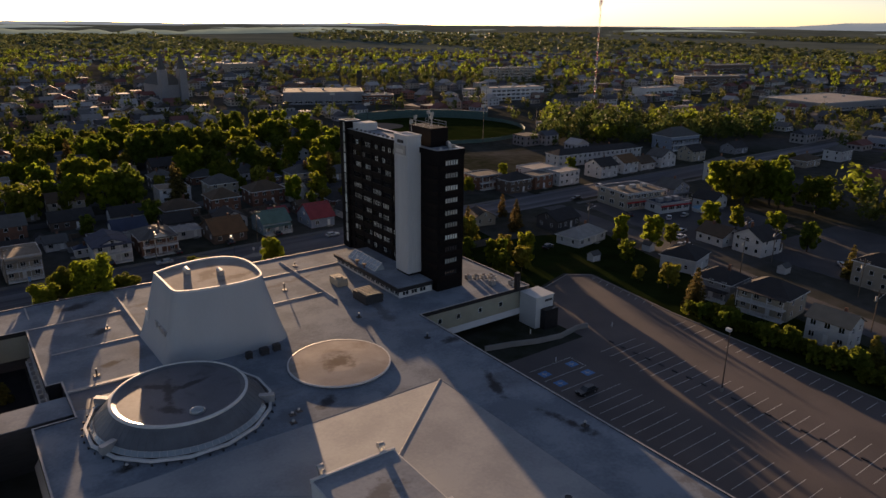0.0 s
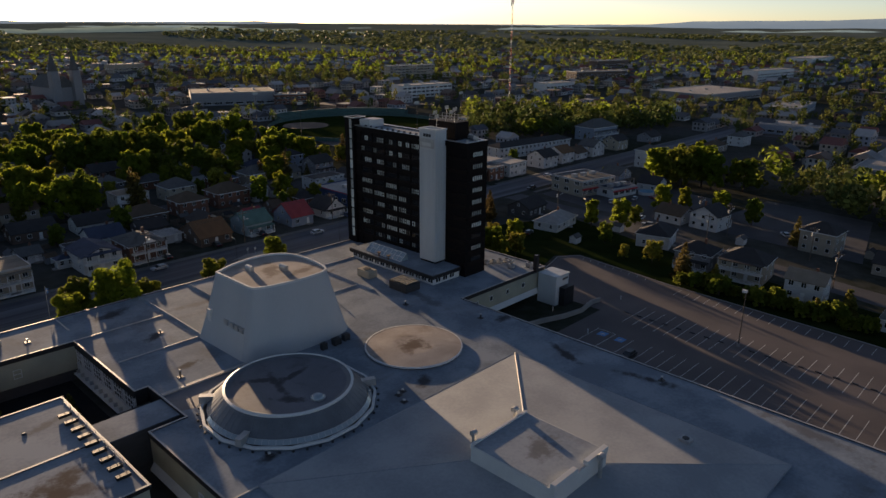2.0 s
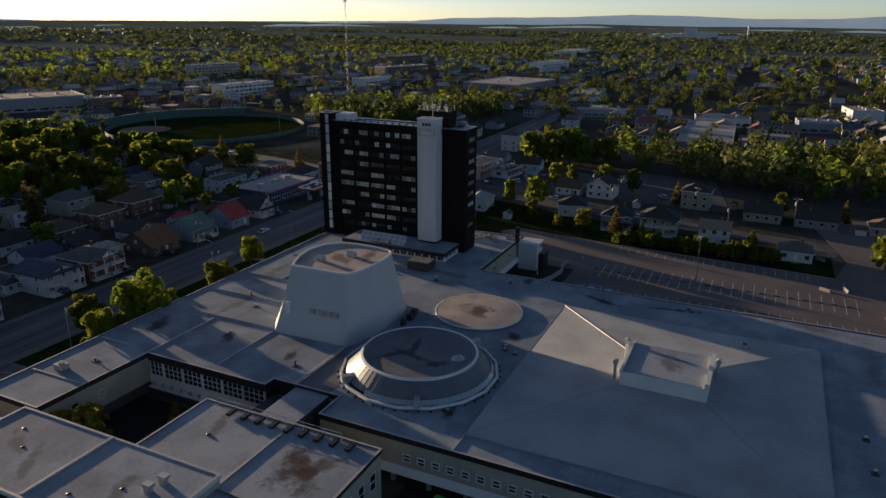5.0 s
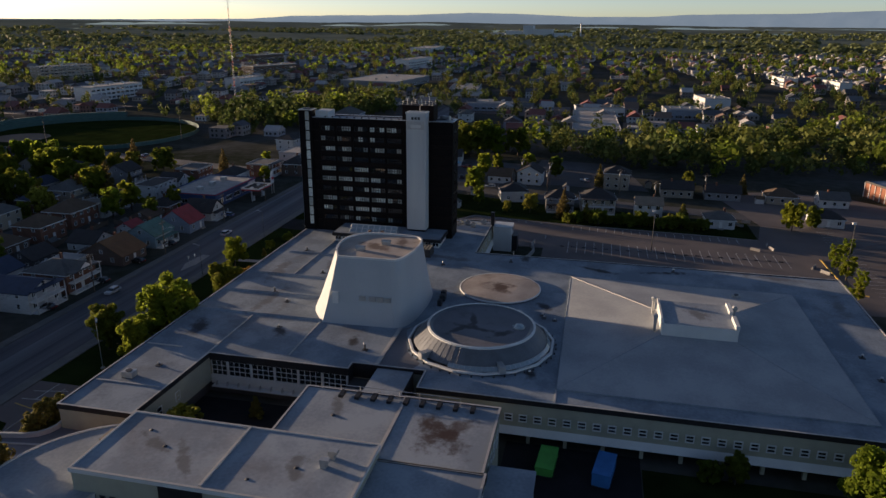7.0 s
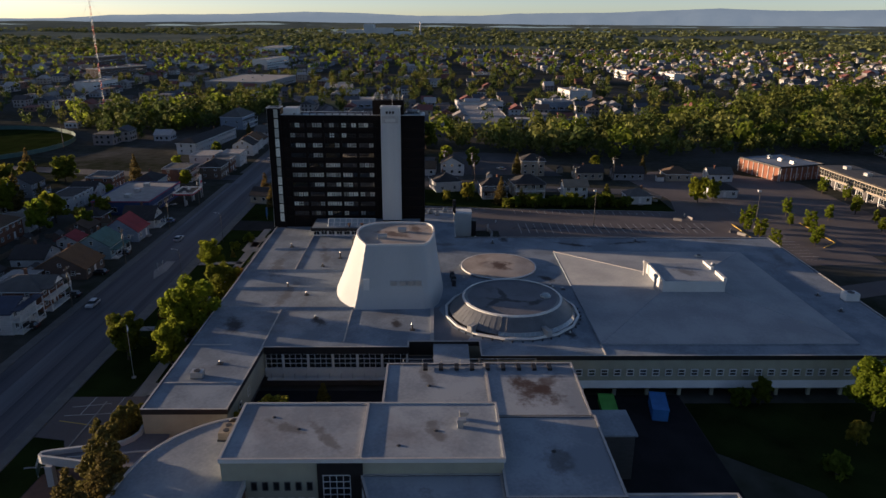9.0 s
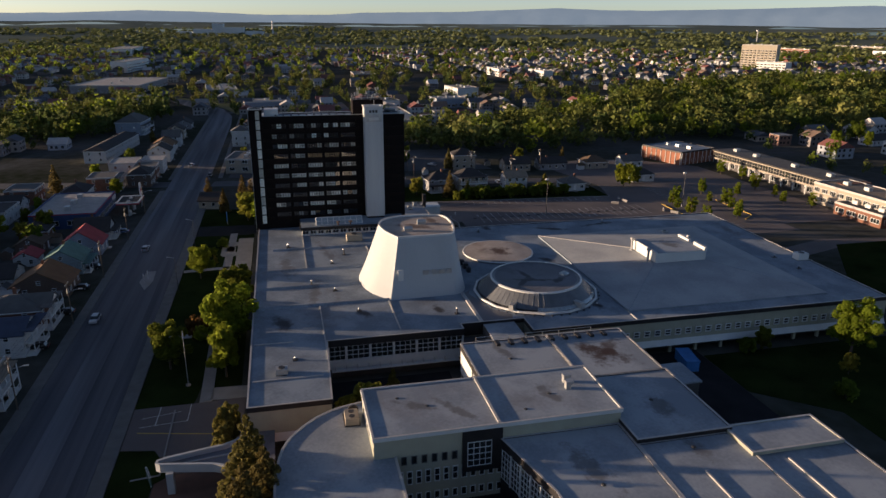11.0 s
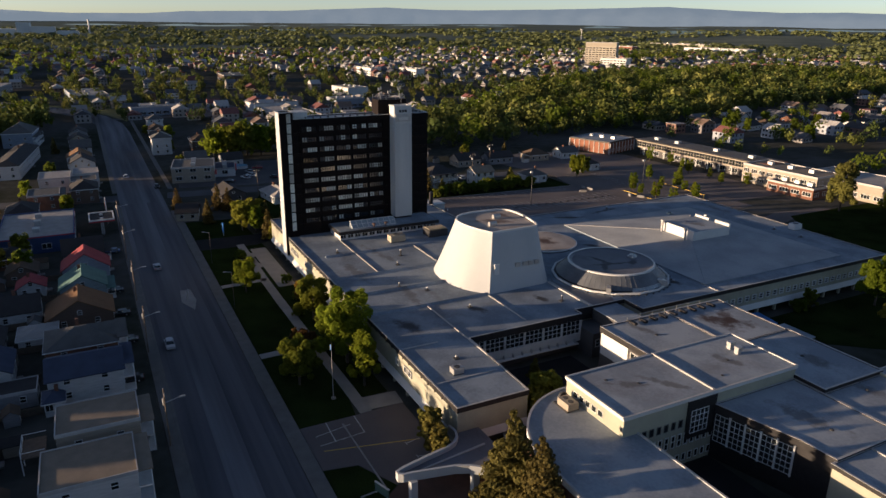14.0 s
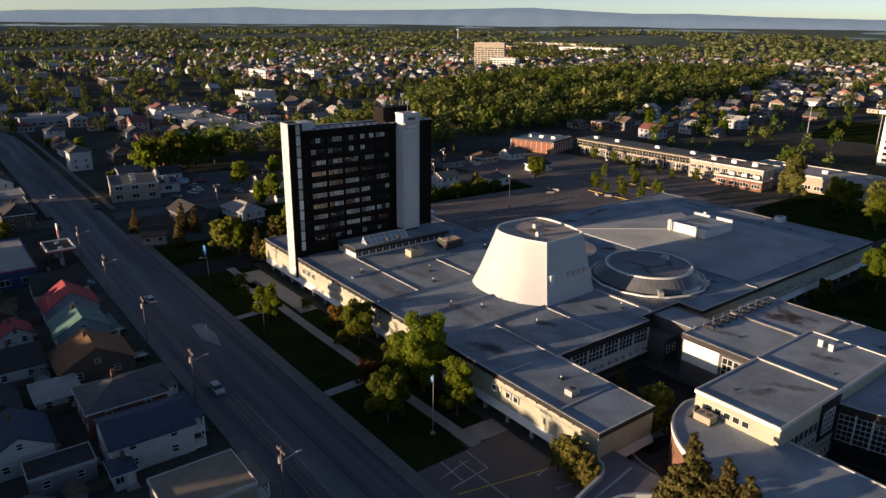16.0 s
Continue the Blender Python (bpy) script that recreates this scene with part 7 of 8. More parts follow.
for k, x, y, s in (("spruce", 159, 183, 0.6), ("spruce", 154, 170, 0.7), ("spruce", 151, 167, 0.62), ("spruce", 138, 176, 0.62), ("yellow", 124.7, 167.4, 1.15), ("yellow", 127.5, 163, 1.1), ("lime", 121, 164, 0.8), ("big2", 122, 142, 0.62), ("maple2", 115, 148, 0.9), ("yellow", 126, 136, 0.85), ("maple2", 118, 136, 0.8), ("spruce", 117, 155, 0.75), ("spruce", 123, 160, 0.7), ("spruce", 112, 162, 0.7), ("yellow", 130, 148, 0.8), ("yellow", 108, 160, 0.8), ("maple", 133, 142, 0.8),
                   ("lime", 168.5, 137, 0.85), ("maple", 174, 129, 0.95), ("maple2", 156, 124, 0.7), ("yellow", 149, 104, 0.8), ("yellow", 147, 112, 0.5), ("spruce", 143.3, 92, 0.75), ("cedar", 146, 84, 1.2), *[("bush", 138.4 + (k % 3) * 1.2, 90 - k * 3.4, 1.5 + 0.25 * (k % 4)) for k in range(14)], ("maple2", 139, 66, 0.55), ("cedar", 139.5, 57, 1.2), ("maple2", 140, 80, 0.5), ("cedar", 146, 52, 1.6),
                   ("big2", 249, 155, 1.1), ("big", 246, 143, 1.2), ("big2", 252, 132, 1.1), ("big", 258, 121, 1.0), ("big", 258, 147, 1.1), ("big2", 256, 138, 1.25), ("maple", 205, 130, 0.95), ("lime", 213, 125, 0.75), ("maple", 212, 111, 0.9), ("maple2", 210, 99, 0.95), ("spruce", 196, 80, 0.7), ("maple2", 182, 128, 0.7), ("big2", 146, 17, 0.7), ("maple2", 150, 10, 0.8), ("spruce", 196, 24, 0.6), ("maple2", 200, 44, 0.8)):
    tree(k, x, y, s, "garden trees" if k in ("maple", "maple2", "lime", "yellow", "big", "big2", "spruce") else "")
rt = random.Random(9)
for x, y in ((93, 0), (98, -4), (104, -5), (110, -7), (115, -3), (92, 13), (100, 14), (108, 14.5), (114, 13), (120, 8), (84, 16), (79, 20), (128, -8), (122, -20), (130, -34), (118, -34), (108, -30), (140, -40), (150, -42), (160, -38), (100, -36)):
    tree("young", x, y, rt.uniform(0.85, 1.4))
for k, x, y, s in (("big2", 36, 274, 1.0), ("big2", 44.5, 267, 1.15), ("big", 52, 270, 1.1), ("maple2", 59.7, 346, 1.2), ("big2", 76, 352, 1.25), ("big", 86, 343, 1.3), ("big", 94, 349, 1.2), ("big", 106, 340, 1.25), ("big2", 114, 346, 1.1), ("yellow", 103, 268.5, 1.2), ("big2", 143, 357, 1.2), ("big", 152, 362, 1.1), ("big2", 171, 374, 1.2),
                   ("spruce", 131.7, 264, 1.0), ("spruce", 123.6, 270, 0.75), ("spruce", 140, 260, 0.6), ("big", 95, 283, 0.8), ("maple2", 106, 228, 0.75), ("yellow", 115, 234, 0.7), ("maple2", 121, 229, 0.8), ("maple2", 137, 240, 0.5), ("lime", 150, 239.5, 0.5)):
    tree(k, x, y, s, "garden trees")
for k, x, y, s in (("lime", 195.6, -129, 1.05), ("maple2", 204, -140, 0.8), ("maple", 166, -164, 0.9), ("lime", 171, -170, 0.8), ("maple2", 178, -158, 0.7), ("maple2", 200, -196, 0.8), ("maple", 203, -222, 0.8), ("maple2", 226, -200, 0.9), ("big", 228, -172, 0.8), ("maple2", 200, -246, 0.9), ("maple", 226, -226, 0.9), ("lime", 206, -160, 0.8)):
    tree(k, x, y, s, "garden trees")
for _ in range(80):       # a leafy quarter of tall trees
    x, y = rt.uniform(20, 175), rt.uniform(290, 420)
    tree(rt.choice(["big", "big2", "big2", "maple", "lime", "maple2"]), x, y, rt.uniform(0.8, 1.15), "garden trees")
for _ in range(120):      # garden trees between the houses north of the street
    x, y = rt.uniform(-90, 180), rt.choice([241, 268, 287, 287, 310, 329, 341, 360, 385, 410, 430]) + rt.uniform(-2.5, 2.5)
    tree(rt.choice(["maple", "maple2", "big", "big2", "lime", "yellow", "maple2", "spruce"]), x, y, rt.uniform(0.7, 1.1), "garden trees")
for x, y in ((171, 218), (201, 232), (236, 224), (298, 224), (236, 172), (283, 171), (345, 178), (318, 168)):
    tree(rt.choice(["maple", "yellow", "maple2", "spruce"]), x, y, rt.uniform(0.55, 0.8), "garden trees")


# ---- woods and the town beyond, as stuff ----
def far_trees(name, spots, mat, label, count, size, seed):
    rng = np.random.default_rng(seed)
    out = []
    variants = []
    for k in range(8):
        blobs = [(0, 0, 0.55, 0.30, 0.30, 0.36)]
        for _ in range(6):
            a, r_, s_ = rng.uniform(0, 6.283), rng.uniform(0.14, 0.3), rng.uniform(0.14, 0.22)
            blobs.append((r_ * math.cos(a), r_ * math.sin(a), rng.uniform(0.28, 0.86), s_, s_, s_ * 1.2))
        variants.append(leaf_cloud(blobs, count, size, rng))
    for i, (x, y, h, w) in enumerate(spots):
        v = variants[i % 8].copy()
        a = rng.uniform(0, 6.283)
        c, s = math.cos(a), math.sin(a)
        out.append(np.stack([(v[:, 0] * c - v[:, 1] * s) * w + x, (v[:, 0] * s + v[:, 1] * c) * w + y, v[:, 2] * h], 1))
    ob = new(name, quads_mesh(name, np.concatenate(out), mat))
    return tagged(ob, label, "woods", kind="stuff")


def inside(x, y, poly):
    n, c = len(poly), False
    for i in range(n):
        (x0, y0), (x1, y1) = poly[i], poly[i - 1]
        if (y0 > y) != (y1 > y) and x < (x1 - x0) * (y - y0) / (y1 - y0) + x0:
            c = not c
    return c


WOOD_MAST = [(288, 300), (330, 340), (360, 350), (430, 300), (440, 235), (400, 226), (352, 240), (300, 262)]
WOOD_EAST = [(264, 122), (240, 75), (222, 45), (222, 10), (236, -20), (241, -75), (252, -158), (278, -286), (316, -470), (420, -740), (560, -700), (575, -520), (600, -390), (460, -130), (402, -104), (355, -22), (328, 31), (300, 80)]
rw = random.Random(21)
spots = [[], [], [], []]
for poly, step in ((WOOD_MAST, 7.6), (WOOD_EAST, 9.0)):
    xs, ys = [p[0] for p in poly], [p[1] for p in poly]
    y = min(ys)
    while y < max(ys):
        x = min(xs)
        while x < max(xs):
            px, py = x + rw.uniform(-0.45, 0.45) * step, y + rw.uniform(-0.45, 0.45) * step
            if inside(px, py, poly):
                h = rw.uniform(7, 13.5) if rw.random() < 0.86 else rw.uniform(14, 19)
                spots[rw.choice([0, 0, 0, 0, 1, 2, 2, 2, 3]) if poly is WOOD_EAST else rw.choice([0, 0, 1, 2, 2])].append((px, py, h, h * rw.uniform(0.85, 1.2)))
            x += step
        y += step
for _ in range(60):                                       # loose trees among the houses behind the school
    h = rw.uniform(6, 12)
    spots[rw.choice([0, 1, 1, 2])].append((rw.uniform(60, 250), rw.uniform(-330, -84), h, h * rw.uniform(0.75, 1.0)))
for x, y, h in ((243, 66, 15), (238, 58, 17), (247, 76, 14), (236, 48, 15), (250, 84, 13)):      # pale clump at the edge of the woods
    spots[3].append((x, y, h, h * 0.95))
for k, (mat, lab) in enumerate(((M_WOODLEAF, "sunlit olive-green woods"), (M_LEAF2, "dense green woods"), (M_WOODLEAF2, "dark woods of mixed conifers"), (M_WOODLEAF3, "pale newly leafed trees in the woods"))):
    far_trees("woods", spots[k], mat, lab, 105, 0.056, 30 + k)


def in_view(x, y):
    a = math.degrees(math.atan2(x + 80, y - 130))
    return -14 < a < 172


def blocked(x, y):
    if inside(x, y, WOOD_EAST) or inside(x, y, WOOD_MAST):
        return True
    if (-110 < x < 270 and -95 < y < 386) or (40 < x < 165 and -330 < y < -90):
        return True
    if 262 <= x < 400 and 160 < y < 245:
        return True
    if math.hypot(x - 262, y - 372) < 75 or math.hypot(x - 290, y - 535) < 62 or math.hypot(x - 620, y - 300) < 62 or math.hypot(x - 780, y + 522) < 58:
        return True
    return 180 < y < 205 and x < 470


def far_town():
    r = random.Random(77)
    walls, roofs, wins, trees_a, trees_b = MB(), MB(), MB(), [], []
    for gx in range(-160, 2250, 17):
        for gy in range(-1900, 2300, 20):
            x, y = gx + r.uniform(-4, 4), gy + r.uniform(-2.5, 2.5)
            x, y = x + 60 * noise.noise(Vector((x * 0.003, y * 0.003, 8.0))), y + 60 * noise.noise(Vector((x * 0.003, y * 0.003, 4.0)))
            d = math.hypot(x + 60, y - 130)
            if d > 1560 + 260 * noise.noise(Vector((x * 0.0016, y * 0.0016, 2.2))) or d < 180 or not in_view(x, y) or blocked(x, y):
                continue
            dens = noise.noise(Vector((x * 0.0035, y * 0.0035, 1.3)))
            if (gy // 20) % 4 == 0 or (gx // 17) % 11 == 0:
                continue                                   # streets
            q = r.random()
            if q < (0.68 if dens > -0.25 else 0.2) * (1.0 if d < 1200 else 0.62):
                w, dd, h = r.uniform(8, 13), r.uniform(8, 11), r.choice([3.0, 3.2, 5.4, 5.6])
                walls.box(x - w / 2, y - dd / 2, 0, x + w / 2, y + dd / 2, h)
                if r.random() < 0.8:
                    rise = dd * 0.28
                    if r.random() < 0.5:
                        roofs.add([(x - w / 2 - .4, y - dd / 2 - .4, h), (x + w / 2 + .4, y - dd / 2 - .4, h), (x + w / 2 + .4, y + dd / 2 + .4, h), (x - w / 2 - .4, y + dd / 2 + .4, h), (x - w / 2 - .4, y, h + rise), (x + w / 2 + .4, y, h + rise)],
                                  [(0, 1, 5, 4), (2, 3, 4, 5), (0, 4, 3), (1, 2, 5), (3, 2, 1, 0)])
                    else:
                        rise = w * 0.28
                        roofs.add([(x - w / 2 - .4, y - dd / 2 - .4, h), (x + w / 2 + .4, y - dd / 2 - .4, h), (x + w / 2 + .4, y + dd / 2 + .4, h), (x - w / 2 - .4, y + dd / 2 + .4, h), (x, y - dd / 2 - .4, h + rise), (x, y + dd / 2 + .4, h + rise)],
                                  [(0, 4, 5, 3), (1, 2, 5, 4), (0, 1, 4), (2, 3, 5), (3, 2, 1, 0)])
                else:
                    roofs.box(x - w / 2 - .1, y - dd / 2 - .1, h, x + w / 2 + .1, y + dd / 2 + .1, h + 0.3)
                if d < 900:
                    for f in range(2 if h > 5 else 1):
                        for k in (-0.28, 0.05, 0.3):
                            z = 1 + f * 2.7
                            wins.box(x + k * w - .6, y - dd / 2 - .05, z, x + k * w + .6, y - dd / 2 + .02, z + 1.3)
                            wins.box(x - w / 2 - .05, y + k * dd - .6, z, x - w / 2 + .02, y + k * dd + .6, z + 1.3)
                            wins.box(x + k * w - .6, y + dd / 2 - .02, z, x + k * w + .6, y + dd / 2 + .05, z + 1.3)
            if d > 1350 and r.random() < 0.25:
                continue
            for _ in range(r.choice([0, 1, 1, 2] if dens > -0.25 else [1, 2, 3, 3])):
                h = r.uniform(5, 11.5)
                (trees_a if r.random() < 0.45 else trees_b).append((x + r.uniform(-10, 10), y + r.choice((-8, 8)) + r.uniform(-5, 5), h, h * r.uniform(0.75, 1.0)))
    tagged(part("far_house_walls", walls, M_FARWALL, None), "far houses of the town in white, grey, brick and cream", "houses", kind="stuff")
    tagged(part("far_house_roofs", roofs, M_FARROOF, None), "dark and grey roofs of the far town", "roofs", kind="stuff")
    tagged(part("far_house_windows", wins, M_FARWIN, None), "dark windows of the far town houses", "windows", kind="stuff")
    near_by = lambda q: math.hypot(q[0] + 60, q[1] - 130) < 850
    far_trees("town_trees", [q for q in trees_a if near_by(q)], M_WOODLEAF, "sunlit trees between the town houses", 92, 0.06, 43)
    far_trees("town_trees", [q for q in trees_b if near_by(q)], M_WOODLEAF2, "green trees between the town houses", 90, 0.06, 44)
    far_trees("far_town_trees", [q for q in trees_a if not near_by(q)], M_WOODLEAF, "sunlit trees between the far houses", 26, 0.11, 41)
    far_trees("far_town_trees", [q for q in trees_b if not near_by(q)], M_LEAF2, "dark green trees between the far houses", 26, 0.11, 42)
    belt = []
    for _ in range(8500):                      # woods beyond the town
        a, d = radians(r.uniform(-14, 172)), 1330 + 1900 * r.random() ** 1.1
        x, y = -60 + d * math.sin(a), 130 + d * math.cos(a)
        if noise.noise(Vector((x * 0.0016, y * 0.0016, 5.0))) > -0.22 and not inside(x, y, WOOD_EAST):
            h = r.uniform(8, 14)
            belt.append((x, y, h, h * r.uniform(1.2, 2.6) * (0.6 if d < 1700 else 1.0)))
    return belt


BELT = far_town()


def far_belt():
    rng = np.random.default_rng(50)
    base = [leaf_cloud([(0, 0, 0.5, 0.45, 0.45, 0.4)], 14, 0.2, rng) for _ in range(6)]
    out = []
    for i, (x, y, h, w) in enumerate(BELT):
        v = base[i % 6]
        out.append(np.stack([v[:, 0] * w + x, v[:, 1] * w + y, v[:, 2] * h + ground_height(x, y) - 1], 1))
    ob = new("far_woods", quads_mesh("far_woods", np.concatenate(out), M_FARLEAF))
    tagged(ob, "far green woods rolling to the horizon, paled with painted haze", "woods", kind="stuff")


far_belt()


SKYLINE = [(-40, -0.3), (0, -0.2), (10, -0.14), (17, -0.24), (25, -0.2), (32, -0.12), (36, -0.26), (55, -0.22), (63, -0.14), (66, 0.1), (70, 0.17), (75, 0.22), (80, 0.44), (84, 0.37), (89, 0.19), (94, 0.22), (97, 0.4), (104, 0.5), (112, 0.82),
           (116, 0.68), (119, 0.66), (127, 0.82), (134, 1.02), (138, 0.8), (142, 0.63), (146, 0.66), (152, 0.45), (158, 0.34), (200, 0.2)]       # bearing from +y towards +x, height over the level, in degrees


def mountains():
    """Far ridges, one behind the other; a bluish emission that grows with distance paints haze on them. The last one is
    the mountain skyline.
    """
    bearings, heights = [p[0] for p in SKYLINE], [p[1] for p in SKYLINE]
    for dist, swell, base, haze_glow, strength, seed in ((3050, 16, (0.08, 0.10, 0.08), (0.16, 0.21, 0.19), 0.30, 2), (3900, 20, (0.065, 0.085, 0.075), (0.20, 0.265, 0.27), 0.34, 17), (4790, 0, (0.04, 0.05, 0.06), (0.25, 0.32, 0.37), 0.34, 33)):
        mb, n = MB(), 480
        for i in range(n + 1):
            a = radians(-40 + 240 * i / n)
            x, y = dist * math.sin(a), 130 + dist * math.cos(a)
            if swell:
                h = ground_height(x, y) - 6 + swell * (0.4 + 0.9 * noise.noise(Vector((i * 0.05, seed, 0))) + 0.35 * noise.noise(Vector((i * 0.17, seed, 3))) + 0.2 * noise.noise(Vector((i * 0.7, seed, 6))))
                if dist == 3050:
                    h += 26 * max(0.0, 1 - abs(math.degrees(a) - 14) / 30) * (0.8 + 0.5 * noise.noise(Vector((i * 0.33, 40, 0))))
            else:
                h = 66.4 + dist * math.tan(radians(float(np.interp(math.degrees(a), bearings, heights)))) + 2.5 * noise.noise(Vector((i * 0.35, seed, 0)))
            for k, (f, z) in enumerate(((0.93, -8), (0.965, -8 + (h + 8) * 0.6), (1.0, h), (1.03, -60))):
                w = 1 + 0.012 * noise.noise(Vector((i * 0.3, k * 5.0, seed)))
                mb.v.append((dist * f * w * math.sin(a), 130 + dist * f * w * math.cos(a), z))
        for i in range(n):
            for k in range(3):
                mb.f.append((4 * i + k, 4 * i + 4 + k, 4 * i + 5 + k, 4 * i + 1 + k))
        m = material("hazed_hills", tuple(c * 1.3 for c in base), tuple(c * 0.7 for c in base), 0.004, 1.0, fine=0.02, bump=0.0, spec=0.0)
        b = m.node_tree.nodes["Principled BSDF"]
        # emission stands in for haze between viewer and hills
        b.inputs["Emission Color"].default_value = (*haze_glow, 1)
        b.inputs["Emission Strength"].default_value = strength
        solid("backdrop", mb, m, "low wooded hills along the horizon, blue with painted haze", "backdrop", kind="structure", smooth=True)


mountains()

# ---- street furniture, vehicles and small things ----
def utility_pole(x, y, turn=0, lamp=True):
    p = thing("utility_pole", "weathered wooden utility pole with crossarm and street lamp", "pole", "utility poles", at=(x, y, 0), turn=turn)
    part("pole", MB().tube((0, 0, 0), (0, 0, 10.5), 0.14, 0.09, 8), M_WOODPOLE, p)
    part("crossarm", MB().box(-1.3, -0.07, 9.6, 1.3, 0.07, 9.8), M_WOODPOLE, p)
    for k in (-1.15, -0.5, 0.5, 1.15):
        part("insulator", MB().tube((k, 0, 9.8), (k, 0, 10.05), 0.07, n=6), M_METAL, p)
    if lamp:
        part("lamp_arm", MB().tube((0, 0, 8.0), (0, -2.4, 8.6), 0.05, n=6), M_METAL, p)
        part("lamp_head", MB().box(-0.15, -3.1, 8.5, 0.15, -2.3, 8.68), M_METAL, p)
    part("transformer", MB().tube((0.32, 0.1, 7.6), (0.32, 0.1, 8.7), 0.25, n=10), M_METAL, p)


POLES = [(x, 202.9) for x in (-62, -27, 8, 45, 75.5, 109.5, 140)]
for x, y in POLES:
    utility_pole(x, y)
wires = thing("overhead_wires", "black overhead wires strung between the poles", "wires")
for k in (-1.15, -0.5, 0.5, 1.15):
    for (xa, ya), (xb, yb) in zip(POLES, POLES[1:]):
        mb, pts = MB(), []
        for i in range(7):
            t = i / 6
            pts.append((xa + (xb - xa) * t, ya + k, 10.05 - 0.5 * 4 * t * (1 - t)))
        mb.pipe(pts, 0.018, 3)
        part("wire", mb, M_FASCIA, wires)
for x, y, t in ((170, 152, 90), (164, 60, 90), (176, 100, 90), (184, 72, 90), (192, 100, 90), (183, 40, 90), (197, 112, 90)):
    utility_pole(x, y, t)


def park_lamp(x, y, h, label, heads=1):
    p = thing("street_lamp", label, "lamp", "lamps", at=(x, y, 0))
    part("base", MB().tube((0, 0, 0), (0, 0, 0.7), 0.35, n=10), M_WALK, p)
    part("pole", MB().tube((0, 0, 0.7), (0, 0, h), 0.14, 0.09, 8), M_DARKMETAL, p)
    hd = MB()
    for s in range(heads):
        sg_ = 1 if s == 0 else -1
        hd.box(-0.35, sg_ * 0.1 - 0.25, h, 0.35, sg_ * 0.1 + 0.45 * sg_ + 0.25, h + 0.55)
    part("lamp_head", hd, M_WHITE, p)


park_lamp(112.2, 64.0, 12.4, "tall parking-lot lamp on a dark pole", 1)
park_lamp(112.2, 10.0, 12.4, "tall parking-lot lamp on a dark pole", 1)
for x, y in ((61.0, 182.4), (96, 181.8)):
    p = thing("street_lamp", "slim pale metal street lamp at the lawn edge", "lamp", "lamps", at=(x, y, 0))
    part("pole", MB().tube((0, 0, 0), (0, 0, 9.2), 0.075, 0.045, 8), M_DARKMETAL, p)
    part("lamp_arm", MB().tube((0, 0, 9.1), (0, 1.4, 9.4), 0.05, n=5), M_METAL, p)
    part("lamp_head", MB().box(-0.13, 1.2, 9.35, 0.13, 1.9, 9.47), M_METAL, p)
p = thing("flag_pole", "tall pale flagpole with a small blue and white flag", "flagpole", at=(10.8, 174.6, 0))
part("pole", MB().tube((0, 0, 0), (0, 0, 11.3), 0.075, 0.04, 8), M_METAL, p)
part("base", MB().tube((0, 0, 0), (0, 0, 0.3), 0.45, n=12), M_WALK, p)
flag = MB()
for k in range(6):
    flag.v += [(0.05 + k * 0.10, 0.08 * math.sin(k * 1.4), 10.9 - 0.05 * k), (0.05 + k * 0.10, 0.08 * math.sin(k * 1.4 + 0.4), 9.9 - 0.07 * k)]
flag.f = [(2 * k, 2 * k + 1, 2 * k + 3, 2 * k + 2) for k in range(5)]
fl = part("flag", flag, M_SIGNBLUE, p, "rippling blue flag")
part("flag_cross", MB().box(0.22, -0.1, 9.95, 0.28, 0.1, 10.7).box(0.1, -0.1, 10.28, 0.5, 0.1, 10.38), M_WHITE, fl)
for x, y in ((95, 90.9), (100, 104), (108, 99.5), (118, 96), (76, 66)):
    s = thing("bollard", "short pale metal bollard post", "bollard", "bollards", at=(x, y, 0))
    part("post", MB().tube((0, 0, 0), (0, 0, 1.0), 0.12, n=8), M_WHITE, s)
for x, y, t in ((123, 28, 20), (126.5, 28.5, -10), (121, 33, 60), (104, 18, 40), (108, 20, -30), (150, 36, 10), (153, 30, 75), (148, 33, 50)):
    s = solid("concrete_barrier", MB().prism([(-1.4, -0.3), (1.4, -0.3), (1.4, 0.3), (-1.4, 0.3)], 0, 0.85, [(-1.4, -0.12), (1.4, -0.12), (1.4, 0.12), (-1.4, 0.12)]), M_WALK, "pale concrete traffic barrier in the lot", "barrier", "concrete barriers", at=(x, y, 0.03, t))


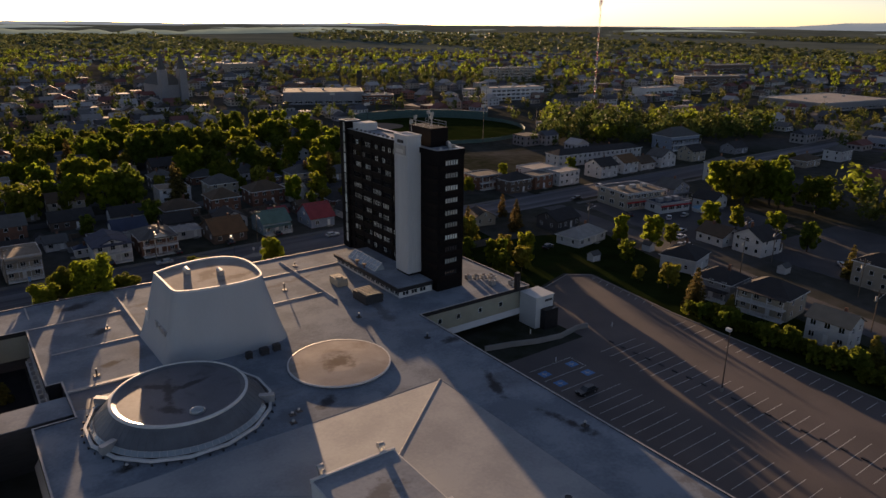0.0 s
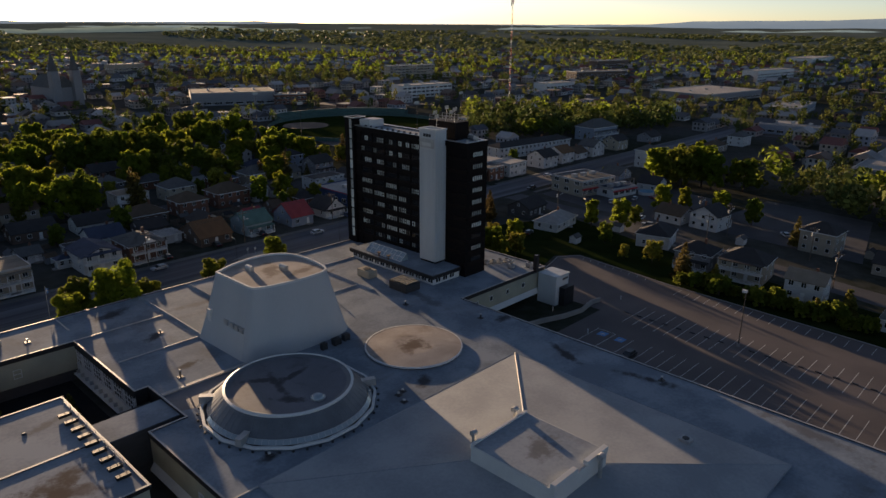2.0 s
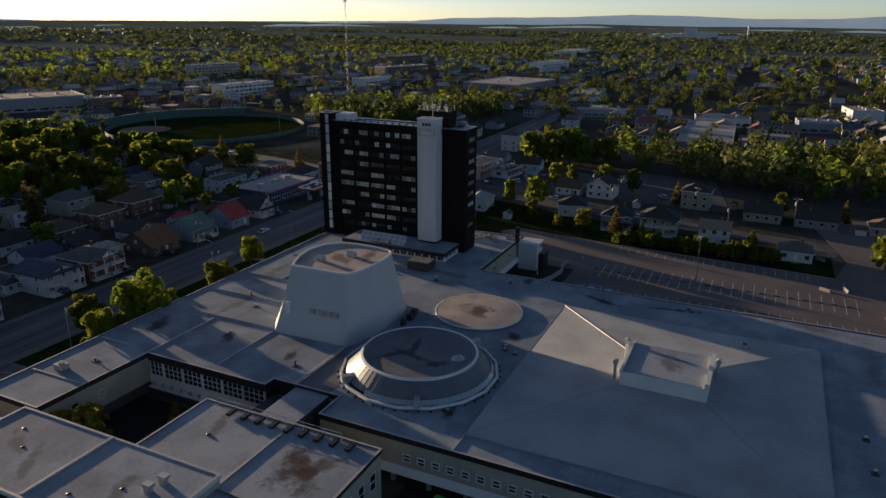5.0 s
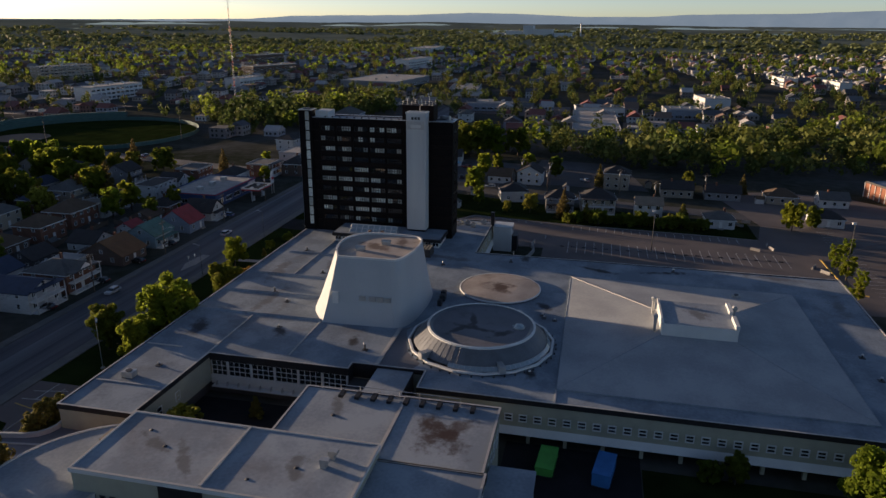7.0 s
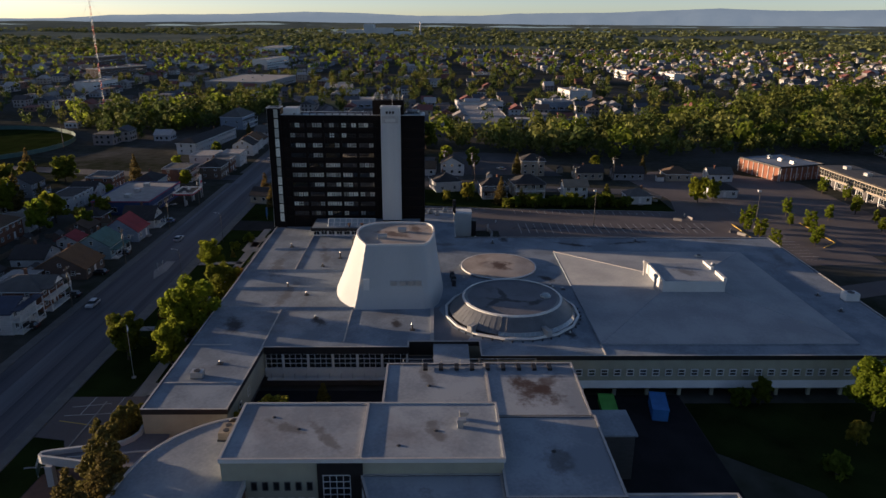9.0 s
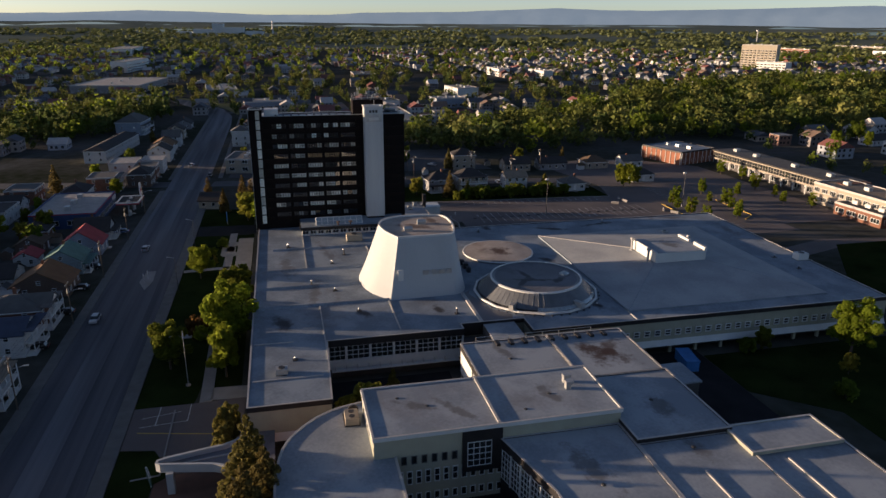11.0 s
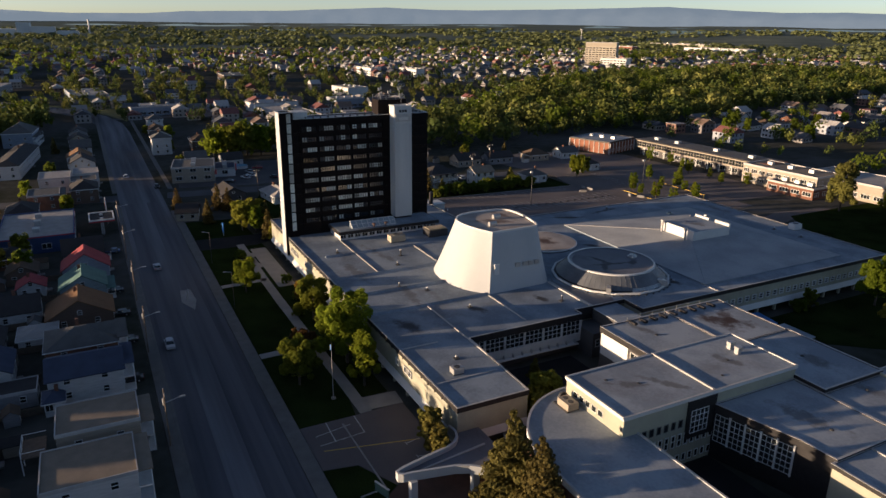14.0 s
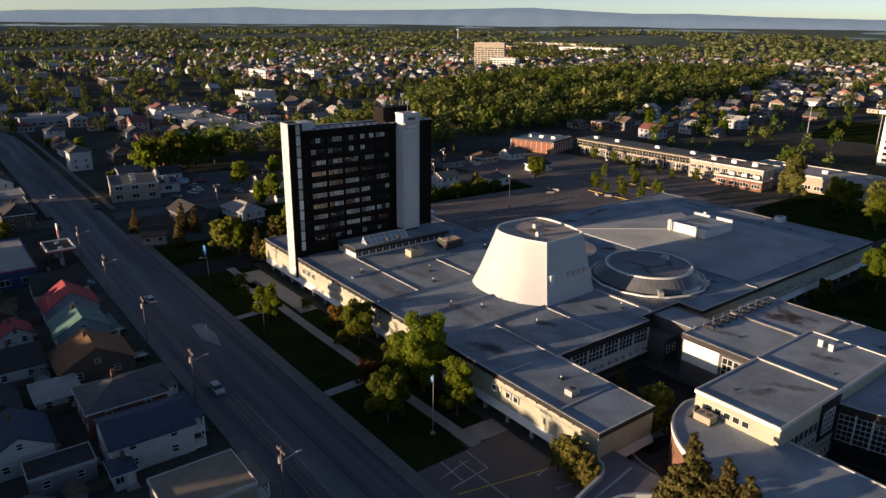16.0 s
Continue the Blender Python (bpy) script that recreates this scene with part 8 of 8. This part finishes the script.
def car(x, y, turn, paint, label):
    c = thing("car", label, "car", "cars", at=(x, y, 0.04), turn=turn)
    body = MB().prism([(-2.2, -0.85), (2.2, -0.85), (2.2, 0.85), (-2.2, 0.85)], 0.3, 0.85, [(-2.25, -0.88), (2.2, -0.85), (2.2, 0.85), (-2.25, 0.88)])
    part("body", body, M_CARPAINT[paint], c)
    part("cabin", MB().prism([(-1.9, -0.8), (1.0, -0.8), (1.0, 0.8), (-1.9, 0.8)], 0.85, 1.38, [(-1.5, -0.65), (0.35, -0.65), (0.35, 0.65), (-1.5, 0.65)]), M_GLASS, c, "dark car windows")
    part("roof", MB().box(-1.5, -0.64, 1.38, 0.35, 0.64, 1.45), M_CARPAINT[paint], c)
    for wx in (-1.35, 1.35):
        for wy in (-0.8, 0.8):
            w = part("wheel", MB().tube((wx, wy - 0.1, 0.32), (wx, wy + 0.1, 0.32), 0.32, n=14), M_TYRE, c)
            part("rim", MB().tube((wx, wy - 0.11, 0.32), (wx, wy + 0.11, 0.32), 0.19, n=10), M_METAL, w)
    for wy in (-0.6, 0.6):
        part("headlight", MB().box(2.18, wy - 0.2, 0.6, 2.24, wy + 0.2, 0.78), M_WHITE, c)
        part("tail_light", MB().box(-2.28, wy - 0.2, 0.62, -2.2, wy + 0.2, 0.8), M_SIGNRED, c)


for a in ((90.6, 78.3, 180, "black", "black saloon car parked in a marked bay"), (46.1, 198.6, 180, "silver", "silver car on the main street"), (98, 196, 0, "silver", "grey car on the main street"),
          (-10, 206.8, 95, "white", "white car parked beside a house"), (52, 206.5, 90, "black", "dark car parked in a driveway"), (33.5, 207, 90, "black", "dark car parked in a driveway"), (68, 207, 90, "black", "dark car parked in a driveway"), (84, 207.5, 90, "black", "dark car parked in a driveway"),
          (146.4, 180.3, 0, "white", "white car parked by the crossing"), (203, 150, 30, "white", "white van-like car parked behind the shop"), (206.5, 147, 35, "white", "white car parked behind the shop"), (214, 146, 20, "silver", "silver car parked behind the shop"), (221, 141, 80, "red", "red car parked behind the shop"), (198, 158, 60, "black", "dark car parked beside the shop"), (160, 84, 5, "silver", "silver car parked behind the houses"), (163, 66, 0, "white", "white car parked in a driveway"), (171, 90, 85, "white", "white car on the side street"), (205, 86, 40, "silver", "silver car in the clearing"),
          (176, 142, 20, "black", "dark car on the side street"), (190, 130, 10, "white", "white car parked by a shop"), (196, 134, 10, "silver", "silver car parked by a shop"), (200, 186, 180, "black", "dark car on the main street"), (225, 196, 0, "white", "pale car on the main street"), (184, 124, 100, "silver", "car parked beside bungalow"),
          (118, 206.5, 90, "blue", "blue car parked beside a house"), (147, 147, 15, "black", "dark car beside the bungalow"), (199, 139, 15, "black", "dark car parked by a shop")):
    car(*a)
for x, y, t in ((200, 300, 10), (204, 300, 10), (208, 301, 10), (330, 470, 0), (334, 471, 0), (338, 471, 0), (342, 472, 0), (352, 473, 0), (356, 474, 0)):
    car(x, y, t + 80, random.Random(x).choice(["white", "silver", "black", "red"]), "parked car in a far lot")


def container(x, y, w, d, h, mat, label, turn=0):
    c = thing("waste_container", label, "container", "waste containers", at=(x, y, 0.05), turn=turn)
    part("body", MB().box(-w / 2, -d / 2, 0.15, w / 2, d / 2, h), mat, c)
    for k in range(6):
        u = -d / 2 + (k + 0.5) * d / 6
        part("rib", MB().box(-w / 2 - 0.08, u - 0.08, 0.15, -w / 2, u + 0.08, h - 0.1), mat, c)
        part("rib", MB().box(w / 2, u - 0.08, 0.15, w / 2 + 0.08, u + 0.08, h - 0.1), mat, c)
    part("rim", edge_band(rect(-w / 2, -d / 2, w / 2, d / 2), h - 0.15, h + 0.06, 0.1, 0.12), mat, c)
    part("skid", MB().box(-w / 2 + 0.2, -d / 2, 0, w / 2 - 0.2, d / 2, 0.15), M_DARKMETAL, c)


container(-2.0, 77.8, 2.6, 6.0, 2.3, M_BLUEBOX, "blue steel waste container in the service yard", 80)
container(-1.2, 86.5, 2.6, 6.0, 1.5, M_GREENBOX, "bright green covered waste container in the service yard", 85)
shed = thing("loading_shed", "small flat-roofed loading shed with glazed side", "shed", at=(-17.5, 90.2, 0))
part("wall", MB().box(-3.2, -2.6, 0, 3.2, 3.4, 7.6), M_SIDING["dark"], shed)
part("roof", MB().box(-3.5, -2.9, 7.6, 3.5, 3.4, 7.9), M_ROOF2, shed)
for k in range(3):
    wall_window("window", shed, -2 + k * 2, -2.6, 2.5, 1.5, 4.2, "-y", 2, 4, M_FRAME, bar=0.1)
pole_sign = thing("lot_sign", "blue sign panel on a short post at the street corner", "sign", at=(121.5, 174, 0))
part("post", MB().box(-0.08, -0.08, 0, 0.08, 0.08, 1.2), M_METAL, pole_sign)
part("panel", MB().box(-0.9, -0.1, 1.2, 0.9, 0.1, 4.2), M_SIGNBLUE, pole_sign)
gs = thing("garden_sign", "low green and white sign board beside the driveway", "sign", at=(-18.5, 177, 0), turn=20)
part("panel", MB().box(-1.4, -0.1, 0.4, 1.4, 0.1, 1.8), M_GREENFENCE, gs)
part("frame", edge_band([(-1.5, -0.12), (1.5, -0.12), (1.5, 0.12), (-1.5, 0.12)], 1.8, 1.95, 0, 0.05), M_WHITE, gs)
for sx in (-1.2, 1.2):
    part("post", MB().box(sx - 0.06, -0.06, 0, sx + 0.06, 0.06, 0.4), M_WHITE, gs)
isl = patch("traffic_island", [(64, 191.0), (70, 189.8), (78, 190.2), (78, 192.6), (70, 193.2)], 0.12, M_WALK, "pale concrete traffic island in the street", "island")
for x, y in ((72, 191.3), (70, 192)):
    p = thing("island_post", "small post with a yellow-green base on the traffic island", "post", "island posts", at=(x, y, 0.12))
    part("post", MB().tube((0, 0, 0), (0, 0, 2.2), 0.06, n=6), M_METAL, p)
    part("plate", MB().box(-0.3, -0.03, 1.5, 0.3, 0.03, 2.3), M_WHITE, p)

for x, y in ((134, -205), (92, -200)):
    m = thing("floodlight_mast", "tall floodlight mast of the sports field", "mast", "floodlight masts", at=(x, y, 0))
    part("pole", MB().tube((0, 0, 0), (0, 0, 20), 0.3, 0.18, 8), M_METAL, m)
    part("lamp_bar", MB().box(-1.8, -0.2, 19, 1.8, 0.2, 20.8), M_METAL, m)
